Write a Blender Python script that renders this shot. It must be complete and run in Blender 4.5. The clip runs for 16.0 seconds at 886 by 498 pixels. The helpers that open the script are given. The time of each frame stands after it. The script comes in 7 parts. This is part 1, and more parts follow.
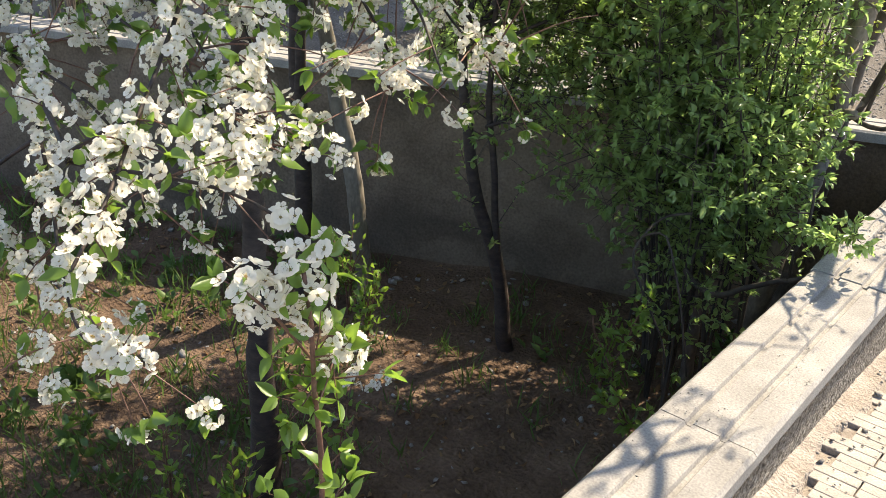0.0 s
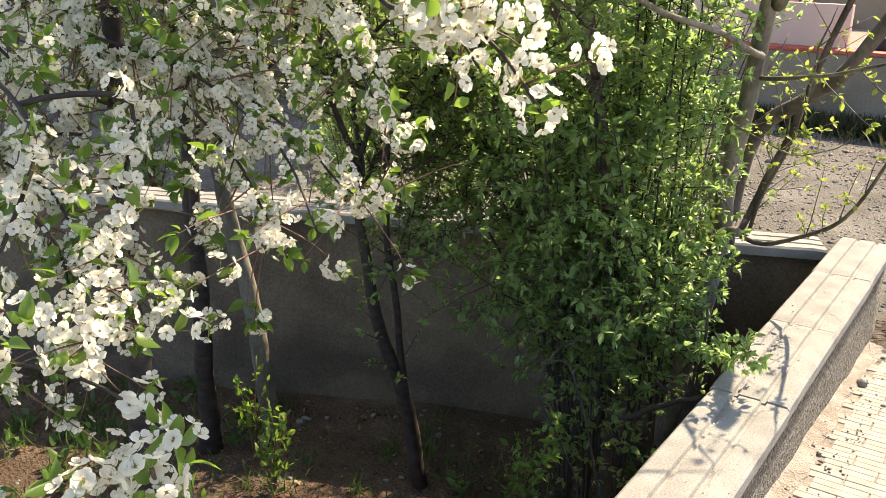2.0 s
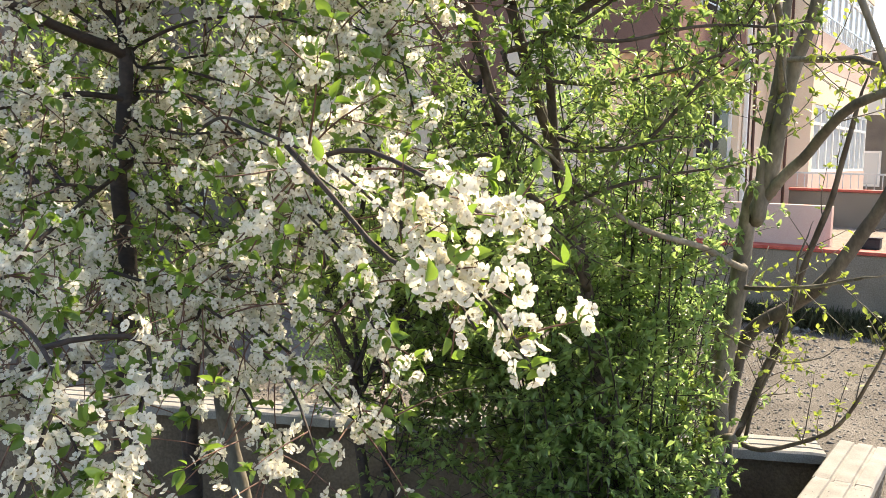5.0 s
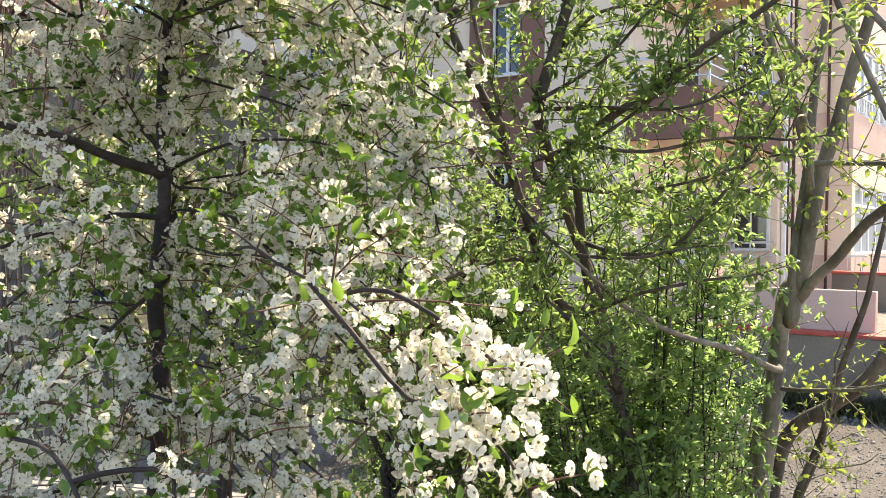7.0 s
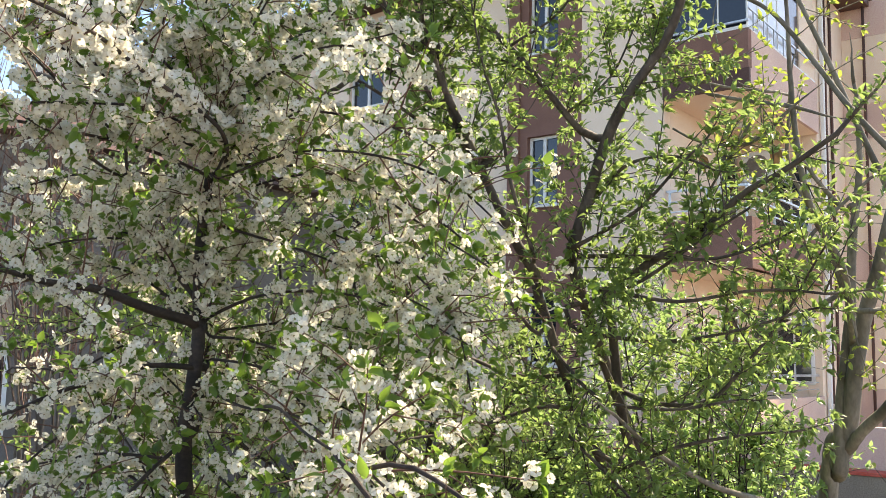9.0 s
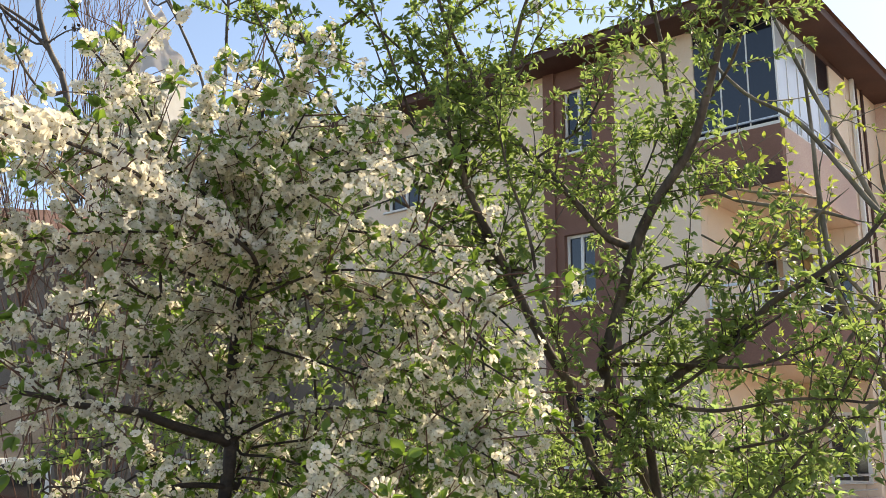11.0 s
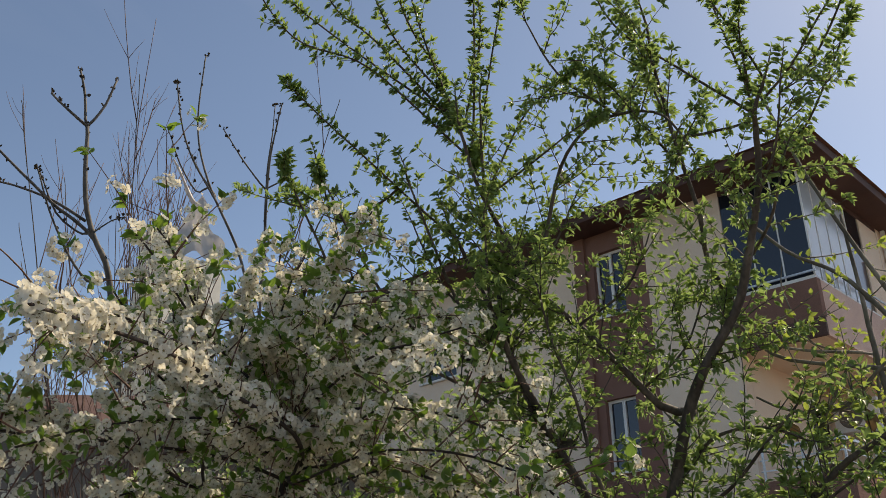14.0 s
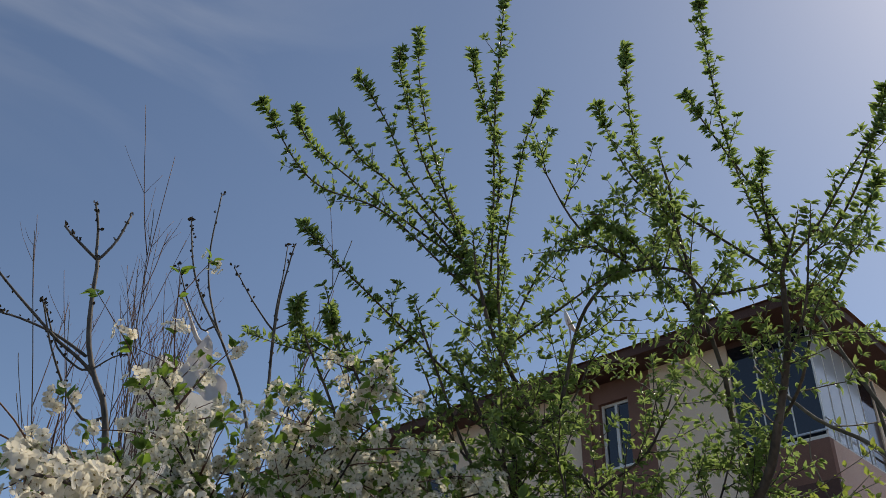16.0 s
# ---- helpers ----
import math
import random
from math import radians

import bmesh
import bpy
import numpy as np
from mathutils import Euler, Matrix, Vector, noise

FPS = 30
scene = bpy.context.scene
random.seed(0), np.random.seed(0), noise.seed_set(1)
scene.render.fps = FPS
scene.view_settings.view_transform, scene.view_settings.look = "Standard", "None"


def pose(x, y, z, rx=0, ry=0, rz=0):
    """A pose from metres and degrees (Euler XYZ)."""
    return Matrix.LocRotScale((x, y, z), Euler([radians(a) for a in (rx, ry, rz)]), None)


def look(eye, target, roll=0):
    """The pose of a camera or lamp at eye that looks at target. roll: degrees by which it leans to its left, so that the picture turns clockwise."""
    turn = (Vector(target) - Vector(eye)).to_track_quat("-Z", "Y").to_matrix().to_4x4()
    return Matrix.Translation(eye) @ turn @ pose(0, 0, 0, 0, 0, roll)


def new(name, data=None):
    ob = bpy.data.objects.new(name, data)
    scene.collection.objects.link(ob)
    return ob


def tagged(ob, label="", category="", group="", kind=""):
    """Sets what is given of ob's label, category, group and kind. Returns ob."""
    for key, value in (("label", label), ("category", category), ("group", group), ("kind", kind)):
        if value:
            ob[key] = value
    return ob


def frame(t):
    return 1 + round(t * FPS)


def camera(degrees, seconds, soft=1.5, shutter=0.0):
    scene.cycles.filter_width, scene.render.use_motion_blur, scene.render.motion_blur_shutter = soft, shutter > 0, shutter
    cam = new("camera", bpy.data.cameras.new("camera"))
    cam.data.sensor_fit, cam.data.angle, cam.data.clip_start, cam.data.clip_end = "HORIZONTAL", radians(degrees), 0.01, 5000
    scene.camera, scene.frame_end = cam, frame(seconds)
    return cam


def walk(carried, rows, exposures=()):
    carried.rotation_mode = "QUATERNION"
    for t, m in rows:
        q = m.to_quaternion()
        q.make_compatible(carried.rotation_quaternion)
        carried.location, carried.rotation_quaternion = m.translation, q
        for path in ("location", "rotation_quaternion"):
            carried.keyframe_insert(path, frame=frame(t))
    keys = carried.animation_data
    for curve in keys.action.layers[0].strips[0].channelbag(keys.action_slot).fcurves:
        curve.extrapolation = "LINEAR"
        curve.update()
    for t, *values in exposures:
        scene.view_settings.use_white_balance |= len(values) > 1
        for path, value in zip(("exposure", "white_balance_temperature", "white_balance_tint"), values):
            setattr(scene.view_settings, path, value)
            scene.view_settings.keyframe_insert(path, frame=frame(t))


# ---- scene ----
from collections import defaultdict

cam = camera(52.1, 16.0, soft=0.8)
PATH = [
    (0, (0.843, -3.319, 2.013), (-0.278, -1.913, 1.138), 2.9),
    (0.5, (0.854, -3.312, 2.04), (-0.256, -1.852, 1.242), 2.9),
    (1, (0.852, -3.292, 2.062), (-0.225, -1.787, 1.304), 2.4),
    (1.5, (0.833, -3.284, 2.063), (-0.2, -1.72, 1.365), 2.1),
    (2, (0.865, -3.23, 2.059), (-0.177, -1.639, 1.439), 1.5),
    (2.5, (0.88, -3.229, 2.067), (-0.161, -1.611, 1.522), 1.5),
    (3, (0.885, -3.24, 2.087), (-0.143, -1.591, 1.611), 1.8),
    (3.5, (0.883, -3.229, 2.104), (-0.145, -1.563, 1.692), 1.2),
    (4, (0.9, -3.239, 2.128), (-0.149, -1.57, 1.789), 1.0),
    (4.2, (0.895, -3.255, 2.128), (-0.161, -1.582, 1.824), 1.0),
    (6.3, (0.945, -3.31, 2.24), (-0.224, -1.662, 2.127), 0.9),
    (6.5, (0.952, -3.31, 2.243), (-0.224, -1.666, 2.152), 0.8),
    (7, (0.956, -3.304, 2.267), (-0.216, -1.684, 2.232), 0.7),
    (7.5, (0.961, -3.295, 2.291), (-0.232, -1.69, 2.33), 0.7),
    (8, (0.956, -3.292, 2.304), (-0.258, -1.706, 2.414), 0.9),
    (8.5, (0.952, -3.287, 2.323), (-0.278, -1.72, 2.498), 1.2),
    (8.7, (0.955, -3.289, 2.338), (-0.276, -1.726, 2.542), 1.3),
    (10.8, (1.019, -3.284, 2.395), (-0.26, -1.806, 2.787), 0.6),
    (11, (1.015, -3.29, 2.405), (-0.264, -1.826, 2.848), 0.7),
    (11.5, (0.998, -3.291, 2.41), (-0.293, -1.875, 2.974), 0.7),
    (12, (1.0, -3.309, 2.405), (-0.302, -1.924, 3.028), 0.8),
    (12.5, (0.998, -3.304, 2.406), (-0.295, -1.93, 3.071), -0.3),
    (13, (0.987, -3.297, 2.415), (-0.281, -1.913, 3.106), -1.2),
    (13.5, (0.969, -3.288, 2.427), (-0.28, -1.915, 3.171), -1.3),
    (14, (0.966, -3.286, 2.429), (-0.292, -1.951, 3.226), -1.0),
    (14.5, (0.952, -3.279, 2.44), (-0.286, -1.965, 3.299), -2.2),
    (15, (0.931, -3.276, 2.466), (-0.287, -2.010, 3.416), -1.9),
    (15.5, (0.902, -3.272, 2.492), (-0.300, -2.038, 3.497), -0.6),
    (16, (0.878, -3.262, 2.513), (-0.282, -2.042, 3.579), 1.2),
]
EXPOSURE = [(0.0, 1.76, 8300, 10), (1.0, 1.66, 8700, 10), (2.5, 1.82, 8900, 10), (4.0, 1.78, 8900, 10), (8.0, 1.76, 8200, 10), (11.0, 1.25, 9200, 10), (13.0, 0.52, 9000, 10), (14.5, 0.14, 8300, 9), (16.0, -0.12, 7700, 9)]
walk(cam, [(t, look(eye, target, roll)) for t, eye, target, roll in PATH], EXPOSURE)

# ---- light ----
SUN_AZ, SUN_EL = 11.0, 47.0            # degrees: azimuth clockwise from +y, elevation
world = bpy.data.worlds.new("sky")
scene.world = world
world.use_nodes = True
wn, wl = world.node_tree.nodes, world.node_tree.links
wn.clear()
sky = wn.new("ShaderNodeTexSky")
sky.sky_type, sky.sun_disc = "NISHITA", False
sky.sun_elevation, sky.sun_rotation = radians(SUN_EL), radians(SUN_AZ)
sky.air_density, sky.dust_density, sky.ozone_density = 0.72, 0.5, 4.4
coord = wn.new("ShaderNodeTexCoord")
cl_map = wn.new("ShaderNodeMapping")
cl_map.inputs["Scale"].default_value = (1.6, 1.0, 3.2)
cl_map.inputs["Rotation"].default_value = (0.3, 0.2, 0.9)
cloud = wn.new("ShaderNodeTexNoise")
cloud.inputs["Scale"].default_value, cloud.inputs["Detail"].default_value, cloud.inputs["Distortion"].default_value = 2.2, 7.0, 0.6
ramp = wn.new("ShaderNodeValToRGB")
ramp.color_ramp.elements[0].position, ramp.color_ramp.elements[1].position = 0.42, 0.80
ramp.color_ramp.elements[1].color = (0.28, 0.28, 0.28, 1)
mixc = wn.new("ShaderNodeMix")
mixc.data_type = "RGBA"
mixc.inputs["B"].default_value = (7.0, 7.4, 8.2, 1)
bg = wn.new("ShaderNodeBackground")
bg.inputs["Strength"].default_value = 0.148
wout = wn.new("ShaderNodeOutputWorld")
wl.new(coord.outputs["Generated"], cl_map.inputs["Vector"])
wl.new(cl_map.outputs["Vector"], cloud.inputs["Vector"])
wl.new(cloud.outputs["Fac"], ramp.inputs["Fac"])
high = wn.new("ShaderNodeSeparateXYZ")      # thin clouds stand high in the sky only
band = wn.new("ShaderNodeMapRange")
band.inputs["From Min"].default_value, band.inputs["From Max"].default_value = 0.54, 0.70
veil = wn.new("ShaderNodeMath")
veil.operation = "MULTIPLY"
wl.new(coord.outputs["Generated"], high.inputs["Vector"])
wl.new(high.outputs["Z"], band.inputs["Value"])
wl.new(ramp.outputs["Color"], veil.inputs[0])
wl.new(band.outputs["Result"], veil.inputs[1])
west = wn.new("ShaderNodeMapRange")           # and over the yard's far side
west.inputs["From Min"].default_value, west.inputs["From Max"].default_value = 0.50, 0.30
thin = wn.new("ShaderNodeMath")
thin.operation = "MULTIPLY"
wl.new(high.outputs["Y"], west.inputs["Value"])
wl.new(veil.outputs["Value"], thin.inputs[0])
wl.new(west.outputs["Result"], thin.inputs[1])
wl.new(thin.outputs["Value"], mixc.inputs["Factor"])
wl.new(sky.outputs["Color"], mixc.inputs["A"])
wl.new(mixc.outputs["Result"], bg.inputs["Color"])
wl.new(bg.outputs["Background"], wout.inputs["Surface"])
sun = new("sun", bpy.data.lights.new("sun", "SUN"))
sun.data.energy, sun.data.angle, sun.data.color = 3.7, radians(0.53), (1.0, 0.95, 0.87)
sa, se = radians(SUN_AZ), radians(SUN_EL)
sun.matrix_world = look((0, 0, 30), Vector((0, 0, 30)) - Vector((math.sin(sa) * math.cos(se), math.cos(sa) * math.cos(se), math.sin(se))))

# ---- materials ----


def surface(name, base, other, scale=8.0, fine=90.0, rough=0.85, bump=0.3, spec=0.3, metal=0.0, stretch=(1, 1, 1), stain=None, amount=0.5, distance=0.01):
    """Two-scale procedural surface: broad patches between two colours, fine grain, optional stains, bump."""
    m = bpy.data.materials.new(name)
    m.use_nodes = True
    n, l = m.node_tree.nodes, m.node_tree.links
    b = n["Principled BSDF"]
    b.inputs["Roughness"].default_value, b.inputs["Metallic"].default_value = rough, metal
    b.inputs["Specular IOR Level"].default_value = spec
    tc, mp = n.new("ShaderNodeTexCoord"), n.new("ShaderNodeMapping")
    mp.inputs["Scale"].default_value = stretch
    l.new(tc.outputs["Object"], mp.inputs["Vector"])
    big, small = n.new("ShaderNodeTexNoise"), n.new("ShaderNodeTexNoise")
    big.inputs["Scale"].default_value, big.inputs["Detail"].default_value = scale, 6.0
    small.inputs["Scale"].default_value, small.inputs["Detail"].default_value = fine, 4.0
    for t in (big, small):
        l.new(mp.outputs["Vector"], t.inputs["Vector"])
    r = n.new("ShaderNodeValToRGB")
    r.color_ramp.elements[0].position, r.color_ramp.elements[1].position = 0.35, 0.68
    l.new(big.outputs["Fac"], r.inputs["Fac"])
    mx = n.new("ShaderNodeMix")
    mx.data_type = "RGBA"
    mx.inputs["A"].default_value, mx.inputs["B"].default_value = (*base, 1), (*other, 1)
    l.new(r.outputs["Color"], mx.inputs["Factor"])
    last = mx.outputs["Result"]
    if stain:
        st = n.new("ShaderNodeTexNoise")
        st.inputs["Scale"].default_value, st.inputs["Detail"].default_value, st.inputs["Distortion"].default_value = scale * 0.35, 9.0, 0.8
        l.new(mp.outputs["Vector"], st.inputs["Vector"])
        r2 = n.new("ShaderNodeValToRGB")
        r2.color_ramp.elements[0].position, r2.color_ramp.elements[1].position = 0.5, 0.62
        l.new(st.outputs["Fac"], r2.inputs["Fac"])
        mul = n.new("ShaderNodeMath")
        mul.operation = "MULTIPLY"
        mul.inputs[1].default_value = amount
        l.new(r2.outputs["Color"], mul.inputs[0])
        m2 = n.new("ShaderNodeMix")
        m2.data_type = "RGBA"
        m2.inputs["B"].default_value = (*stain, 1)
        l.new(mul.outputs["Value"], m2.inputs["Factor"])
        l.new(last, m2.inputs["A"])
        last = m2.outputs["Result"]
    g = n.new("ShaderNodeMix")
    g.data_type, g.blend_type = "RGBA", "OVERLAY"
    g.inputs["Factor"].default_value = 0.55
    l.new(last, g.inputs["A"])
    l.new(small.outputs["Fac"], g.inputs["B"])
    l.new(g.outputs["Result"], b.inputs["Base Color"])
    bp = n.new("ShaderNodeBump")
    bp.inputs["Strength"].default_value, bp.inputs["Distance"].default_value = bump, distance
    ad = n.new("ShaderNodeMath")
    ad.operation = "ADD"
    l.new(big.outputs["Fac"], ad.inputs[0])
    l.new(small.outputs["Fac"], ad.inputs[1])
    l.new(ad.outputs["Value"], bp.inputs["Height"])
    l.new(bp.outputs["Normal"], b.inputs["Normal"])
    return m


def thin_leaf(name, dark, light, through_colour, share=0.45, rough=0.5, spec=0.35):
    """A leaf or petal: reflecting face with light passing through; every piece a little different."""
    m = bpy.data.materials.new(name)
    m.use_nodes = True
    n, l = m.node_tree.nodes, m.node_tree.links
    b, out = n["Principled BSDF"], n["Material Output"]
    b.inputs["Roughness"].default_value, b.inputs["Specular IOR Level"].default_value = rough, spec
    geo = n.new("ShaderNodeNewGeometry")
    mx = n.new("ShaderNodeMix")
    mx.data_type = "RGBA"
    mx.inputs["A"].default_value, mx.inputs["B"].default_value = (*dark, 1), (*light, 1)
    l.new(geo.outputs["Random Per Island"], mx.inputs["Factor"])
    l.new(mx.outputs["Result"], b.inputs["Base Color"])
    tr = n.new("ShaderNodeBsdfTranslucent")
    tr.inputs["Color"].default_value = (*through_colour, 1)
    ms = n.new("ShaderNodeMixShader")
    ms.inputs["Fac"].default_value = share
    l.new(b.outputs["BSDF"], ms.inputs[1])
    l.new(tr.outputs["BSDF"], ms.inputs[2])
    l.new(ms.outputs["Shader"], out.inputs["Surface"])
    return m


def glass_material(name, tint, rough=0.05):
    m = bpy.data.materials.new(name)
    m.use_nodes = True
    b = m.node_tree.nodes["Principled BSDF"]
    b.inputs["Base Color"].default_value, b.inputs["Roughness"].default_value = (*tint, 1), rough
    b.inputs["Specular IOR Level"].default_value, b.inputs["IOR"].default_value = 0.8, 1.5
    return m


CHERRY_BARK = surface("cherry_bark", (0.022, 0.016, 0.014), (0.055, 0.038, 0.032), 14, 70, 0.7, 0.6, 0.35, stretch=(1, 1, 2), distance=0.004)
TWIG_BARK = surface("twig_bark", (0.09, 0.04, 0.03), (0.17, 0.09, 0.06), 30, 160, 0.6, 0.3, 0.35, distance=0.002)
GREY_BARK = surface("grey_bark", (0.125, 0.108, 0.085), (0.25, 0.22, 0.178), 9, 60, 0.8, 0.5, 0.25, stretch=(1, 1, 0.45), stain=(0.07, 0.06, 0.05), distance=0.004)
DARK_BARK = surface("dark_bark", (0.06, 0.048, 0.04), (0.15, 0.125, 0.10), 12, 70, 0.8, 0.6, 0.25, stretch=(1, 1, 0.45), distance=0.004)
# darker copy of dark_bark; the shade among the shrub's stems is in its colour
SHADED_SHRUB_BARK = surface("shaded_shrub_bark", (0.026, 0.021, 0.017), (0.065, 0.052, 0.042), 12, 70, 0.8, 0.6, 0.25, stretch=(1, 1, 0.45), distance=0.004)
CROWN_BARK = surface("crown_bark", (0.05, 0.043, 0.037), (0.15, 0.13, 0.112), 14, 80, 0.7, 0.5, 0.35, stretch=(1, 1, 0.5), distance=0.004)
PLUM_BARK = surface("plum_bark", (0.055, 0.042, 0.036), (0.14, 0.11, 0.09), 14, 80, 0.75, 0.5, 0.3, stretch=(1, 1, 0.5), distance=0.004)
PETAL = thin_leaf("petal", (0.77, 0.73, 0.645), (0.85, 0.815, 0.735), (0.86, 0.81, 0.67), 0.50, 0.6, 0.15)
CENTRE = thin_leaf("flower_centre", (0.20, 0.17, 0.05), (0.34, 0.22, 0.09), (0.25, 0.22, 0.07), 0.2)
PEDICEL = thin_leaf("pedicel", (0.16, 0.22, 0.05), (0.25, 0.28, 0.07), (0.3, 0.4, 0.05), 0.3)
CHERRY_LEAF = thin_leaf("cherry_leaf", (0.058, 0.118, 0.024), (0.115, 0.195, 0.042), (0.26, 0.42, 0.06), 0.42, 0.35, 0.45)
PLUM_LEAF = thin_leaf("plum_leaf", (0.085, 0.136, 0.044), (0.178, 0.248, 0.082), (0.345, 0.475, 0.14), 0.48, 0.42, 0.4)
BUSH_LEAF = thin_leaf("bush_leaf", (0.082, 0.145, 0.055), (0.18, 0.275, 0.10), (0.36, 0.52, 0.17), 0.56, 0.3, 0.55)
YOUNG_LEAF = thin_leaf("young_leaf", (0.13, 0.19, 0.045), (0.22, 0.27, 0.06), (0.44, 0.53, 0.10), 0.45, 0.4, 0.35)
GRASS = thin_leaf("grass", (0.04, 0.085, 0.022), (0.09, 0.155, 0.04), (0.15, 0.25, 0.05), 0.3, 0.5, 0.3)
# grass colour lowered to include the terrace wall's shadow
SHADED_GRASS = thin_leaf("shaded_grass", (0.035, 0.04, 0.022), (0.085, 0.085, 0.045), (0.10, 0.11, 0.05), 0.25, 0.6, 0.2)
JOINT = surface("joint_sand", (0.20, 0.172, 0.148), (0.28, 0.245, 0.21), 20, 110, 1.0, 0.6, 0.05)
SHEETING = thin_leaf("plastic_sheeting", (0.66, 0.63, 0.60), (0.72, 0.68, 0.66), (0.62, 0.56, 0.55), 0.35, 0.45, 0.4)
BUD = thin_leaf("bud", (0.035, 0.026, 0.02), (0.08, 0.06, 0.04), (0.05, 0.04, 0.02), 0.1, 0.7, 0.2)
DRY_LEAF = thin_leaf("dry_leaf", (0.12, 0.06, 0.03), (0.30, 0.20, 0.11), (0.2, 0.12, 0.06), 0.15, 0.8, 0.1)
COPING = surface("coping_stone", (0.212, 0.20, 0.185), (0.297, 0.283, 0.263), 6, 140, 0.85, 0.35, 0.25, stain=(0.20, 0.19, 0.175), amount=0.6, distance=0.004)
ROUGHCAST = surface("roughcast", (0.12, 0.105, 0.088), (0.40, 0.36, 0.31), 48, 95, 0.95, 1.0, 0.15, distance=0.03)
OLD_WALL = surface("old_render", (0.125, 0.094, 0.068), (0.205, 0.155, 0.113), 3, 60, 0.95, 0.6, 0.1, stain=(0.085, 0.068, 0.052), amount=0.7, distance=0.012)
MORTAR = surface("mortar", (0.25, 0.215, 0.185), (0.36, 0.315, 0.275), 12, 90, 0.95, 0.8, 0.1, stain=(0.22, 0.18, 0.145), distance=0.02)
PAVER = surface("paver", (0.27, 0.242, 0.215), (0.35, 0.315, 0.28), 9, 130, 0.9, 0.4, 0.15, stain=(0.28, 0.24, 0.21), distance=0.004)
SOIL = surface("soil", (0.088, 0.059, 0.042), (0.155, 0.105, 0.075), 4, 50, 1.0, 1.0, 0.05, stain=(0.085, 0.055, 0.038), amount=0.6, distance=0.03)
GRAVEL = surface("gravel", (0.125, 0.112, 0.099), (0.20, 0.182, 0.162), 1.5, 45, 1.0, 1.0, 0.1, stain=(0.105, 0.092, 0.08), distance=0.03)
STONE = surface("stone", (0.16, 0.15, 0.137), (0.30, 0.283, 0.258), 20, 120, 0.95, 0.5, 0.1)
BASE_WALL = surface("cement_wall", (0.205, 0.168, 0.132), (0.28, 0.232, 0.185), 1.2, 60, 0.9, 0.3, 0.15, stain=(0.14, 0.115, 0.092), amount=0.6)
RED_EDGE = surface("red_paint", (0.42, 0.07, 0.05), (0.55, 0.12, 0.09), 5, 60, 0.6, 0.2)
BEIGE = surface("beige_render", (0.82, 0.645, 0.50), (0.87, 0.70, 0.555), 0.8, 120, 0.9, 0.15, 0.15, stain=(0.71, 0.56, 0.42), amount=0.4)
PINK = surface("pink_render", (0.63, 0.44, 0.365), (0.71, 0.505, 0.42), 0.8, 120, 0.9, 0.15, 0.15, stain=(0.52, 0.38, 0.335), amount=0.4)
BROWN = surface("brown_render", (0.20, 0.105, 0.08), (0.26, 0.14, 0.11), 0.9, 110, 0.85, 0.15, 0.2)
DARK_BROWN = surface("dark_brown_paint", (0.085, 0.045, 0.038), (0.12, 0.065, 0.053), 1.5, 90, 0.7, 0.15, 0.25)
CREAM = surface("cream_paint", (0.76, 0.70, 0.60), (0.84, 0.78, 0.68), 2, 80, 0.7, 0.1, 0.3)
WHITE = surface("white_paint", (0.74, 0.73, 0.70), (0.82, 0.81, 0.78), 2, 80, 0.6, 0.1, 0.3)
LIGHT_GREY = surface("grey_render", (0.15, 0.13, 0.115), (0.22, 0.195, 0.17), 1.0, 90, 0.9, 0.2, 0.15, stain=(0.12, 0.10, 0.09))
ROOF = surface("roof_tile", (0.13, 0.065, 0.05), (0.21, 0.11, 0.08), 3, 50, 0.85, 0.5, 0.2)
METAL = surface("rail_metal", (0.45, 0.45, 0.46), (0.55, 0.55, 0.56), 5, 60, 0.4, 0.1, 0.5, 0.7)
RUBBER = surface("dark_plastic", (0.02, 0.02, 0.02), (0.04, 0.04, 0.04), 10, 60, 0.6, 0.1, 0.3)
DARK_GLASS = glass_material("dark_glass", (0.012, 0.016, 0.022))
# pale base colour stands in for bright sky reflected in the panes
PALE_REFLECTION_GLASS = glass_material("pale_reflection_glass", (0.50, 0.53, 0.55), 0.15)

# ---- building tools ----
rng = np.random.default_rng(7)


def mesh_object(name, verts, faces, material, parent=None, label="", smooth=False, kind=""):
    me = bpy.data.meshes.new(name)
    me.from_pydata([tuple(v) for v in verts], [], faces)
    if smooth:
        me.polygons.foreach_set("use_smooth", np.ones(len(me.polygons), bool))
    for m in material if isinstance(material, (list, tuple)) else [material]:
        me.materials.append(m)
    ob = new(name, me)
    if parent:
        ob.parent = parent
    return tagged(ob, label, kind=kind)


def part(name, bm, material, parent, label="", kind="", smooth=False):
    me = bpy.data.meshes.new(name)
    bm.to_mesh(me)
    bm.free()
    if smooth:
        me.polygons.foreach_set("use_smooth", np.ones(len(me.polygons), bool))
    for m in material if isinstance(material, (list, tuple)) else [material]:
        me.materials.append(m)
    ob = new(name, me)
    if parent:
        ob.parent = parent
    return tagged(ob, label, kind=kind)


def block(lo, hi, bevel=0.0, bm=None):
    """A box between two corners, bevelled, as a bmesh."""
    bm = bm or bmesh.new()
    lo, hi = Vector(lo), Vector(hi)
    made = bmesh.ops.create_cube(bm, size=1.0, matrix=Matrix.LocRotScale((lo + hi) / 2, None, hi - lo))
    if bevel:
        edges = {e for v in made["verts"] for e in v.link_edges}
        bmesh.ops.bevel(bm, geom=list(edges), offset=bevel, segments=2, affect="EDGES", profile=0.6)
    return bm


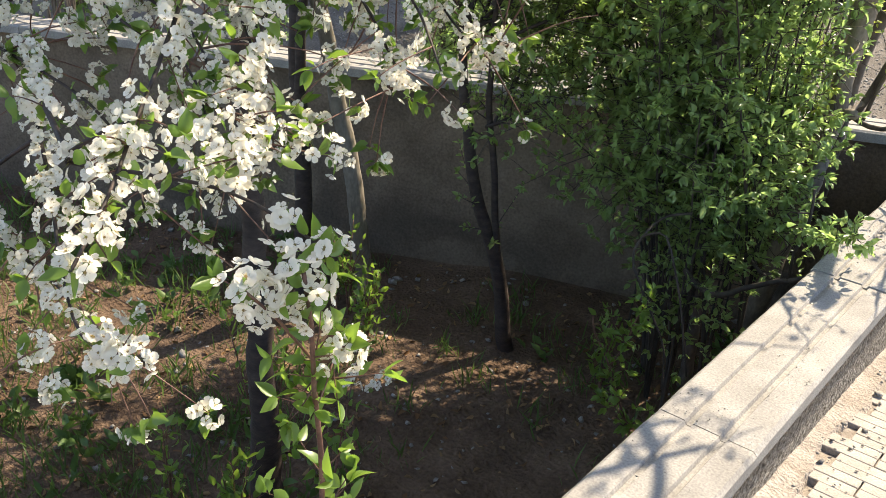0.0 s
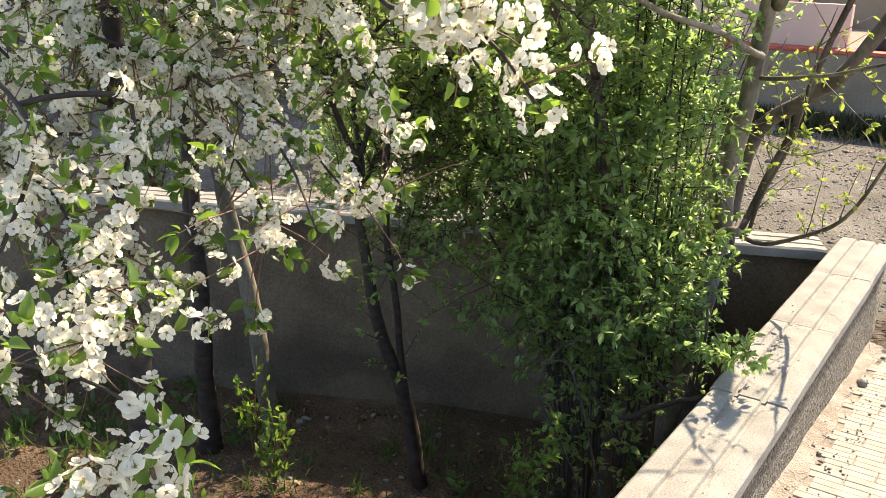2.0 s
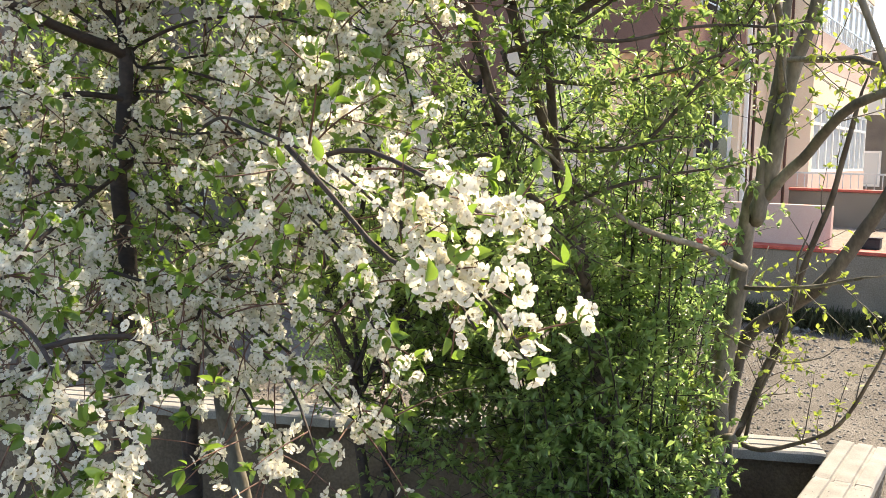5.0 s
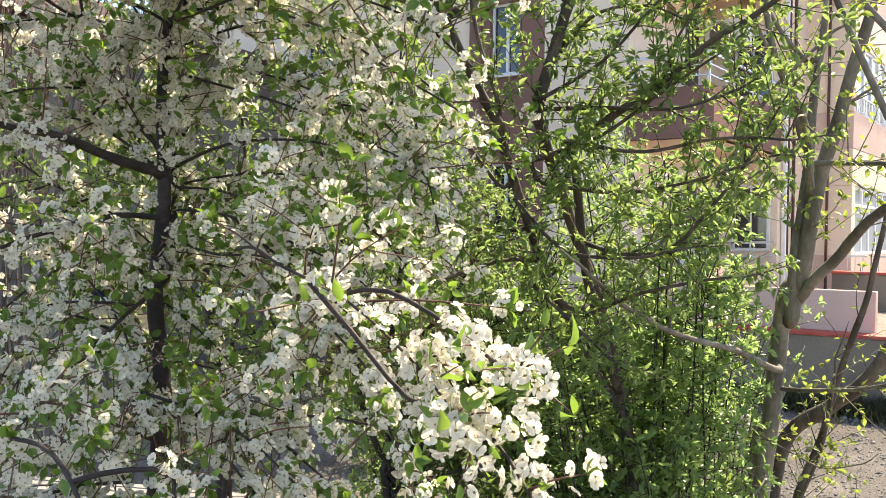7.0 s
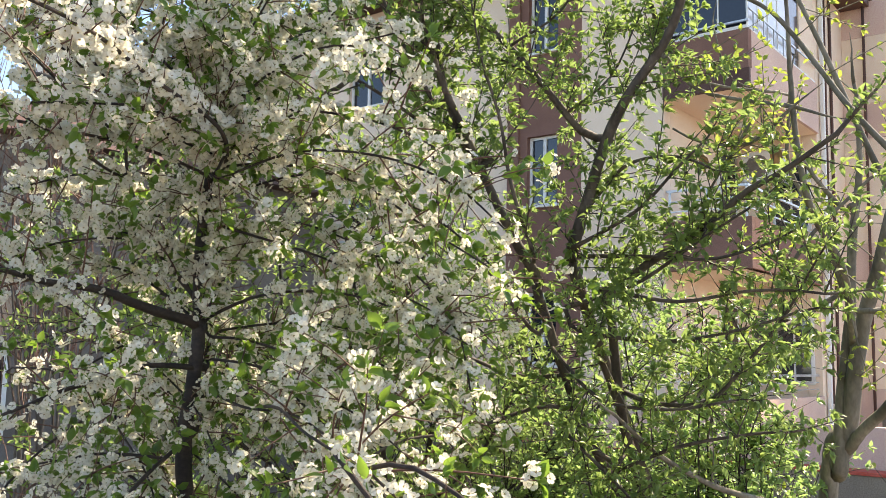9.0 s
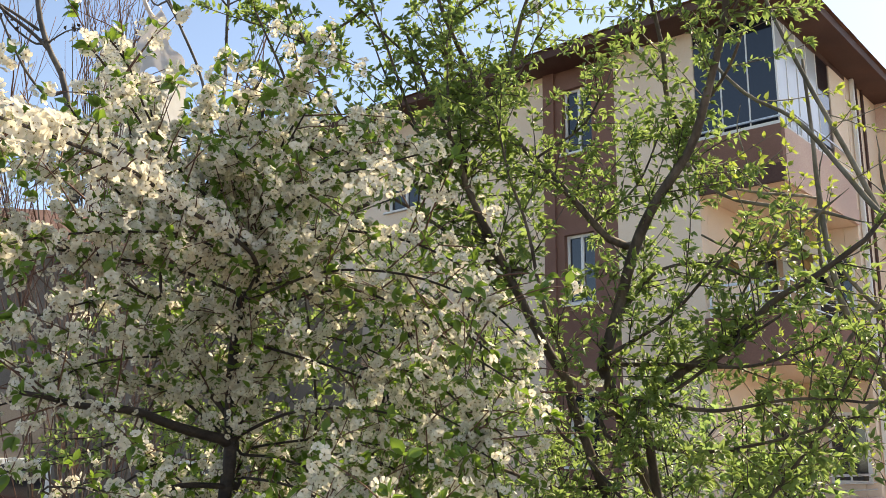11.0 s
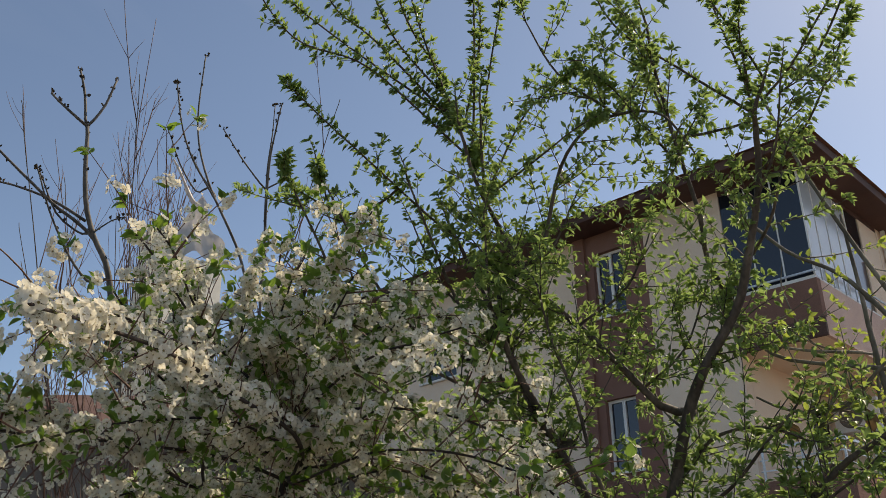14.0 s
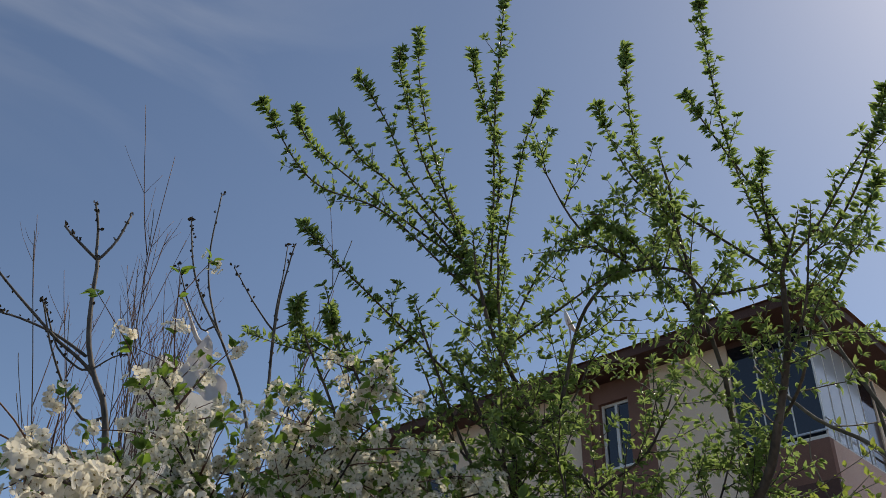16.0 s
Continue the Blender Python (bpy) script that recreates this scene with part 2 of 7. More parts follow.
def thing(name, label, category, at=(0, 0, 0), group="", kind=""):
    ob = new(name)
    ob.empty_display_size = 0.1
    ob.location = at
    return tagged(ob, label, category, group, kind)


def curve_points(pts, step=0.05):
    """A smooth line through control points, sampled evenly."""
    p = np.array(pts, float)
    p = np.vstack([2 * p[0] - p[1], p, 2 * p[-1] - p[-2]])
    out = []
    for i in range(1, len(p) - 2):
        a, b, c, d = p[i - 1:i + 3]
        n = max(2, int(np.linalg.norm(c - b) / step))
        t = np.linspace(0, 1, n, endpoint=False)[:, None]
        out.append(0.5 * (2 * b + (c - a) * t + (2 * a - 5 * b + 4 * c - d) * t ** 2 + (3 * b - a - 3 * c + d) * t ** 3))
    out.append(p[-2][None])
    return np.vstack(out)


def tube(path, r0, r1, sides=8, lumps=0.0, flare=0.0):
    """A tapered round stem along a sampled path; verts and faces."""
    n = len(path)
    tan = np.gradient(path, axis=0)
    tan /= np.linalg.norm(tan, axis=1)[:, None] + 1e-9
    side = np.cross(tan, (0.31, 0.17, 0.93) if abs(tan[0][2]) < 0.8 else (0.95, 0.2, 0.1))
    side /= np.linalg.norm(side, axis=1)[:, None] + 1e-9
    up = np.cross(side, tan)
    s = np.linspace(0, 1, n)
    r = r0 + (r1 - r0) * s
    if flare:
        r = r + flare * r0 * np.exp(-s * 14)
    a = np.linspace(0, 2 * np.pi, sides, endpoint=False)
    rr = r[:, None] * np.ones(sides)[None]
    if lumps:
        rr *= 1 + lumps * rng.uniform(-1, 1, rr.shape)
    v = path[:, None] + rr[..., None] * (np.cos(a)[None, :, None] * side[:, None] + np.sin(a)[None, :, None] * up[:, None])
    v = v.reshape(-1, 3)
    f = []
    for i in range(n - 1):
        for j in range(sides):
            k = (j + 1) % sides
            f.append((i * sides + j, i * sides + k, (i + 1) * sides + k, (i + 1) * sides + j))
    f.append(tuple(range(sides))[::-1])
    f.append(tuple((n - 1) * sides + j for j in range(sides)))
    return v, f


def gather(pieces):
    """Join several (verts, faces) into one."""
    vs, fs, o = [], [], 0
    for v, f in pieces:
        vs.append(v)
        fs += [tuple(i + o for i in q) for q in f]
        o += len(v)
    return np.vstack(vs), fs


def scatter_mesh(name, template, places, materials, parent=None, label="", kind="stuff"):
    """One mesh holding a template (verts, triangles, material numbers) at many places (matrices 3x3, origins)."""
    tv, tf, tm = template
    rot, org = places
    n = len(org)
    v = (np.einsum("nij,vj->nvi", rot, tv) + org[:, None]).reshape(-1, 3).astype(np.float32)
    f = (tf[None] + (np.arange(n) * len(tv))[:, None, None]).reshape(-1, 3).astype(np.int32)
    me = bpy.data.meshes.new(name)
    me.vertices.add(len(v))
    me.vertices.foreach_set("co", v.ravel())
    me.loops.add(f.size)
    me.loops.foreach_set("vertex_index", f.ravel())
    me.polygons.add(len(f))
    me.polygons.foreach_set("loop_start", np.arange(0, f.size, 3, dtype=np.int32))
    me.polygons.foreach_set("material_index", np.tile(tm, n).astype(np.int32))
    me.polygons.foreach_set("use_smooth", np.ones(len(f), bool))
    for m in materials:
        me.materials.append(m)
    me.update()
    ob = new(name, me)
    if parent:
        ob.parent = parent
    return tagged(ob, label, kind=kind)


def frames_for(normals, size, level=0.0):
    """Turns whose z axis follows the given directions, times a size for each; level: how far blades lie face up."""
    n = len(normals)
    z = normals / (np.linalg.norm(normals, axis=1)[:, None] + 1e-9)
    x = np.cross(z, rng.normal(size=(n, 3)) * (1 - level) - np.array((0, 0, 1.6)) * level)
    x /= np.linalg.norm(x, axis=1)[:, None] + 1e-9
    y = np.cross(z, x)
    return np.stack([x, y, z], axis=2) * np.asarray(size)[:, None, None]


def leaf_template(width=0.5, fold=0.18, curl=-0.15, points=3):
    """A pointed leaf 1 long along +z, folded on its midrib; verts, triangles, material numbers."""
    zs = np.linspace(0, 1, points + 2)
    v, mid, lft, rgt = [], [], [], []
    for z in zs:
        w = width * 0.5 * math.sin(math.pi * min(1, z ** 0.8)) if 0 < z < 1 else 0
        c = curl * z * z
        mid.append(len(v)); v.append((0, c, z))
        if w:
            lft.append(len(v)); v.append((-w, c + fold * w * 2, z))
            rgt.append(len(v)); v.append((w, c + fold * w * 2, z))
    t = []
    for i in range(points + 1):
        if i == 0:
            t += [(mid[0], mid[1], lft[0]), (mid[0], rgt[0], mid[1])]
        elif i == points:
            t += [(mid[i], mid[i + 1], lft[i - 1]), (mid[i], rgt[i - 1], mid[i + 1])]
        else:
            t += [(mid[i], mid[i + 1], lft[i]), (mid[i], lft[i], lft[i - 1]), (mid[i], rgt[i], mid[i + 1]), (mid[i], rgt[i - 1], rgt[i])]
    return np.array(v), np.array(t), np.zeros(len(t), int)


def flower_template(seed, plain=False):
    """A five-petalled cherry flower, 1 wide, open towards +z: round overlapping petals, a dark eye, stamens with anthers."""
    r = np.random.default_rng(seed)
    v, t, m = [], [], []
    for k in range(5):
        a = 2 * math.pi * k / 5 + r.normal(0, 0.08)
        cup = r.uniform(0.05, 0.26)
        w = r.uniform(0.20, 0.235)
        tip = r.uniform(0.46, 0.51)
        ca, sa = math.cos(a), math.sin(a)
        o = len(v)
        half = ((0.20, 0.66, 0.02), (0.34, 1.0, 0.06), (tip - 0.03, 0.62, 0.10)) if plain else ((0.14, 0.45, 0.01), (0.24, 0.84, 0.03), (0.34, 1.0, 0.06), (0.43, 0.82, 0.09), (tip - 0.01, 0.38, 0.11))
        outline = [(0.05, 0, 0.0)] + [(x, -y * w, z) for x, y, z in half] + ([] if plain else [(tip - 0.025, 0, 0.10)]) + [(x, y * w, z) for x, y, z in half[::-1]]
        for x, y, z in outline + ([] if plain else [(0.30, 0, 0.005)]):
            z = z * (0.4 + cup * 4) + cup * x * 0.5 + 0.012 * (k % 2)
            v.append((x * ca - y * sa, x * sa + y * ca, z))
        n = len(outline)
        if plain:
            t += [(o, o + i, o + i + 1) for i in range(1, n - 1)]
            m += [0] * (n - 2)
        else:
            t += [(o + n, o + i, o + (i + 1) % n) for i in range(n)]
            m += [0] * n
    o = len(v)
    v += [(0.085 * math.cos(q), 0.085 * math.sin(q), 0.055) for q in np.linspace(0, 2 * math.pi, 5, endpoint=False)]
    t += [(o, o + 1, o + 2), (o, o + 2, o + 3), (o, o + 3, o + 4)]
    m += [1, 1, 1]
    for k in range(2 if plain else 8):
        a = r.uniform(0, 2 * math.pi)
        e = r.uniform(0.10, 0.22)
        h = r.uniform(0.16, 0.26)
        o = len(v)
        px, py = math.cos(a) * e, math.sin(a) * e
        v += [(0.012, 0, 0.04), (-0.012, 0, 0.04), (px, py, h), (px + 0.028, py, h + 0.02), (px - 0.01, py + 0.028, h + 0.02), (px, py, h + 0.04)]
        t += [(o, o + 1, o + 2), (o + 2, o + 3, o + 5), (o + 2, o + 5, o + 4)]
        m += [1, 1, 1]
    return np.array(v), np.array(t), np.array(m)


LEAF_WIDE = leaf_template(0.56, 0.22, -0.18, 3)
LEAF_SMALL = leaf_template(0.55, 0.25, -0.2, 2)
LEAF_PLUM = leaf_template(0.44, 0.3, -0.32, 2)
LEAF_SHRUB = leaf_template(0.5, 0.25, -0.25, 2)
FLOWERS = [flower_template(s) for s in range(6)]
FLOWERS_FAR = [flower_template(s, True) for s in range(5)]


class Tree:
    """A tree built from limbs; twigs, leaves and blossom grow on them by rule."""

    def __init__(self, name, label, at, bark, twig_bark=None, category="tree", group=""):
        self.root = thing(name, label, category, at, group)
        self.at = np.array(at, float)
        self.bark, self.twig_bark = bark, twig_bark or bark
        self.curves, self.twigs, self.tails = [], [], []

    def limb(self, pts, r0, r1, name="branch", sides=8, lumps=0.06, flare=0.0, kind="limb", end=None):
        if self.curves and r0 >= r1 and pts[0][2] > self.at[2] + 0.15:
            pts = self.rooted(pts)
        path = curve_points(pts, 0.05)
        if lumps:
            w = rng.normal(0, 1, path.shape)
            for _ in range(6):
                w[1:-1] = (w[:-2] + w[1:-1] + w[2:]) / 3
            w[0] = w[-1] = 0
            path = path + w * min(0.02, r0 * 0.5)
        v, f = tube(path, r0, r1, sides, lumps, flare)
        if end:                                # the last stretch thins out to a shoot
            d = path[-1] - path[-2]
            d /= np.linalg.norm(d) + 1e-9
            tail = [path[-1] - d * 0.004]
            for _ in range(6):
                d = d + rng.normal(0, 0.09, 3) + np.array((0, 0, 0.03))
                d /= np.linalg.norm(d)
                tail.append(tail[-1] + d * end / 6)
            tv, tf = tube(np.array(tail), r1, 0.0012, sides, lumps)
            v, f = gather([(v, f), (tv, tf)])
            self.tails.append(np.array(tail))
        mesh_object(name, v - self.at, f, self.bark, self.root, smooth=True)
        self.curves.append((path, r0, r1, kind))
        return path

    def rooted(self, pts):
        """The same limb, led back to the nearest wood of its tree."""
        a, ahead = np.array(pts[0], float), np.array(pts[1], float) - np.array(pts[0], float)
        ahead /= np.linalg.norm(ahead) + 1e-9
        wood = np.vstack([c[0] for c in self.curves])
        back = wood - a
        gap = np.linalg.norm(back, axis=1)
        cost = gap + 0.5 * np.maximum(0, back[:, 2]) + 0.4 * np.maximum(0, back @ ahead)
        k = int(np.argmin(cost))
        if gap[k] < 0.025 or gap[k] > 0.7:
            return pts
        bend = (wood[k] + a) / 2 - ahead * gap[k] * 0.12
        return [tuple(wood[k]), tuple(bend)] + list(pts)

    def twig(self, start, way, length, r0, droop=0.0, wander=0.25, steps=5):
        p, d = [np.array(start, float)], np.array(way, float)
        d /= np.linalg.norm(d) + 1e-9
        for i in range(steps):
            d = d + rng.normal(0, wander / steps, 3) + np.array((0, 0, droop / steps))
            d /= np.linalg.norm(d)
            p.append(p[-1] + d * length / steps)
        p = np.array(p)
        self.twigs.append((p, r0))
        return p

    def sprout(self, path, count, length, r0, outward=1.0, up=0.2, droop=0.0, start=0.15, end=1.0, wander=0.3):
        """Twigs along a limb's path. Returns their paths."""
        made = []
        tan = np.gradient(path, axis=0)
        for s in rng.uniform(start, end, count):
            i = min(len(path) - 1, int(s * (len(path) - 1)))
            d = tan[i] / (np.linalg.norm(tan[i]) + 1e-9)
            side = np.cross(d, rng.normal(size=3))
            side /= np.linalg.norm(side) + 1e-9
            made.append(self.twig(path[i], d * 0.6 + side * outward + np.array((0, 0, up)), length * rng.uniform(0.5, 1.2), r0, droop, wander))
        return made

    def finish_twigs(self, sides=4):
        if self.twigs:
            v, f = gather([tube(p, r, r * 0.45, sides) for p, r in self.twigs])
            mesh_object("twig_mass", v - self.at, f, self.twig_bark, self.root, smooth=True, kind="stuff")

    def leaves(self, paths, spacing, per, size, template, material, name="leaves", spread=0.9, offset=0.004, forward=0.5, start=0.0, tuft=0.0):
        """Tufts of leaves along twig paths."""
        org, nrm, sz = [], [], []
        for p in paths:
            seg = np.linalg.norm(np.diff(p, axis=0), axis=1)
            total = seg.sum()
            tanv = np.gradient(p, axis=0)
            k = max(1, int(total / spacing))
            for s in np.append(np.linspace(start, 0.97, k) + rng.normal(0, 0.01, k), 1.0):
                x = min(max(s, 0), 1) * (len(p) - 1)
                i = min(int(x), len(p) - 2)
                q = p[i] + (p[i + 1] - p[i]) * (x - i)
                d = tanv[i] / (np.linalg.norm(tanv[i]) + 1e-9)
                spur = rng.normal(size=3)
                spur -= d * (spur @ d)
                spur /= np.linalg.norm(spur) + 1e-9
                at = q + spur * tuft * rng.uniform(0.3, 1.2)
                for _ in range(rng.poisson(per) + (3 if s == 1.0 else 0)):
                    w = rng.normal(size=3)
                    w -= d * (w @ d)
                    w /= np.linalg.norm(w) + 1e-9
                    org.append(at + w * offset)
                    nrm.append(d * forward + w * spread + spur * (0.6 if tuft else 0.0) + np.array((0, 0, 0.15)))
                    sz.append(size * rng.uniform(0.5, 1.25))
        if org:
            org, nrm = np.array(org), np.array(nrm)
            scatter_mesh(name, template, (frames_for(nrm, sz, 0.55), org - self.at), [material], self.root)
        return len(org)

    def blossom(self, paths, spacing, per, size=0.029, reach=0.028, start=0.1, name="blossoms", chance=1.0, templates=FLOWERS):
        """Umbels of flowers on stalks along twig paths."""
        org, nrm, stalk = [], [], []
        for p in paths:
            total = np.linalg.norm(np.diff(p, axis=0), axis=1).sum()
            k = max(1, int(total / spacing))
            for s in np.linspace(start, 1, k) + rng.normal(0, 0.02, k):
                if rng.random() > chance:
                    continue
                x = min(max(s, 0), 0.999) * (len(p) - 1)
                i = int(x)
                q = p[i] + (p[i + 1] - p[i]) * (x - i)
                side = rng.normal(size=3) + np.array((0, 0, 0.1))
                side /= np.linalg.norm(side)
                for _ in range(rng.poisson(per)):
                    w = side * 0.7 + rng.normal(0, 0.75, 3)
                    w /= np.linalg.norm(w)
                    o = q + w * reach * rng.uniform(0.7, 1.3)
                    org.append(o)
                    nrm.append(w + rng.normal(0, 0.25, 3))
                    stalk.append((q, o))
        org, nrm = np.array(org), np.array(nrm)
        kinds = rng.integers(0, len(templates), len(org))
        for k in range(len(templates)):
            pick = kinds == k
            if pick.any():
                scatter_mesh(name, templates[k], (frames_for(nrm[pick], size * rng.uniform(0.8, 1.12, pick.sum())), org[pick] - self.at), [PETAL, CENTRE], self.root)
        v, f = [], []
        for a, b in stalk:
            o = len(v)
            e = np.cross(b - a, (0.3, 0.5, 0.8))
            e = e / (np.linalg.norm(e) + 1e-9) * 0.0007
            v += [a - e - self.at, a + e - self.at, b - self.at]
            f.append((o, o + 1, o + 2))
        mesh_object("stalk_mass", v, f, PEDICEL, self.root, kind="stuff")
        return len(org)

    def clusters(self, paths, spacing, most, size=0.026):
        """Round blossom clusters along near twigs, each a part of its own on a shared mesh."""
        spots = []
        for p in paths:
            total = np.linalg.norm(np.diff(p, axis=0), axis=1).sum()
            for s in np.linspace(0.15, 1, max(1, int(total / spacing))):
                x = min(s, 0.999) * (len(p) - 1)
                i = int(x)
                spots.append(p[i] + (p[i + 1] - p[i]) * (x - i))
        if len(spots) > most:
            spots = [spots[i] for i in sorted(rng.choice(len(spots), most, replace=False))]
        for q in spots:
            ob = new("blossom", CLUSTERS[int(rng.integers(len(CLUSTERS)))])
            ob.parent = self.root
            k = rng.uniform(0.85, 1.12)
            ob.matrix_basis = Matrix.LocRotScale(Vector(q - self.at), Euler(rng.uniform(-0.7, 0.7, 3) + np.array((0, 0, rng.uniform(0, 6.28)))), (k, k, k))

    def single_leaves(self, paths, spacing, most, size, material):
        """Larger leaves near the viewer, each a part of its own."""
        spots = []
        for p in paths:
            total = np.linalg.norm(np.diff(p, axis=0), axis=1).sum()
            tanv = np.gradient(p, axis=0)
            for s in np.append(np.linspace(0.2, 0.95, max(1, int(total / spacing))), [1.0, 1.0, 1.0]):
                x = min(s, 0.999) * (len(p) - 1)
                i = int(x)
                spots.append((p[i] + (p[i + 1] - p[i]) * (x - i), tanv[i]))
        if len(spots) > most:
            spots = [spots[i] for i in sorted(rng.choice(len(spots), most, replace=False))]
        for q, d in spots:
            d = d / (np.linalg.norm(d) + 1e-9)
            way = d * 0.6 + rng.normal(0, 0.6, 3) + np.array((0, 0, 0.25))
            ob = new("leaf", BIG_LEAVES[int(rng.integers(len(BIG_LEAVES)))])
            ob.parent = self.root
            k = size * rng.uniform(0.6, 1.25)
            turn = Vector(way).to_track_quat("Z", "Y").to_matrix().to_4x4() @ Matrix.Rotation(rng.uniform(0, 6.28), 4, "Z")
            ob.matrix_basis = Matrix.Translation(Vector(q - self.at)) @ turn @ Matrix.Scale(k, 4)


def raw_mesh(name, v, t, m, materials):
    me = bpy.data.meshes.new(name)
    me.from_pydata([tuple(map(float, p)) for p in v], [], [tuple(map(int, q)) for q in t])
    for mat in materials:
        me.materials.append(mat)
    me.polygons.foreach_set("material_index", np.array(m, np.int32))
    me.polygons.foreach_set("use_smooth", np.ones(len(me.polygons), bool))
    return me


def cluster_mesh(seed):
    """Seven or so cherry flowers on stalks round one spur."""
    r = np.random.default_rng(100 + seed)
    vs, ts, ms, o = [], [], [], 0
    for k in range(int(r.integers(6, 11))):
        w = r.normal(size=3) + np.array((0, 0, 0.45))
        w /= np.linalg.norm(w)
        tv, tf, tm = FLOWERS[int(r.integers(len(FLOWERS)))]
        z = w + r.normal(0, 0.25, 3)
        z /= np.linalg.norm(z)
        x = np.cross(z, r.normal(size=3))
        x /= np.linalg.norm(x)
        place = w * 0.029 * r.uniform(0.75, 1.2)
        rot = np.stack([x, np.cross(z, x), z], axis=1) * 0.0265 * r.uniform(0.85, 1.1)
        vs.append(tv @ rot.T + place)
        ts.append(tf + o)
        ms.append(tm)
        o += len(tv)
        e = np.cross(w, (0.3, 0.5, 0.8)) * 0.0008
        vs.append(np.array([-e, e, place]))
        ts.append(np.array([[o, o + 1, o + 2]]))
        ms.append(np.array([2]))
        o += 3
    return raw_mesh("blossom", np.vstack(vs), np.vstack(ts), np.concatenate(ms), [PETAL, CENTRE, PEDICEL])


CLUSTERS = [cluster_mesh(s) for s in range(9)]
BIG_LEAVES = [raw_mesh("leaf", *leaf_template(w, fo, c, 4), [CHERRY_LEAF]) for w, fo, c in ((0.50, 0.2, -0.2), (0.56, 0.3, -0.35), (0.46, 0.35, 0.1), (0.52, 0.15, -0.5))]

# ---- the ground, garden walls and street ----
COPING_Z, SOIL_Z = 0.50, -0.80
BACK = Vector((-0.919, -0.395, 0))          # the back wall runs this way from the corner
CORNER = Vector((0.0, 2.18, 0))
BACK_N = Vector((0.395, -0.919, 0))   # towards the garden


def street_z(y):
    """The street climbs gently towards the viewer."""
    return max(0.0, min(0.30, (1.9 - y) * 0.085))


def ground_sheet():
    v, f = [], []
    far = 400
    left = CORNER + BACK * 12 - BACK_N * 0.14
    ring = [(0.15, 2.3), (left.x, left.y), (-12, -9), (0.15, -9)]
    big = [(far, far), (-far, far), (-far, -far), (far, -far)]
    for x, y in ring + big:
        v.append((x, y, 0.0))
    for i in range(4):
        k = (i + 1) % 4
        f.append((i, k, 4 + k, 4 + i))
    return v, f


v, f = ground_sheet()
tagged(mesh_object("ground", v, f, GRAVEL), "grey gravel and dirt lot beyond the garden wall", "ground", kind="structure")


def soil_sheet():
    nx, ny = 70, 70
    v, f = [], []
    for j in range(ny):
        for i in range(nx):
            x, y = -12 + 12.1 * i / (nx - 1), -9 + 11.6 * j / (ny - 1)
            h = 0.10 * noise.noise((x * 0.5, y * 0.5, 3.1)) + 0.035 * noise.noise((x * 2.6, y * 2.6, 0.4)) + 0.018 * noise.noise((x * 8, y * 8, 1.4))
            v.append((x, y, SOIL_Z + h))
    for j in range(ny - 1):
        for i in range(nx - 1):
            a = j * nx + i
            f.append((a, a + 1, a + nx + 1, a + nx))
    return v, f


v, f = soil_sheet()
garden = tagged(mesh_object("garden_ground", v, f, SOIL, smooth=True), "dark brown garden soil with litter and weeds", "ground", kind="structure")


def soil_height(x, y):
    return SOIL_Z + 0.10 * noise.noise((x * 0.5, y * 0.5, 3.1)) + 0.035 * noise.noise((x * 2.6, y * 2.6, 0.4))


def wall_block(name, a, way, length, inward, thick, z0, z1, material, label):
    """A wall with uneven faces: a from the corner along way; inward is its garden side."""
    v, f = [], []
    n, h = max(2, int(length / 0.16)), max(2, int((z1 - z0) / 0.13))
    for side in (0, 1):
        for j in range(h + 1):
            for i in range(n + 1):
                p = Vector(a) + way * (length * i / n) - inward * (thick * side)
                z = z0 + (z1 - z0) * j / h
                q = noise.noise((p.x * 3, p.y * 3 + side * 7, z * 3)) * 0.010 + noise.noise((p.x * 11, p.y * 11, z * 11)) * 0.005
                p = p + inward * (q if side == 0 else -q)
                v.append((p.x, p.y, z))
    m = (n + 1) * (h + 1)
    for side in (0, 1):
        for j in range(h):
            for i in range(n):
                k = side * m + j * (n + 1) + i
                q = (k, k + 1, k + n + 2, k + n + 1)
                f.append(q if side else q[::-1])
    for i in range(n):
        t = h * (n + 1) + i
        f.append((t, t + 1, m + t + 1, m + t))
    for i in (0, n):
        for j in range(h):
            t = j * (n + 1) + i
            f.append((t, t + n + 1, m + t + n + 1, m + t))
    return tagged(mesh_object(name, v, f, material, smooth=True), label, "wall", kind="structure")


X, Y = Vector((1, 0, 0)), Vector((0, 1, 0))
wall_right = wall_block("wall_east", (0.02, -8.8, 0), Y, 11.05, -X, 0.27, -1.0, COPING_Z - 0.06, ROUGHCAST, "low grey roughcast garden wall along the street")
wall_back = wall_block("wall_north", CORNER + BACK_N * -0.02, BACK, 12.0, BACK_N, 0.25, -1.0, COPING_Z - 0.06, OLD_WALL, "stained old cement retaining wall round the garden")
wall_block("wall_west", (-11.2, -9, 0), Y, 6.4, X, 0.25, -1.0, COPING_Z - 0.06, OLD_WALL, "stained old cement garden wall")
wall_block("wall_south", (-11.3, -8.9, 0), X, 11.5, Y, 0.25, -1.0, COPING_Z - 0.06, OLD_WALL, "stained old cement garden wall")


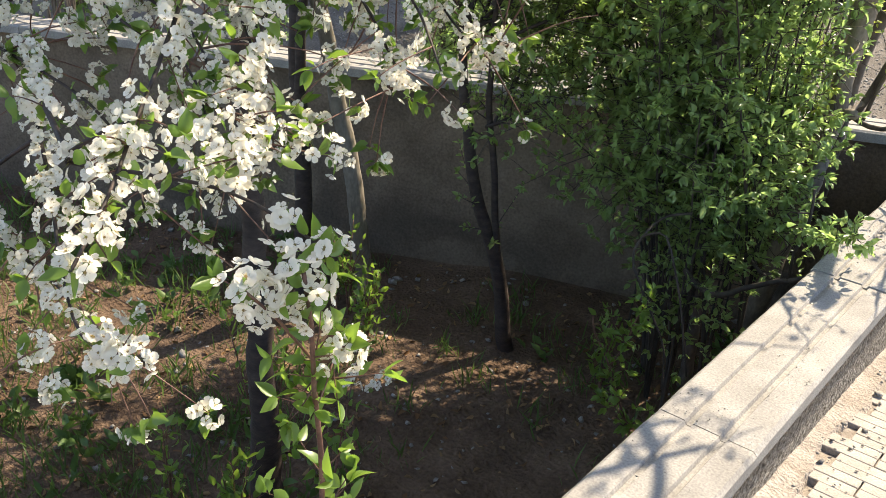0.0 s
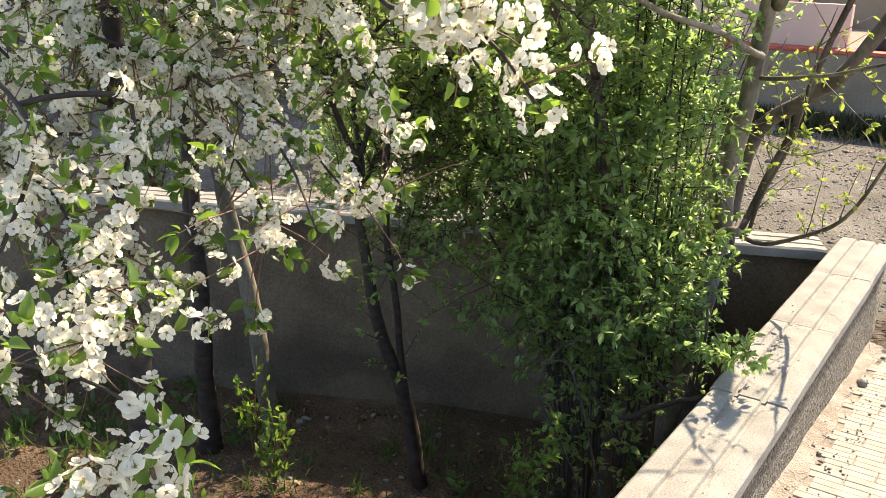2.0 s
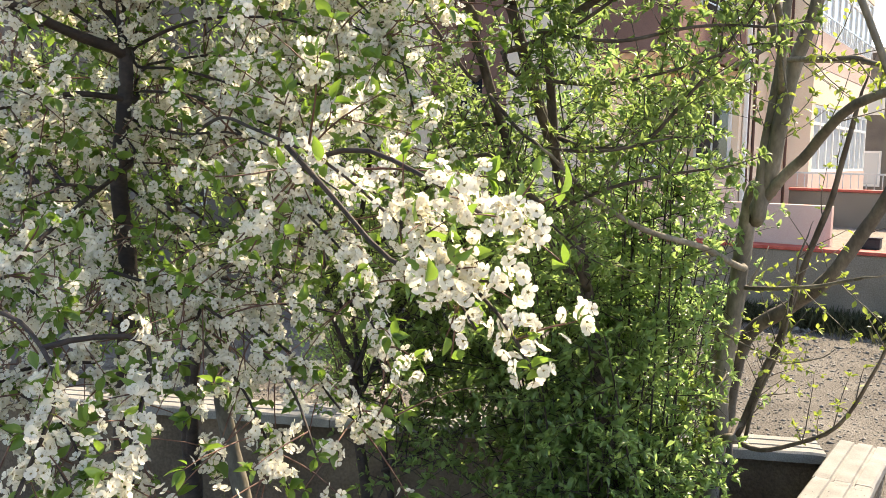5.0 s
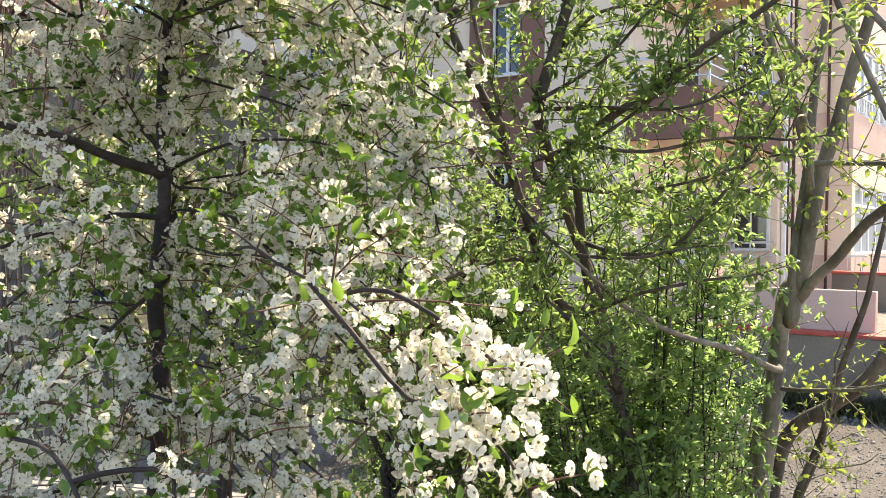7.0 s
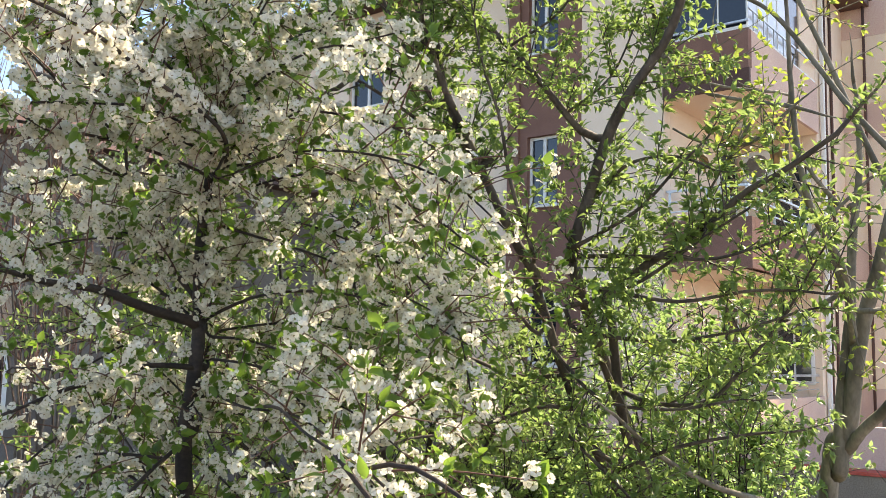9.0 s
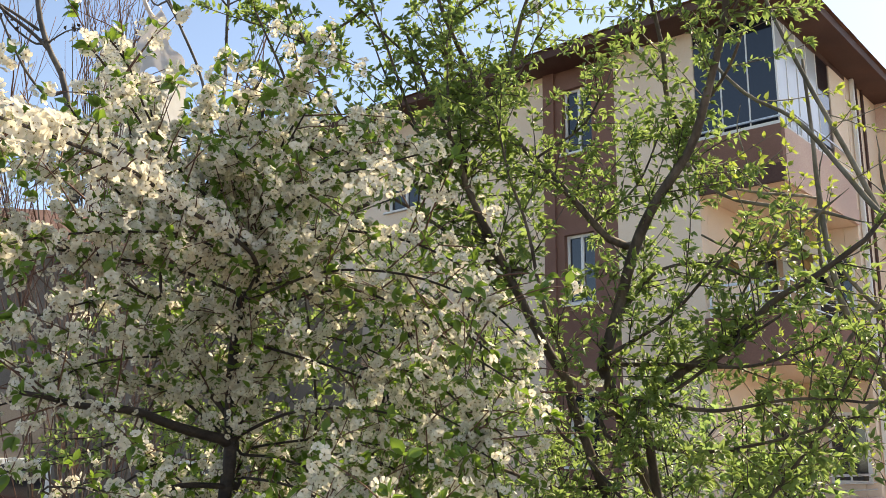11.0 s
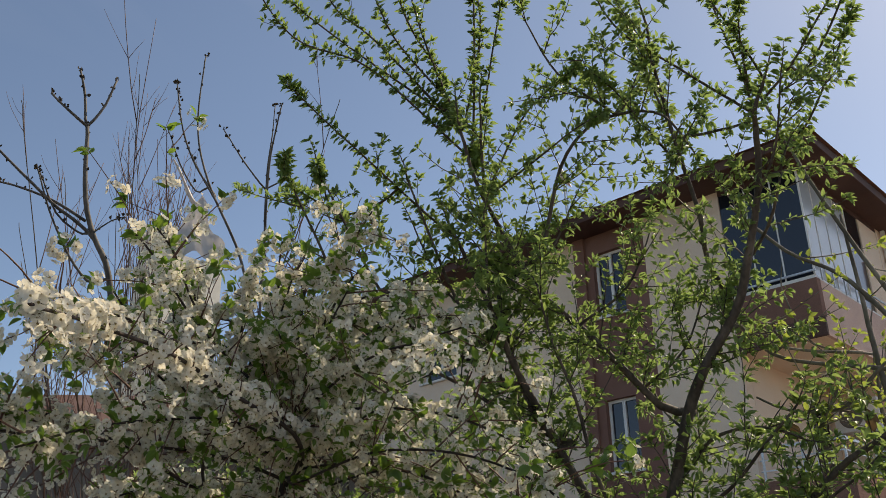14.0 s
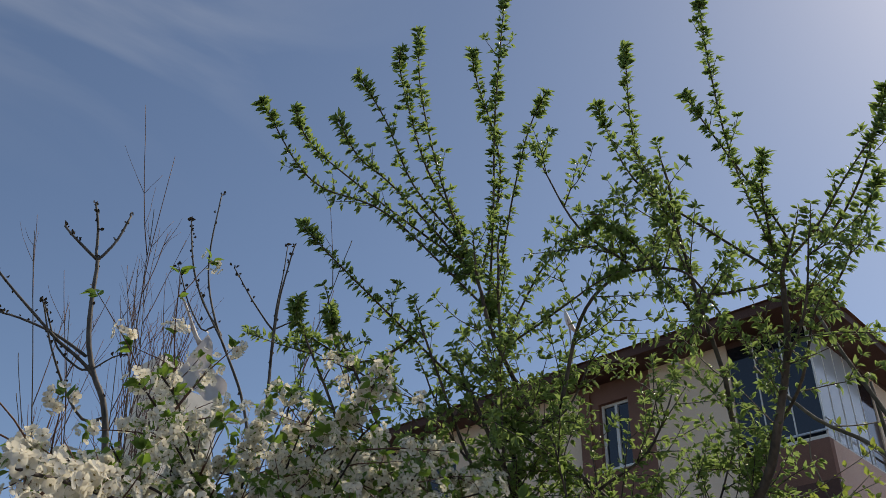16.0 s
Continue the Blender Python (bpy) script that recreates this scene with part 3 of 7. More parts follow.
def coping_slab(length, width=0.30, thick=0.065):
    """A pale coping slab with two shallow grooves along it and chipped rims."""
    bm = bmesh.new()
    xs = [0, 0.012, 0.085, 0.091, 0.105, 0.111, 0.189, 0.195, 0.209, 0.215, 0.288, width]
    zs = [-0.012, 0, 0, -0.012, -0.012, 0, 0, -0.012, -0.012, 0, 0, -0.012]
    n = 14
    rows = []
    for i in range(n + 1):
        y = length * i / n
        row = []
        for k, (x, z) in enumerate(zip(xs, zs)):
            chip = noise.noise((x * 20, y * 9 + length * 31, 2.0)) * 0.004 if k in (0, 1, 10, 11) else noise.noise((x * 9, y * 5, length)) * 0.0012
            row.append(bm.verts.new((x + (chip if k in (0, 11) else 0), y, z + chip - (0.006 if i in (0, n) else 0))))
        row.append(bm.verts.new((width - 0.002, y, -thick)))
        row.append(bm.verts.new((0.002, y, -thick)))
        rows.append(row)
    for a, b in zip(rows, rows[1:]):
        for k in range(len(a)):
            q = (k + 1) % len(a)
            bm.faces.new((a[k], a[q], b[q], b[k]))
    bm.faces.new(rows[0][::-1])
    bm.faces.new(rows[-1])
    bmesh.ops.recalc_face_normals(bm, faces=bm.faces)
    return bm


joints = [-8.8, -7.6, -6.4, -5.2, -4.0, -2.62, -1.24, 0.0, 0.86, 1.71, 2.48]
for a, b in zip(joints, joints[1:]):
    ob = part("coping_slab", coping_slab(b - a - 0.006), COPING, wall_right, "pale worn coping slab with two grooves")
    ob.location = (0.0, a + 0.003, COPING_Z)
    ob.rotation_euler = (rng.normal(0, 0.0015), rng.normal(0, 0.002), rng.normal(0, 0.002))
s = 0.02
while s < 11.5:
    ln = 0.9 + 0.35 * rng.random()
    ob = part("coping_slab", coping_slab(ln - 0.006), COPING, wall_back, "pale worn coping slab with two grooves")
    p = CORNER + BACK * s + BACK_N * 0.03
    turn = math.atan2(BACK.y, BACK.x) - math.pi / 2
    ob.matrix_world = Matrix.LocRotScale((p.x, p.y, COPING_Z - 0.008), Euler((0, 0, turn)), None)
    s += ln

# street: sub-base, mortar strip, pavers
v = [(0.27, y, street_z(y) - 0.006) for y in (-40, -9, -3, -2.2, 0, 1.9, 2.06)] + [(9, y, street_z(y) - 0.006) for y in (-40, -9, -3, -2.2, 0, 1.9, 2.06)]
f = [(i, i + 7, i + 8, i + 1) for i in range(6)]
pavement = tagged(mesh_object("pavement", v, f, JOINT), "sunlit street paved with small pale concrete pavers", "pavement", kind="structure")


def mortar_strip():
    v, f = [], []
    ny, nx = 160, 8
    for j in range(ny):
        y = -5 + 7.1 * j / (ny - 1)
        edge = 0.37 + 0.05 * noise.noise((y * 2.3, 0, 5)) + 0.02 * noise.noise((y * 9, 0, 5))
        for i in range(nx):
            u = i / (nx - 1)
            x = 0.275 + (edge - 0.275) * u
            z = street_z(y) + 0.016 * (1 - u) ** 1.5 + 0.003 + 0.005 * noise.noise((x * 14, y * 14, 0)) + 0.004 * noise.noise((x * 40, y * 40, 0)) - (0.03 if i == nx - 1 else 0)
            v.append((x, y, z))
    for j in range(ny - 1):
        for i in range(nx - 1):
            a = j * nx + i
            f.append((a, a + 1, a + nx + 1, a + nx))
    return v, f


v, f = mortar_strip()
mesh_object("mortar_strip", v, f, MORTAR, pavement, "crumbled pinkish mortar along the wall foot", smooth=True)

# ---- the lot: terrace wall and apartment building ----
TW_Y = 9.4
bm = block((-24, TW_Y, -0.2), (14, TW_Y + 0.3, 0.96), 0.01)
terrace = tagged(part("terrace_wall", bm, BASE_WALL, None), "grey cement terrace wall with a red painted top edge", "wall", kind="structure")
part("top_edge", block((-24, TW_Y - 0.03, 0.963), (14, TW_Y + 0.34, 1.012), 0.01), RED_EDGE, terrace, "red painted concrete edge")
part("terrace_floor", block((-24, TW_Y + 0.345, 0.9), (14, TW_Y + 13.6, 1.0)), MORTAR, terrace, "pinkish cement terrace floor")

part("ramp_wall", block((-7.0, TW_Y + 0.36, 1.002), (-1.42, TW_Y + 0.52, 1.56), 0.012), PINK, terrace, "low pink rendered wall along the ramp")

house = thing("apartment_building", "three-storey beige and brown apartment building with corner balconies", "building", (-5, 10.4, 1.2))
BX0, BX1, BY, BD = -17.0, -3.9, 10.4, 24.0     # facade ends, facade plane, back
LX, LY = -5.3, 14.0                            # corner loggias: inner ends
FLOORS = [0.95, 3.80, 6.65]                    # underside of each floor's slab
EAVE = 9.62


def house_part(name, lo, hi, material, label="", parent=None, bevel=0.0):
    o = Vector(house.location)
    ob = part(name, block(Vector(lo) - o, Vector(hi) - o, bevel), material, parent or house, label)
    return ob


def facade_wall(x0, x1, z0, z1, holes, material, name="wall"):
    """Wall pieces in the facade plane round window openings (x0, x1, z0, z1)."""
    xs = sorted({x0, x1, *[h[0] for h in holes], *[h[1] for h in holes]})
    zs = sorted({z0, z1, *[h[2] for h in holes], *[h[3] for h in holes]})
    o = Vector(house.location)
    bm = bmesh.new()
    for a, b in zip(xs, xs[1:]):
        for c, d in zip(zs, zs[1:]):
            mx, mz = (a + b) / 2, (c + d) / 2
            if not any(h[0] < mx < h[1] and h[2] < mz < h[3] for h in holes):
                block(Vector((a, BY, c)) - o, Vector((b, BY + 0.25, d)) - o, 0, bm)
    bmesh.ops.remove_doubles(bm, verts=bm.verts, dist=0.0005)
    return part(name, bm, material, house)


def ring(x0, x1, z0, z1, y, deep, rail):
    """A rectangular frame in one piece, in the plane of the facade."""
    bm = bmesh.new()
    o = Vector(house.location)
    loops = []
    for yy in (y, y + deep):
        for d in (0.0, rail):
            loops.append([bm.verts.new(Vector(p) - o) for p in ((x0 + d, yy, z0 + d), (x1 - d, yy, z0 + d), (x1 - d, yy, z1 - d), (x0 + d, yy, z1 - d))])
    fo, fi, bo, bi = loops
    for p, q in ((fo, fi), (fi, bi), (bi, bo), (bo, fo)):
        for k in range(4):
            n = (k + 1) % 4
            bm.faces.new((p[k], p[n], q[n], q[k]))
    bmesh.ops.recalc_face_normals(bm, faces=bm.faces)
    return bm


def window(x0, x1, z0, z1, y, sashes=2, glass=None, rail=0.05):
    """A white framed window set back in its opening, seen from -y."""
    o = Vector(house.location)
    win = part("window", ring(x0, x1, z0, z1, y, 0.07, rail), WHITE, house, "white framed window")
    for k in range(1, sashes):
        x = x0 + (x1 - x0) * k / sashes
        part("mullion", block(Vector((x - rail * 0.6, y - 0.004, z0 + rail)) - o, Vector((x + rail * 0.6, y + 0.066, z1 - rail)) - o), WHITE, win)
    for k in range(sashes):
        a, b = x0 + (x1 - x0) * k / sashes + rail * 0.7, x0 + (x1 - x0) * (k + 1) / sashes - rail * 0.7
        part("pane", block(Vector((a, y + 0.03, z0 + rail)) - o, Vector((b, y + 0.045, z1 - rail)) - o), glass or DARK_GLASS, win)
    part("sill", block(Vector((x0 - 0.06, y - 0.16, z0 - 0.05)) - o, Vector((x1 + 0.06, y + 0.02, z0 - 0.004)) - o, 0.006), WHITE, win)
    return win


bay = [(-7.98, -7.34, z + 1.30, z + 2.58) for z in FLOORS]
far_bay = [(-12.6, -11.6, z + 0.95, z + 2.35) for z in FLOORS]
facade_wall(BX0, -8.36, 1.0, EAVE, far_bay, BEIGE)
facade_wall(-8.36, -6.85, 1.0, EAVE, bay, BROWN, "window_bay")
facade_wall(-6.85, LX, 1.0, EAVE, [], BEIGE)
for h in bay + far_bay:
    window(*h, BY + 0.1)
house_part("pilaster", (-8.38, BY - 0.06, 1.0), (-8.14, BY - 0.003, EAVE), BROWN, "brown vertical strip")
# side wall, core behind the loggias, back
house_part("side_wall", (BX1 - 0.25, LY + 0.01, 1.0), (BX1, BD, EAVE), BEIGE)
house_part("back_wall", (BX0, BD, 1.0), (BX1, BD + 0.25, EAVE), BEIGE)
house_part("west_wall", (BX0, BY + 0.26, 1.0), (BX0 + 0.25, BD - 0.01, EAVE), BEIGE)
house_part("loggia_wall", (LX - 0.2, LY + 0.003, 1.0), (BX1 - 0.255, LY + 0.2, EAVE), BEIGE)
house_part("loggia_side_wall", (LX - 0.2, BY + 0.255, 1.0), (LX, LY, EAVE), BEIGE)


def railing(z, height=0.85):
    o = Vector(house.location)
    bm = block(Vector((LX + 0.01, BY + 0.05, z + height)) - o, Vector((BX1 - 0.03, BY + 0.09, z + height + 0.04)) - o)
    block(Vector((BX1 - 0.09, BY + 0.1, z + height)) - o, Vector((BX1 - 0.05, LY - 0.01, z + height + 0.04)) - o, 0, bm)
    top = part("railing", bm, METAL, house, "grey metal balcony railing")
    for h in (height * 0.33, height * 0.66):
        part("rail", block(Vector((LX + 0.01, BY + 0.06, z + h)) - o, Vector((BX1 - 0.06, BY + 0.08, z + h + 0.02)) - o), METAL, top)
        part("rail", block(Vector((BX1 - 0.08, BY + 0.1, z + h)) - o, Vector((BX1 - 0.06, LY - 0.01, z + h + 0.02)) - o), METAL, top)
    for x in np.linspace(LX + 0.05, BX1 - 0.08, 3):
        part("post", block(Vector((x, BY + 0.055, z)) - o, Vector((x + 0.03, BY + 0.085, z + height - 0.002)) - o), METAL, top)


for k, z in enumerate(FLOORS):
    # slab with dark band below and parapet above
    house_part("balcony_slab", (LX + 0.002, BY + 0.01, z), (BX1 - 0.01, LY, z + 0.28), BEIGE if k < 2 else BEIGE)
    if k == 2:
        house_part("slab_band", (LX, BY - 0.05, z), (BX1 + 0.05, BY + 0.008, z + 0.30), DARK_BROWN, "dark brown band")
        house_part("slab_band", (BX1 - 0.008, BY + 0.012, z), (BX1 + 0.05, LY, z + 0.30), PINK)
        house_part("parapet", (LX, BY - 0.03, z + 0.302), (BX1 + 0.03, BY + 0.12, z + 0.95), BROWN)
        house_part("parapet", (BX1 - 0.12, BY + 0.122, z + 0.302), (BX1 + 0.03, LY, z + 0.95), PINK)
    elif k == 1:
        house_part("slab_band", (LX, BY - 0.05, z), (BX1 + 0.05, BY + 0.10, z + 0.80), BROWN)
        house_part("slab_band", (BX1 - 0.10, BY + 0.104, z), (BX1 + 0.05, LY, z + 0.80), BROWN)
        railing(z + 0.80, 0.5)
    else:
        house_part("parapet", (LX, BY - 0.03, z + 0.25), (BX1 + 0.03, BY + 0.12, z + 0.85), PINK)
        house_part("parapet", (BX1 - 0.12, BY + 0.122, z + 0.25), (BX1 + 0.03, LY, z + 0.85), PINK)
        railing(z + 0.85, 0.35)
    # door in the side wall of the loggia, window in its back wall
    o = Vector(house.location)
    if k < 2:
        d = part("balcony_door", block(Vector((LX + 0.002, 12.65, z + 0.29)) - o, Vector((LX + 0.05, 13.55, z + 2.52)) - o, 0.01), WHITE, house, "white balcony door")
        part("pane", block(Vector((LX + 0.051, 12.76, z + 1.1)) - o, Vector((LX + 0.058, 13.44, z + 2.42)) - o), DARK_GLASS, d)
        w = part("loggia_window", block(Vector((-4.72, LY - 0.045, z + 1.05)) - o, Vector((-4.02, LY - 0.002, z + 2.3)) - o, 0.008), WHITE, house, "white framed window with a grey blind")
        part("pane", block(Vector((-4.66, LY - 0.052, z + 1.11)) - o, Vector((-4.39, LY - 0.046, z + 2.24)) - o), DARK_GLASS, w)
        part("pane", block(Vector((-4.35, LY - 0.052, z + 1.11)) - o, Vector((-4.08, LY - 0.046, z + 2.24)) - o), DARK_GLASS, w)

# glazed top loggia: panes between slim uprights
o = Vector(house.location)
z0, z1 = FLOORS[2] + 0.955, EAVE - 0.1
glazing = part("balcony_glazing", block(Vector((LX, BY + 0.0, z0)) - o, Vector((BX1, BY + 0.06, z0 + 0.06)) - o), WHITE, house, "sliding glazing with white rails")
part("rail", block(Vector((BX1 - 0.06, BY + 0.062, z0)) - o, Vector((BX1, LY, z0 + 0.06)) - o), WHITE, glazing)
part("rail", block(Vector((LX, BY - 0.06, z0 + 0.10)) - o, Vector((BX1 + 0.05, BY - 0.03, z0 + 0.13)) - o), METAL, glazing)
part("rail", block(Vector((BX1 + 0.035, BY - 0.03, z0 + 0.30)) - o, Vector((BX1 + 0.06, LY, z0 + 0.33)) - o), METAL, glazing)
for i in range(3):
    a, b = LX + 1.4 * i / 3, LX + 1.4 * (i + 1) / 3
    part("pane", block(Vector((a + 0.01, BY + 0.02, z0 + 0.062)) - o, Vector((b - 0.01, BY + 0.035, z1)) - o), DARK_GLASS, glazing)
    part("upright", block(Vector((b - 0.012, BY + 0.01, z0 + 0.061)) - o, Vector((b + 0.012, BY + 0.05, z1)) - o), WHITE, glazing)
GY = 12.45                                      # the glazing turns the corner this far
# side panes take the pale colour as a painted sky reflection
for i in range(4):
    a, b = BY + 0.07 + (GY - BY - 0.1) * i / 4, BY + 0.07 + (GY - BY - 0.1) * (i + 1) / 4
    part("pane", block(Vector((BX1 - 0.035, a + 0.01, z0 + 0.062)) - o, Vector((BX1 - 0.02, b - 0.01, z1)) - o), PALE_REFLECTION_GLASS, glazing)
    part("upright", block(Vector((BX1 - 0.05, b - 0.012, z0 + 0.061)) - o, Vector((BX1 - 0.01, b + 0.012, z1)) - o), WHITE, glazing)
    part("bar", block(Vector((BX1 + 0.036, a + 0.1, z0 - 0.004)) - o, Vector((BX1 + 0.058, a + 0.13, z0 + 0.30)) - o), METAL, glazing)
part("pane", block(Vector((BX1 - 0.036, GY + 0.0, z0 + 0.062)) - o, Vector((BX1 - 0.021, GY + 0.62, z1)) - o), DARK_GLASS, glazing, "dark glass pane")
house_part("side_pier", (BX1 - 0.15, GY + 0.64, z0 + 0.061), (BX1 - 0.004, LY, z1), BEIGE)
part("lintel", block(Vector((LX + 0.002, BY + 0.0, z1 + 0.002)) - o, Vector((BX1, LY, EAVE)) - o), DARK_BROWN, house)

# roof: overhanging brown eaves and low hipped tiles
ER, EF = 0.55, 0.68
part("eave", block(Vector((BX0 - 0.6, BY - EF, EAVE + 0.003)) - o, Vector((BX1 + ER, BD + 0.6, EAVE + 0.17)) - o, 0.01), DARK_BROWN, house, "dark brown boarded eaves")
v = [(BX0 - 0.66, BY - EF - 0.06, EAVE + 0.174), (BX1 + ER + 0.06, BY - EF - 0.06, EAVE + 0.174), (BX1 + ER + 0.06, BD + 0.66, EAVE + 0.174), (BX0 - 0.66, BD + 0.66, EAVE + 0.174), (BX0 + 6.5, 17.0, EAVE + 2.0), (BX1 - 6.5, 17.0, EAVE + 2.0)]
mesh_object("roof", [Vector(p) - o for p in v], [(0, 1, 5, 4), (1, 2, 5), (2, 3, 4, 5), (3, 0, 4), (3, 2, 1, 0)], ROOF, house, "low hipped brown tile roof")
part("down_pipe", block(Vector((BX1 + 0.02, LY + 0.2, 1.2)) - o, Vector((BX1 + 0.10, LY + 0.28, EAVE)) - o, 0.02), WHITE, house, "white down pipe")

# side bay: glazed storeys over rendered parapets, facing the street
SX, SY0, SY1 = -3.0, 15.9, 22.7
for k, z in enumerate(FLOORS):
    o = Vector(house.location)
    house_part("bay_parapet", (BX1 + 0.004, SY0, z + 0.25), (SX, SY1, z + 0.97), PINK, "pink rendered parapet of a glazed bay")
    house_part("bay_head", (BX1 + 0.004, SY0 + 0.004, z + 2.36), (SX - 0.004, SY1 - 0.004, z + 3.09), BEIGE if k < 2 else PINK)
    house_part("bay_pier", (BX1 + 0.004, SY0 + 0.006, z + 0.975), (SX - 0.006, SY0 + 0.28, z + 2.355), BEIGE)
    house_part("bay_room", (BX1 + 0.05, SY0 + 0.3, z + 0.98), (SX - 0.30, SY1 - 0.05, z + 2.35), CREAM)
    n = 9
    glaze = house_part("bay_window", (SX - 0.10, SY0 + 0.285, z + 0.975), (SX - 0.02, SY1, z + 1.04), WHITE, "white framed strip of windows")
    for zz in (z + 1.95, z + 2.29):
        part("rail", block(Vector((SX - 0.095, SY0 + 0.285, zz)) - o, Vector((SX - 0.025, SY1, zz + 0.06)) - o), WHITE, glaze)
    for i in range(n + 1):
        y = SY0 + 0.29 + (SY1 - SY0 - 0.36) * i / n
        part("upright", block(Vector((SX - 0.10, y, z + 1.042)) - o, Vector((SX - 0.018, y + 0.07, z + 2.355)) - o), WHITE, glaze)
        if i < n:
            part("pane", block(Vector((SX - 0.07, y + 0.072, z + 1.045)) - o, Vector((SX - 0.055, y + (SY1 - SY0 - 0.36) / n - 0.002, z + 2.285)) - o), PALE_REFLECTION_GLASS, glaze)
    if k:
        bars = house_part("bay_railing", (SX + 0.02, SY0 + 0.05, z + 1.28), (SX + 0.05, SY1 - 0.05, z + 1.31), METAL, "grey metal railing before the bay windows")
        for i in range(34):
            y = SY0 + 0.08 + (SY1 - SY0 - 0.2) * i / 33
            part("bar", block(Vector((SX + 0.028, y, z + 0.972)) - o, Vector((SX + 0.042, y + 0.014, z + 1.279)) - o), METAL, bars)
house_part("bay_base", (BX1 + 0.004, SY0 + 0.12, 0.9), (SX - 0.12, SY1 - 0.1, FLOORS[0] + 0.246), PINK)
house_part("side_base", (BX1 + 0.004, LY + 0.3, 1.0), (BX1 + 0.10, SY0 - 0.004, FLOORS[0] + 0.7), PINK)
for x, y in ((BX1 + 0.03, LY + 0.55), (BX1 + 0.03, LY + 0.95), (SX - 0.45, SY0 - 0.09)):
    vv, ff = tube(curve_points([(x, y, 1.2), (x, y, 5.0), (x, y, EAVE)], 1.0), 0.028, 0.028, 8)
    mesh_object("drain_pipe", vv - np.array(o), ff, DARK_BROWN, house, "brown drain pipe", smooth=True)

# low wall with a railing at the far side of the terrace
yard_wall = tagged(part("wall_yard", block((-2.95, 14.1, 0.9), (14, 14.35, 1.62), 0.01), BASE_WALL, None), "low rendered yard wall with a red top edge and a railing", "wall", kind="structure")
part("top_edge", block((-2.95, 14.06, 1.623), (14, 14.39, 1.67), 0.01), RED_EDGE, yard_wall, "red painted edge")
part("top_rail", block((-2.9, 14.2, 1.93), (14, 14.23, 1.96)), METAL, yard_wall, "grey metal rail")
for i in range(70):
    part("railing_bar", block((-2.85 + i * 0.13, 14.207, 1.673), (-2.835 + i * 0.13, 14.222, 1.929)), METAL, yard_wall)

# pale block of flats far behind the yard
flats = thing("far_building", "pale grey block of flats far behind the yard", "building", (2, 38, 0))
o4 = Vector(flats.location)
part("wall", block(Vector((-9.5, 36, 0)) - o4, Vector((16, 46, 6.4)) - o4), LIGHT_GREY, flats)
part("roof_edge", block(Vector((-9.7, 35.8, 6.402)) - o4, Vector((16.2, 46.2, 6.6)) - o4), WHITE, flats)
for zz in (1.2, 4.0):
    for i in range(9):
        x = -8.4 + i * 2.7
        w = part("window", block(Vector((x, 35.95, zz)) - o4, Vector((x + 1.3, 35.998, zz + 1.4)) - o4, 0.01), WHITE, flats)
        part("pane", block(Vector((x + 0.09, 35.935, zz + 0.09)) - o4, Vector((x + 1.21, 35.948, zz + 1.31)) - o4), PALE_REFLECTION_GLASS, w)

# distant neighbours on the other side
left_house = thing("grey_house", "pale grey rendered house with a dark tiled roof", "house", (-15, 4.5, 0))
o2 = Vector(left_house.location)
part("wall", block(Vector((-20, 0.5, 0)) - o2, Vector((-12, 9.2, 5.4)) - o2), LIGHT_GREY, left_house)
v = [(-20.5, 0.1, 5.41), (-11.6, 0.1, 5.41), (-11.6, 9.3, 5.41), (-20.5, 9.3, 5.41), (-18, 4.6, 6.6), (-14, 4.6, 6.6)]
mesh_object("roof", [Vector(p) - o2 for p in v], [(0, 1, 5, 4), (1, 2, 5), (2, 3, 4, 5), (3, 0, 4), (3, 2, 1, 0)], DARK_BROWN, left_house)
for yy in (2.0, 4.6, 7.2):
    for zz in (1.1,):
        w = part("window", block(Vector((-12.02, yy, zz)) - o2, Vector((-11.95, yy + 1.1, zz + 1.2)) - o2, 0.01), WHITE, left_house)
        part("pane", block(Vector((-11.945, yy + 0.08, zz + 0.08)) - o2, Vector((-11.935, yy + 1.02, zz + 1.12)) - o2), DARK_GLASS, w)
tower = thing("white_building", "distant white rendered building with a stepped top", "building", (-34, 16.5, 0))
o3 = Vector(tower.location)
part("wall", block(Vector((-36, 15.2, 0)) - o3, Vector((-33.2, 18.0, 18.6)) - o3), CREAM, tower)
part("stair_head", block(Vector((-36, 15.2, 18.602)) - o3, Vector((-34.2, 16.4, 20.3)) - o3), CREAM, tower)

# ---- things on and by the building ----


def air_conditioner():
    at = Vector((-4.70, LY - 0.36, FLOORS[1] + 2.22))
    ac = thing("air_conditioner", "white wall-mounted air conditioner outdoor unit on the balcony", "air conditioner", at)
    part("case", block((-0.4, -0.28, -0.28), (0.4, -0.02, 0.28), 0.02), WHITE, ac)
    bm = bmesh.new()
    bmesh.ops.create_cone(bm, cap_ends=True, segments=24, radius1=0.22, radius2=0.20, depth=0.03, matrix=Matrix.Translation((-0.1, -0.29, 0)) @ Matrix.Rotation(math.pi / 2, 4, "X"))
    part("fan_grille", bm, LIGHT_GREY, ac, "grey round fan grille")
    for x in (-0.3, 0.3):
        part("bracket", block((x - 0.02, -0.26, -0.32), (x + 0.02, 0.36, -0.282)), METAL, ac)


air_conditioner()


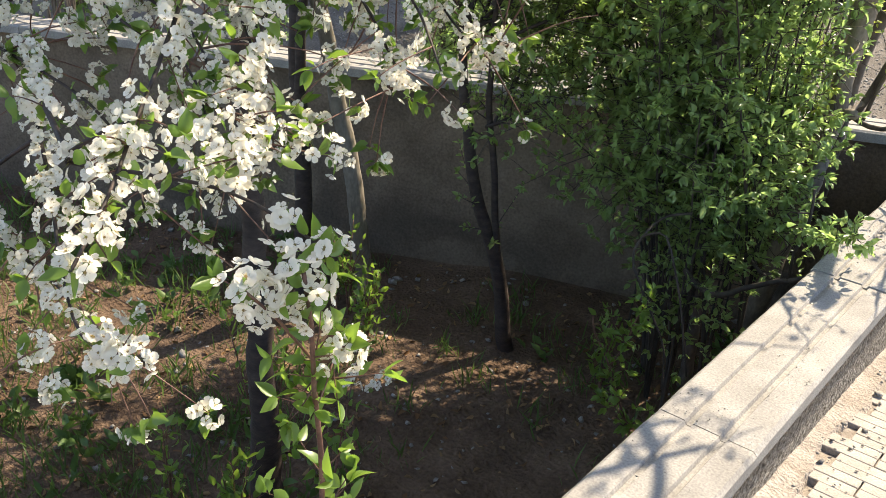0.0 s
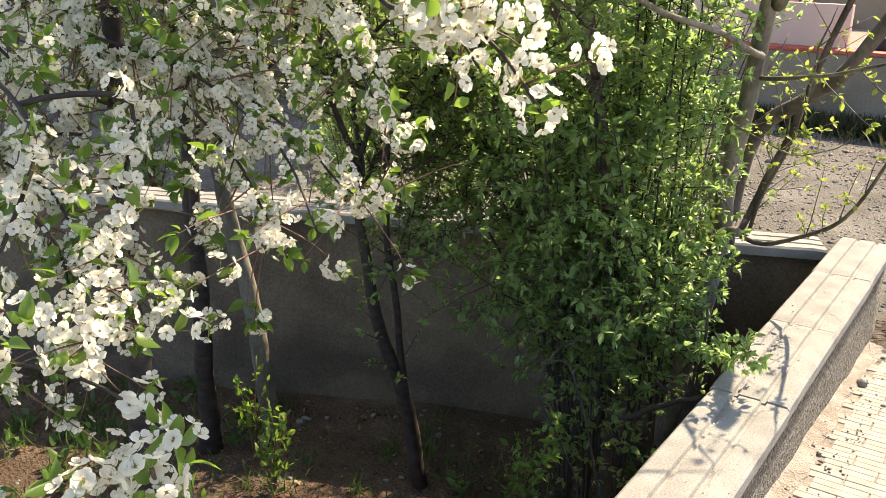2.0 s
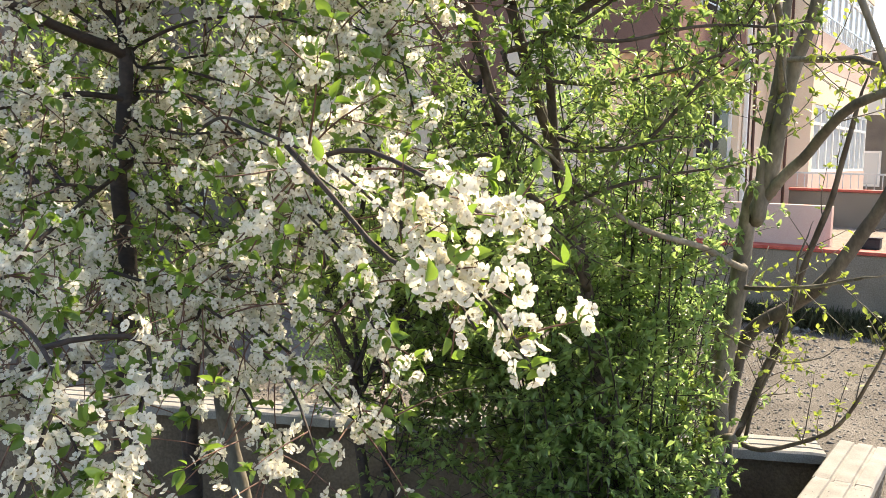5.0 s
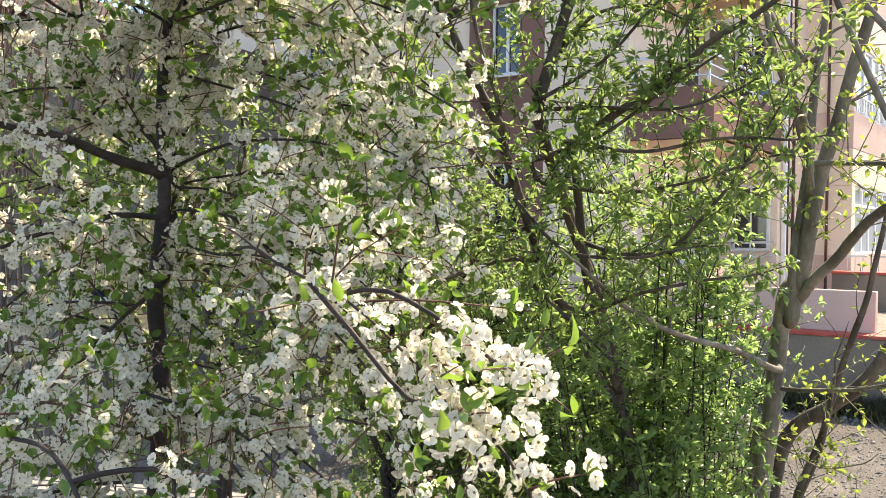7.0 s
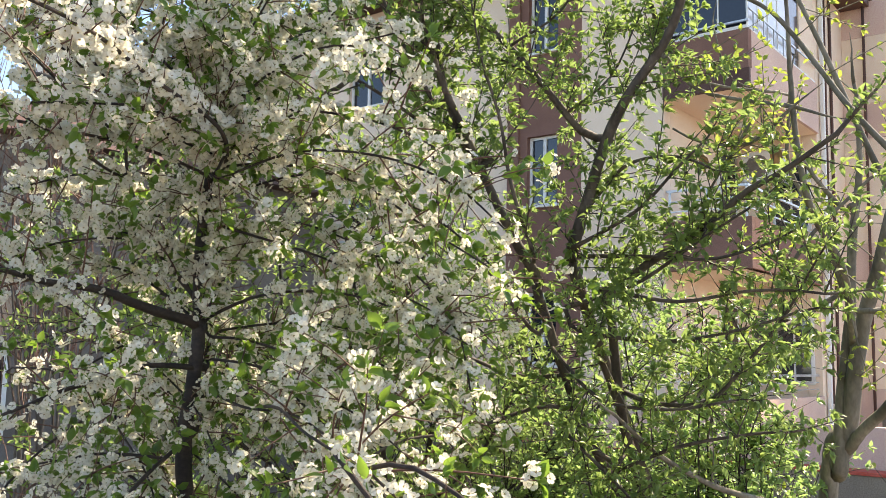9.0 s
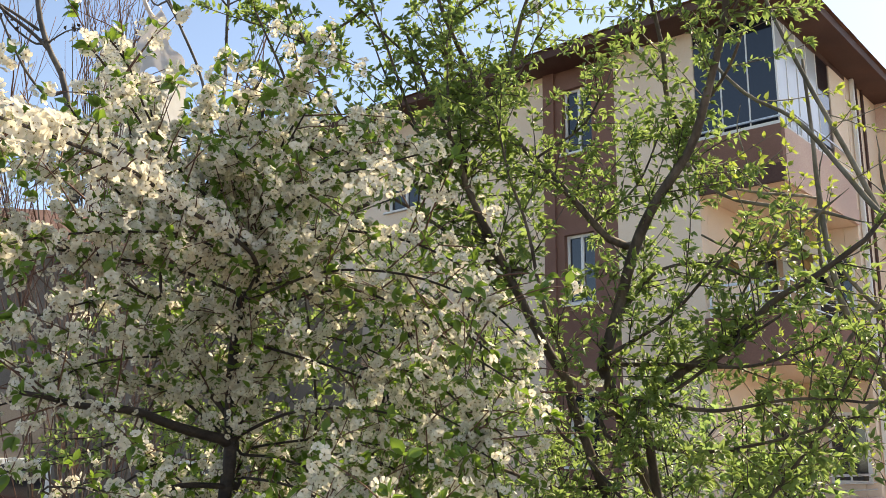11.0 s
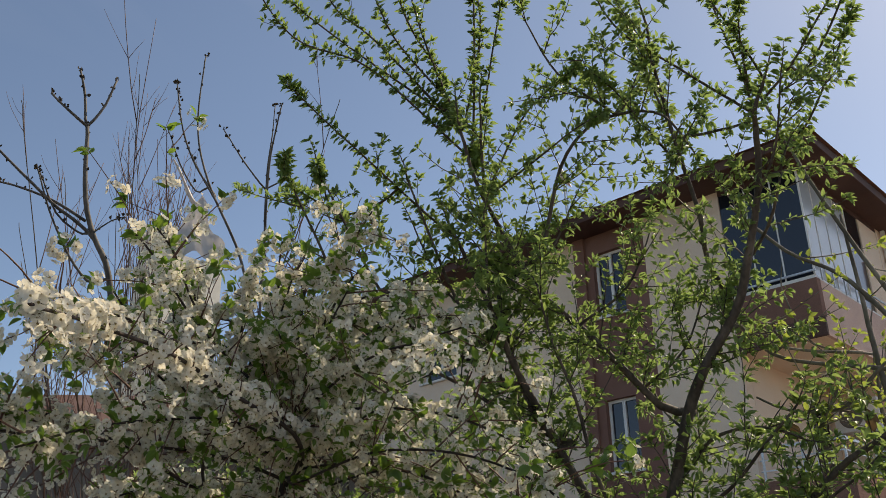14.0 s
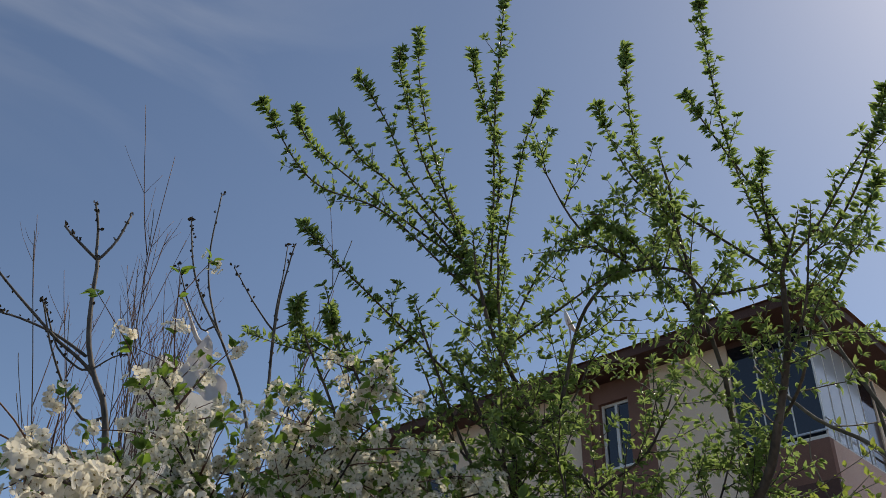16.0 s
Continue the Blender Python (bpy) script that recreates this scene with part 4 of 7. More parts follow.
def ceiling_lamp():
    at = Vector((-4.74, 12.5, FLOORS[2] - 0.002))
    lamp = thing("ceiling_lamp", "small round white glass lamp under the balcony slab", "lamp", at)
    bm = bmesh.new()
    bmesh.ops.create_uvsphere(bm, u_segments=16, v_segments=8, radius=0.12, matrix=Matrix.Translation((0, 0, -0.02)) @ Matrix.Diagonal((1, 1, 0.6, 1)))
    bmesh.ops.bisect_plane(bm, geom=bm.verts[:] + bm.edges[:] + bm.faces[:], plane_co=(0, 0, -0.02), plane_no=(0, 0, 1), clear_outer=True)
    part("shade", bm, WHITE, lamp, "milky glass dome", smooth=True)
    bm = bmesh.new()
    bmesh.ops.create_cone(bm, cap_ends=True, segments=16, radius1=0.13, radius2=0.13, depth=0.02, matrix=Matrix.Translation((0, 0, -0.01)))
    part("base", bm, METAL, lamp)


ceiling_lamp()


def satellite_dish():
    at = Vector((-9.35, 11.5, EAVE + 2.25))
    dish = thing("satellite_dish", "pale satellite dish on the roof edge", "satellite dish", at)
    v, f = [(0, 0, 0)], []
    n = 20
    for r in (0.15, 0.3, 0.42):
        for k in range(n):
            a = 2 * math.pi * k / n
            v.append((r * math.cos(a), -r * r * 0.9, r * math.sin(a)))
    for k in range(n):
        q = (k + 1) % n
        f.append((0, 1 + k, 1 + q))
        for w in range(2):
            f.append((1 + w * n + k, 1 + (w + 1) * n + k, 1 + (w + 1) * n + q, 1 + w * n + q))
    bowl = mesh_object("bowl", v, f, WHITE, dish, smooth=True)
    solid = bowl.modifiers.new("thick", "SOLIDIFY")
    solid.thickness = 0.012
    bowl.rotation_euler = (radians(-20), 0, radians(112))
    bowl.scale = (0.75, 0.75, 0.75)
    vv, ff = tube(curve_points([(0, 0.02, 0), (0, 0.12, -0.2), (0, 0.14, -1.75)], 0.05), 0.02, 0.02, 8)
    mesh_object("mast", vv, ff, METAL, dish)
    vv, ff = tube(curve_points([(0.1, 0, -0.3), (0.3, -0.4, -0.15)], 0.05), 0.01, 0.01, 6)
    mesh_object("feed_arm", vv, ff, METAL, dish)


satellite_dish()
crate = thing("black_crate", "small black plastic crate on the terrace edge", "crate", (-0.97, TW_Y + 0.5, 1.013))
part("body", block((-0.16, -0.1, 0.0), (0.16, 0.1, 0.13), 0.012), RUBBER, crate)
part("lid", block((-0.17, -0.11, 0.132), (0.17, 0.11, 0.155), 0.006), RUBBER, crate)
strut = tagged(part("eave_strut", block((-6.05, BY - 0.6, EAVE - 0.35), (-5.98, BY - 0.003, EAVE - 0.28), 0.01), WHITE, None), "white painted strut under the eaves", "strut")
strut.parent = house
strut.location = -Vector(house.location)
del strut["category"]

# ---- trees ----
cherry = Tree("cherry_tree", "young cherry tree covered in white blossom, dark reddish bark", (-1.42, -1.52, -0.8), CHERRY_BARK, TWIG_BARK)
cherry_limbs = defaultdict(list)
trunk_path = cherry.limb([(-1.42, -1.52, -0.85), (-1.40, -1.53, 0.2), (-1.42, -1.54, 1.2), (-1.40, -1.53, 2.2), (-1.39, -1.54, 2.75), (-1.34, -1.56, 3.2), (-1.30, -1.58, 3.55)], 0.060, 0.006, "trunk", 12, 0.08, 0.5)
cherry_limbs["left_limb"].append(cherry.limb([(-1.4, -1.51, 2.42), (-1.38, -1.74, 2.48), (-1.33, -1.93, 2.52), (-1.26, -2.11, 2.52), (-1.19, -2.3, 2.54)], 0.018, 0.006))
cherry_limbs["upper_left_limb"].append(cherry.limb([(-1.41, -1.52, 2.49), (-1.57, -1.57, 2.66), (-1.68, -1.55, 2.75), (-1.81, -1.56, 2.97)], 0.011, 0.004))
cherry_limbs["low_left_limb"].append(cherry.limb([(-1.39, -1.5, 2.3), (-1.39, -1.7, 2.31), (-1.34, -1.85, 2.28), (-1.29, -2.01, 2.25), (-1.25, -2.2, 2.19)], 0.012, 0.004))
cherry_limbs["right_limb_a"].append(cherry.limb([(-1.39, -1.5, 2.46), (-1.25, -1.45, 2.52), (-1.1, -1.41, 2.54), (-0.92, -1.35, 2.53), (-0.73, -1.29, 2.47), (-0.55, -1.26, 2.39)], 0.0065, 0.002))
cherry_limbs["right_limb_b"].append(cherry.limb([(-1.38, -1.49, 2.4), (-1.23, -1.47, 2.39), (-1.05, -1.42, 2.34), (-0.92, -1.43, 2.29), (-0.72, -1.39, 2.16)], 0.0055, 0.002))
cherry_limbs["right_limb_c"].append(cherry.limb([(-1.38, -1.49, 2.33), (-1.15, -1.48, 2.31), (-0.9, -1.48, 2.24), (-0.68, -1.52, 2.18), (-0.44, -1.55, 2.06)], 0.0055, 0.0015))
cherry_limbs["right_limb_d"].append(cherry.limb([(-1.39, -1.5, 2.24), (-1.08, -1.6, 2.2), (-0.77, -1.7, 2.2), (-0.47, -1.83, 2.15), (-0.18, -1.98, 2.08)], 0.005, 0.0015))
cherry_limbs["near_bough"].append(cherry.limb([(-0.95, -1.65, 2.21), (-0.62, -1.88, 2.23), (-0.34, -2.05, 2.2), (-0.16, -2.06, 2.14), (0.02, -2.08, 2.04), (0.15, -2.15, 1.98), (0.26, -2.22, 1.91)], 0.005, 0.002))
cherry_limbs["near_bough_b"].append(cherry.limb([(-0.26, -2.055, 2.17), (-0.16, -2.05, 2.085), (-0.01, -2.07, 1.98), (0.15, -2.11, 1.97), (0.28, -2.16, 1.98)], 0.006, 0.0025))
cherry_limbs["top_right_limb"].append(cherry.limb([(-1.4, -1.51, 2.76), (-1.26, -1.46, 2.72), (-1.05, -1.35, 2.65), (-0.88, -1.29, 2.57), (-0.69, -1.23, 2.48)], 0.006, 0.002))
cherry_limbs["drooping_limb"].append(cherry.limb([(-1.4, -1.51, 2.11), (-1.29, -1.73, 2.03), (-1.14, -1.92, 1.98), (-1.01, -2.12, 1.91), (-0.86, -2.31, 1.83)], 0.008, 0.004))
cherry_limbs["low_near_twig"].append(cherry.limb([(-0.46, -2.4, 1.76), (-0.39, -2.5, 1.65), (-0.31, -2.61, 1.58), (-0.22, -2.72, 1.52), (-0.14, -2.83, 1.47)], 0.005, 0.0025))
cherry_limbs["low_near_twig_b"].append(cherry.limb([(-0.49, -2.63, 1.47), (-0.34, -2.59, 1.48), (-0.18, -2.56, 1.49), (-0.04, -2.57, 1.49), (0.08, -2.6, 1.49)], 0.005, 0.002))
cherry_limbs["low_near_twig_c"].append(cherry.limb([(-0.87, -2.49, 1.46), (-0.69, -2.57, 1.35), (-0.53, -2.65, 1.27), (-0.35, -2.72, 1.24), (-0.16, -2.75, 1.29)], 0.006, 0.002))
cherry_limbs["low_near_twig_d"].append(cherry.limb([(-0.45, -2.22, 1.8), (-0.37, -2.31, 1.69), (-0.3, -2.42, 1.6), (-0.19, -2.49, 1.55), (-0.12, -2.6, 1.55)], 0.006, 0.002))
cherry_limbs["upper_near_limb"].append(cherry.limb([(-0.92, -1.86, 2.93), (-0.83, -2.13, 2.98), (-0.7, -2.35, 2.99), (-0.57, -2.58, 2.97), (-0.4, -2.77, 2.92)], 0.007, 0.003))
cherry_limbs["upper_limb_b"].append(cherry.limb([(-1.33, -1.58, 3.13), (-1.3, -1.79, 3.22), (-1.24, -1.98, 3.31), (-1.15, -2.12, 3.42), (-1.04, -2.24, 3.43)], 0.0055, 0.0025))
cherry_limbs["upper_limb_c"].append(cherry.limb([(-1.33, -1.57, 3.18), (-1.2, -1.57, 3.33), (-1.08, -1.58, 3.43), (-0.96, -1.59, 3.49)], 0.0055, 0.0025))
cherry_limbs["upper_limb_d"].append(cherry.limb([(-1.32, -1.56, 3.03), (-1.09, -1.51, 3.08), (-0.81, -1.44, 3.03), (-0.59, -1.44, 2.94), (-0.39, -1.47, 2.82)], 0.0055, 0.0025))
cherry_limbs["upper_limb_e"].append(cherry.limb([(-1.33, -1.57, 2.92), (-1.1, -1.49, 2.92), (-0.85, -1.4, 2.85), (-0.62, -1.37, 2.71), (-0.41, -1.36, 2.59)], 0.0055, 0.0025))
cherry_limbs["upper_limb_f"].append(cherry.limb([(-1.33, -1.57, 2.89), (-1.28, -1.81, 2.92), (-1.25, -2.11, 2.92), (-1.18, -2.37, 2.89), (-1.09, -2.61, 2.87)], 0.0055, 0.0025))
cherry_limbs["upper_limb_g"].append(cherry.limb([(-1.32, -1.57, 3.11), (-1.26, -1.44, 3.24), (-1.18, -1.29, 3.33), (-1.18, -1.24, 3.46)], 0.0055, 0.0025))
cherry_limbs["fine_bough"].append(cherry.limb([(-1.86, -1.57, 2.42), (-1.60, -1.53, 2.29), (-1.37, -1.55, 2.18), (-1.18, -1.60, 2.05)], 0.0045, 0.0025))
cherry_limbs["fine_bough"].append(cherry.limb([(-1.75, -1.43, 2.55), (-1.47, -1.36, 2.40), (-1.24, -1.36, 2.26), (-1.05, -1.42, 2.13)], 0.0045, 0.0025))
cherry_limbs["fine_bough"].append(cherry.limb([(-1.49, -1.87, 2.04), (-1.27, -1.86, 1.96), (-1.07, -1.87, 1.88), (-0.89, -1.94, 1.79)], 0.0045, 0.0025))
cherry_limbs["fine_bough"].append(cherry.limb([(-1.85, -1.63, 2.27), (-1.62, -1.65, 2.11), (-1.40, -1.69, 2.00), (-1.21, -1.77, 1.91)], 0.0045, 0.0025))
cherry_limbs["fine_bough"].append(cherry.limb([(-1.28, -1.97, 1.84), (-1.06, -1.93, 1.67), (-0.87, -1.96, 1.53), (-0.72, -2.05, 1.42), (-0.62, -2.21, 1.33)], 0.0045, 0.0025))
cherry_limbs["fine_bough"].append(cherry.limb([(-0.98, -1.91, 1.86), (-0.75, -1.82, 1.79), (-0.55, -1.79, 1.67), (-0.42, -1.84, 1.6), (-0.31, -1.91, 1.53)], 0.0045, 0.0025))
cherry_limbs["fine_bough"].append(cherry.limb([(-1.78, -1.58, 2.21), (-1.50, -1.52, 2.08), (-1.22, -1.49, 1.93), (-1.03, -1.54, 1.82), (-0.86, -1.66, 1.67)], 0.0045, 0.0025))
cherry_limbs["fine_bough"].append(cherry.limb([(-1.15, -1.43, 2.28), (-0.93, -1.41, 2.14), (-0.72, -1.41, 2.00), (-0.54, -1.47, 1.87), (-0.40, -1.54, 1.75)], 0.0045, 0.0025))
cherry_limbs["fine_bough"].append(cherry.limb([(-0.73, -1.48, 2), (-0.56, -1.51, 1.89), (-0.44, -1.58, 1.77), (-0.3, -1.64, 1.67)], 0.0045, 0.0025))
cherry_limbs["fine_bough"].append(cherry.limb([(-1.02, -2.16, 1.63), (-0.82, -2.15, 1.56), (-0.66, -2.21, 1.46), (-0.54, -2.33, 1.38)], 0.0045, 0.0025))
cherry_limbs["fine_bough"].append(cherry.limb([(-1.27, -2.42, 1.53), (-1.09, -2.37, 1.46), (-0.91, -2.35, 1.41), (-0.74, -2.37, 1.34), (-0.61, -2.43, 1.28)], 0.0045, 0.0025))
cherry_limbs["fine_bough"].append(cherry.limb([(-0.77, -1.82, 1.72), (-0.6, -1.84, 1.62), (-0.47, -1.9, 1.55), (-0.34, -1.96, 1.47)], 0.0045, 0.0025))
cherry_limbs["fine_bough"].append(cherry.limb([(-1.09, -2.26, 1.67), (-0.93, -2.24, 1.57), (-0.76, -2.21, 1.51), (-0.64, -2.25, 1.41), (-0.55, -2.35, 1.33)], 0.0045, 0.0025))
cherry_limbs["fine_bough"].append(cherry.limb([(-0.93, -2.63, 1.24), (-0.74, -2.6, 1.18), (-0.55, -2.6, 1.14), (-0.39, -2.66, 1.14)], 0.0045, 0.0025))
cherry_limbs["fine_bough"].append(cherry.limb([(-0.84, -1.6, 1.72), (-0.62, -1.59, 1.61), (-0.47, -1.64, 1.54), (-0.3, -1.68, 1.51)], 0.0045, 0.0025))
cherry_limbs["fine_bough"].append(cherry.limb([(-2.18, -1.74, 2.27), (-1.88, -1.56, 2.15), (-1.62, -1.48, 1.98), (-1.45, -1.55, 1.78), (-1.35, -1.70, 1.61)], 0.0045, 0.0025))
cherry_limbs["fine_bough"].append(cherry.limb([(-1.50, -1.37, 2.88), (-1.20, -1.22, 2.95), (-0.88, -1.09, 2.82), (-0.64, -1.08, 2.66), (-0.47, -1.12, 2.52)], 0.0045, 0.0025))
cherry_limbs["fine_bough"].append(cherry.limb([(-2.21, -1.69, 2.94), (-1.93, -1.58, 2.90), (-1.67, -1.52, 2.80), (-1.48, -1.58, 2.87)], 0.0045, 0.0025))
cherry_limbs["fine_bough"].append(cherry.limb([(-1.47, -1.42, 2.16), (-1.23, -1.38, 2.14), (-1.05, -1.42, 2.02), (-0.88, -1.48, 1.86), (-0.78, -1.60, 1.71)], 0.0045, 0.0025))
cherry_limbs["fine_bough"].append(cherry.limb([(-1.87, -1.90, 1.85), (-1.62, -1.83, 1.80), (-1.40, -1.82, 1.69), (-1.26, -1.94, 1.54)], 0.0045, 0.0025))
cherry_limbs["fine_bough"].append(cherry.limb([(-1.08, -1.19, 2.68), (-0.85, -1.19, 2.63), (-0.63, -1.22, 2.45), (-0.49, -1.32, 2.26)], 0.0045, 0.0025))
cherry_limbs["fine_bough"].append(cherry.limb([(-1.36, -1.27, 2.41), (-1.06, -1.20, 2.38), (-0.80, -1.18, 2.24), (-0.60, -1.21, 2.06)], 0.0045, 0.0025))
cherry_limbs["fine_bough"].append(cherry.limb([(-1.02, -1.83, 3), (-1.04, -2.05, 3.11), (-1.03, -2.25, 3.16), (-1.01, -2.43, 3.16), (-0.96, -2.57, 3.12)], 0.0045, 0.0025))
cherry_limbs["fine_bough"].append(cherry.limb([(-1.01, -1.82, 2.92), (-1.01, -2, 2.96), (-1.01, -2.2, 2.93), (-0.99, -2.38, 2.88), (-0.95, -2.54, 2.81)], 0.0045, 0.0025))
cherry_limbs["fine_bough"].append(cherry.limb([(-1.08, -1.75, 2.99), (-0.88, -1.71, 3.12), (-0.68, -1.69, 3.15), (-0.5, -1.7, 3.09)], 0.0045, 0.0025))
cherry_limbs["fine_bough"].append(cherry.limb([(-1.07, -1.74, 2.83), (-0.86, -1.64, 2.9), (-0.64, -1.55, 2.88), (-0.43, -1.5, 2.79), (-0.26, -1.5, 2.66)], 0.0045, 0.0025))
cherry_limbs["fine_bough"].append(cherry.limb([(-1.68, -1.25, 2.74), (-1.42, -1.15, 2.81), (-1.14, -1.04, 2.71), (-0.89, -0.98, 2.57), (-0.69, -0.99, 2.43)], 0.0045, 0.0025))
cherry_limbs["fine_bough"].append(cherry.limb([(-1.64, -1.34, 2.89), (-1.67, -1.61, 2.94), (-1.65, -1.85, 2.88), (-1.63, -2.08, 2.79), (-1.58, -2.28, 2.73)], 0.0045, 0.0025))
cherry_limbs["fine_bough"].append(cherry.limb([(-1.62, -1.33, 2.64), (-1.65, -1.60, 2.71), (-1.65, -1.88, 2.67), (-1.61, -2.09, 2.56), (-1.54, -2.27, 2.50)], 0.0045, 0.0025))
cherry_limbs["fine_bough"].append(cherry.limb([(-1.24, -1.64, 3.17), (-1.18, -1.72, 3.32), (-1.11, -1.8, 3.42), (-1.03, -1.85, 3.51)], 0.0045, 0.0025))
cherry_limbs["fine_bough"].append(cherry.limb([(-1.51, -1.38, 2.42), (-1.23, -1.31, 2.45), (-0.94, -1.24, 2.42), (-0.65, -1.19, 2.32)], 0.0045, 0.0025))
cherry_limbs["fine_bough"].append(cherry.limb([(-1.09, -1.76, 3.03), (-1.11, -1.96, 3.16), (-1.08, -2.11, 3.25), (-1.04, -2.24, 3.35), (-0.97, -2.33, 3.36)], 0.0045, 0.0025))
cherry_limbs["near_bough_c"].append(cherry.limb([(-0.18, -2.06, 2.15), (-0.06, -2.065, 2.16), (0.1, -2.09, 2.11), (0.22, -2.15, 2.07), (0.33, -2.22, 2.07)], 0.005, 0.0025))
cherry_limbs["near_bough_d"].append(cherry.limb([(0.03, -2.06, 2.07), (0.15, -2.1, 1.98), (0.25, -2.15, 1.93), (0.34, -2.21, 1.87)], 0.005, 0.0025))
cherry_limbs["dense_bough"].append(cherry.limb([(-1.24, -1.63, 2.97), (-1.07, -1.65, 3.1), (-0.97, -1.77, 3.23)], 0.0045, 0.0025))
cherry_limbs["dense_bough"].append(cherry.limb([(-1.25, -1.64, 3.01), (-1.13, -1.81, 3.13), (-0.98, -1.95, 3.22)], 0.0045, 0.0025))
cherry_limbs["dense_bough"].append(cherry.limb([(-1.16, -1.69, 2.92), (-1.07, -1.9, 2.92), (-0.95, -2.09, 2.93)], 0.0045, 0.0025))
cherry_limbs["dense_bough"].append(cherry.limb([(-1.15, -1.68, 2.92), (-0.96, -1.68, 2.96), (-0.79, -1.7, 2.99)], 0.0045, 0.0025))
cherry_limbs["dense_bough"].append(cherry.limb([(-1.43, -1.87, 3.13), (-1.43, -1.92, 3.27), (-1.43, -1.97, 3.43), (-1.41, -1.99, 3.54), (-1.41, -2.03, 3.62)], 0.0045, 0.0025))
cherry_limbs["dense_bough"].append(cherry.limb([(-1.41, -1.84, 3.13), (-1.4, -1.89, 3.29), (-1.38, -1.91, 3.4), (-1.36, -1.95, 3.47)], 0.0045, 0.0025))
cherry_limbs["dense_bough"].append(cherry.limb([(-1.34, -1.91, 3.07), (-1.33, -2.11, 3.18), (-1.3, -2.26, 3.21), (-1.24, -2.39, 3.19)], 0.0045, 0.0025))
cherry_limbs["dense_bough"].append(cherry.limb([(-1.33, -1.9, 3.07), (-1.33, -2.03, 3.2), (-1.31, -2.13, 3.26), (-1.28, -2.23, 3.27)], 0.0045, 0.0025))
cherry_limbs["dense_bough"].append(cherry.limb([(-1.37, -1.77, 3.1), (-1.27, -1.74, 3.28), (-1.17, -1.73, 3.42), (-1.09, -1.72, 3.52)], 0.0045, 0.0025))
cherry_limbs["dense_bough"].append(cherry.limb([(-1.38, -1.78, 3.1), (-1.3, -1.79, 3.28), (-1.24, -1.82, 3.39), (-1.17, -1.84, 3.47)], 0.0045, 0.0025))
cherry_limbs["dense_bough"].append(cherry.limb([(-1.33, -1.71, 3.11), (-1.2, -1.6, 3.27), (-1.1, -1.52, 3.35), (-1.01, -1.47, 3.38)], 0.0045, 0.0025))
cherry_limbs["dense_bough"].append(cherry.limb([(-1.23, -1.94, 2.92), (-1.23, -2.14, 3.04), (-1.2, -2.31, 3.13), (-1.15, -2.44, 3.16), (-1.08, -2.54, 3.16)], 0.0045, 0.0025))
cherry_limbs["dense_bough"].append(cherry.limb([(-1.23, -1.93, 3), (-1.19, -2.07, 3.11), (-1.15, -2.21, 3.2), (-1.09, -2.31, 3.25)], 0.0045, 0.0025))
cherry_limbs["dense_bough"].append(cherry.limb([(-1.24, -1.77, 3.04), (-1.17, -1.79, 3.16), (-1.1, -1.8, 3.3), (-1.03, -1.81, 3.4)], 0.0045, 0.0025))
cherry_limbs["dense_bough"].append(cherry.limb([(-1.21, -1.73, 3.04), (-1.12, -1.71, 3.17), (-1.01, -1.68, 3.29), (-0.92, -1.69, 3.37)], 0.0045, 0.0025))
cherry_limbs["dense_bough"].append(cherry.limb([(-1.17, -1.67, 3.05), (-1.01, -1.58, 3.17), (-0.9, -1.55, 3.26), (-0.81, -1.56, 3.32)], 0.0045, 0.0025))
cherry_limbs["dense_bough"].append(cherry.limb([(-1.23, -1.94, 2.82), (-1.21, -2.17, 2.9), (-1.15, -2.35, 2.93), (-1.08, -2.54, 2.92)], 0.0045, 0.0025))
for k in range(26):
    a, up = 2.4 * k + rng.uniform(-0.4, 0.4), 2.35 + 1.05 * ((k * 7) % 26) / 26
    ln, rise = rng.uniform(0.35, 0.75), rng.uniform(0.05, 0.35)
    c, q = math.cos(a), math.sin(a)
    x, y = -1.38 + 0.06 * (up - 2.35), -1.53
    if 0.8 * c - 0.6 * q > 0.05 and up < 2.95:    # the side towards the wall carries the long boughs already
        continue
    cherry_limbs["crown_bough"].append(cherry.limb([(x, y, up), (x + c * ln * 0.45, y + q * ln * 0.45, up + rise * 0.8), (x + c * ln, y + q * ln, up + rise)], 0.0055, 0.0022))
for k in range(15):                            # lower boughs on the garden side
    a, up = 0.9 + 2.4 * k + rng.uniform(-0.3, 0.3), 1.55 + 0.8 * ((k * 4) % 15) / 15
    ln, c, q = rng.uniform(0.4, 0.85), math.cos(a), math.sin(a)
    if 0.8 * c - 0.6 * q > 0.25:
        continue
    cherry_limbs["low_bough"].append(cherry.limb([(-1.40, -1.53, up), (-1.40 + c * ln * 0.5, -1.53 + q * ln * 0.5, up + 0.12), (-1.40 + c * ln, -1.53 + q * ln, up + 0.05)], 0.0065, 0.0022))
near_twigs, far_twigs, high_twigs, crown_twigs, sparse = [], [], [], [], []
BARE_SHARE = {"low_near_twig": 0.35, "near_bough": 0.68, "near_bough_b": 0.5, "near_bough_c": 0.45, "upper_near_limb": 0.3}
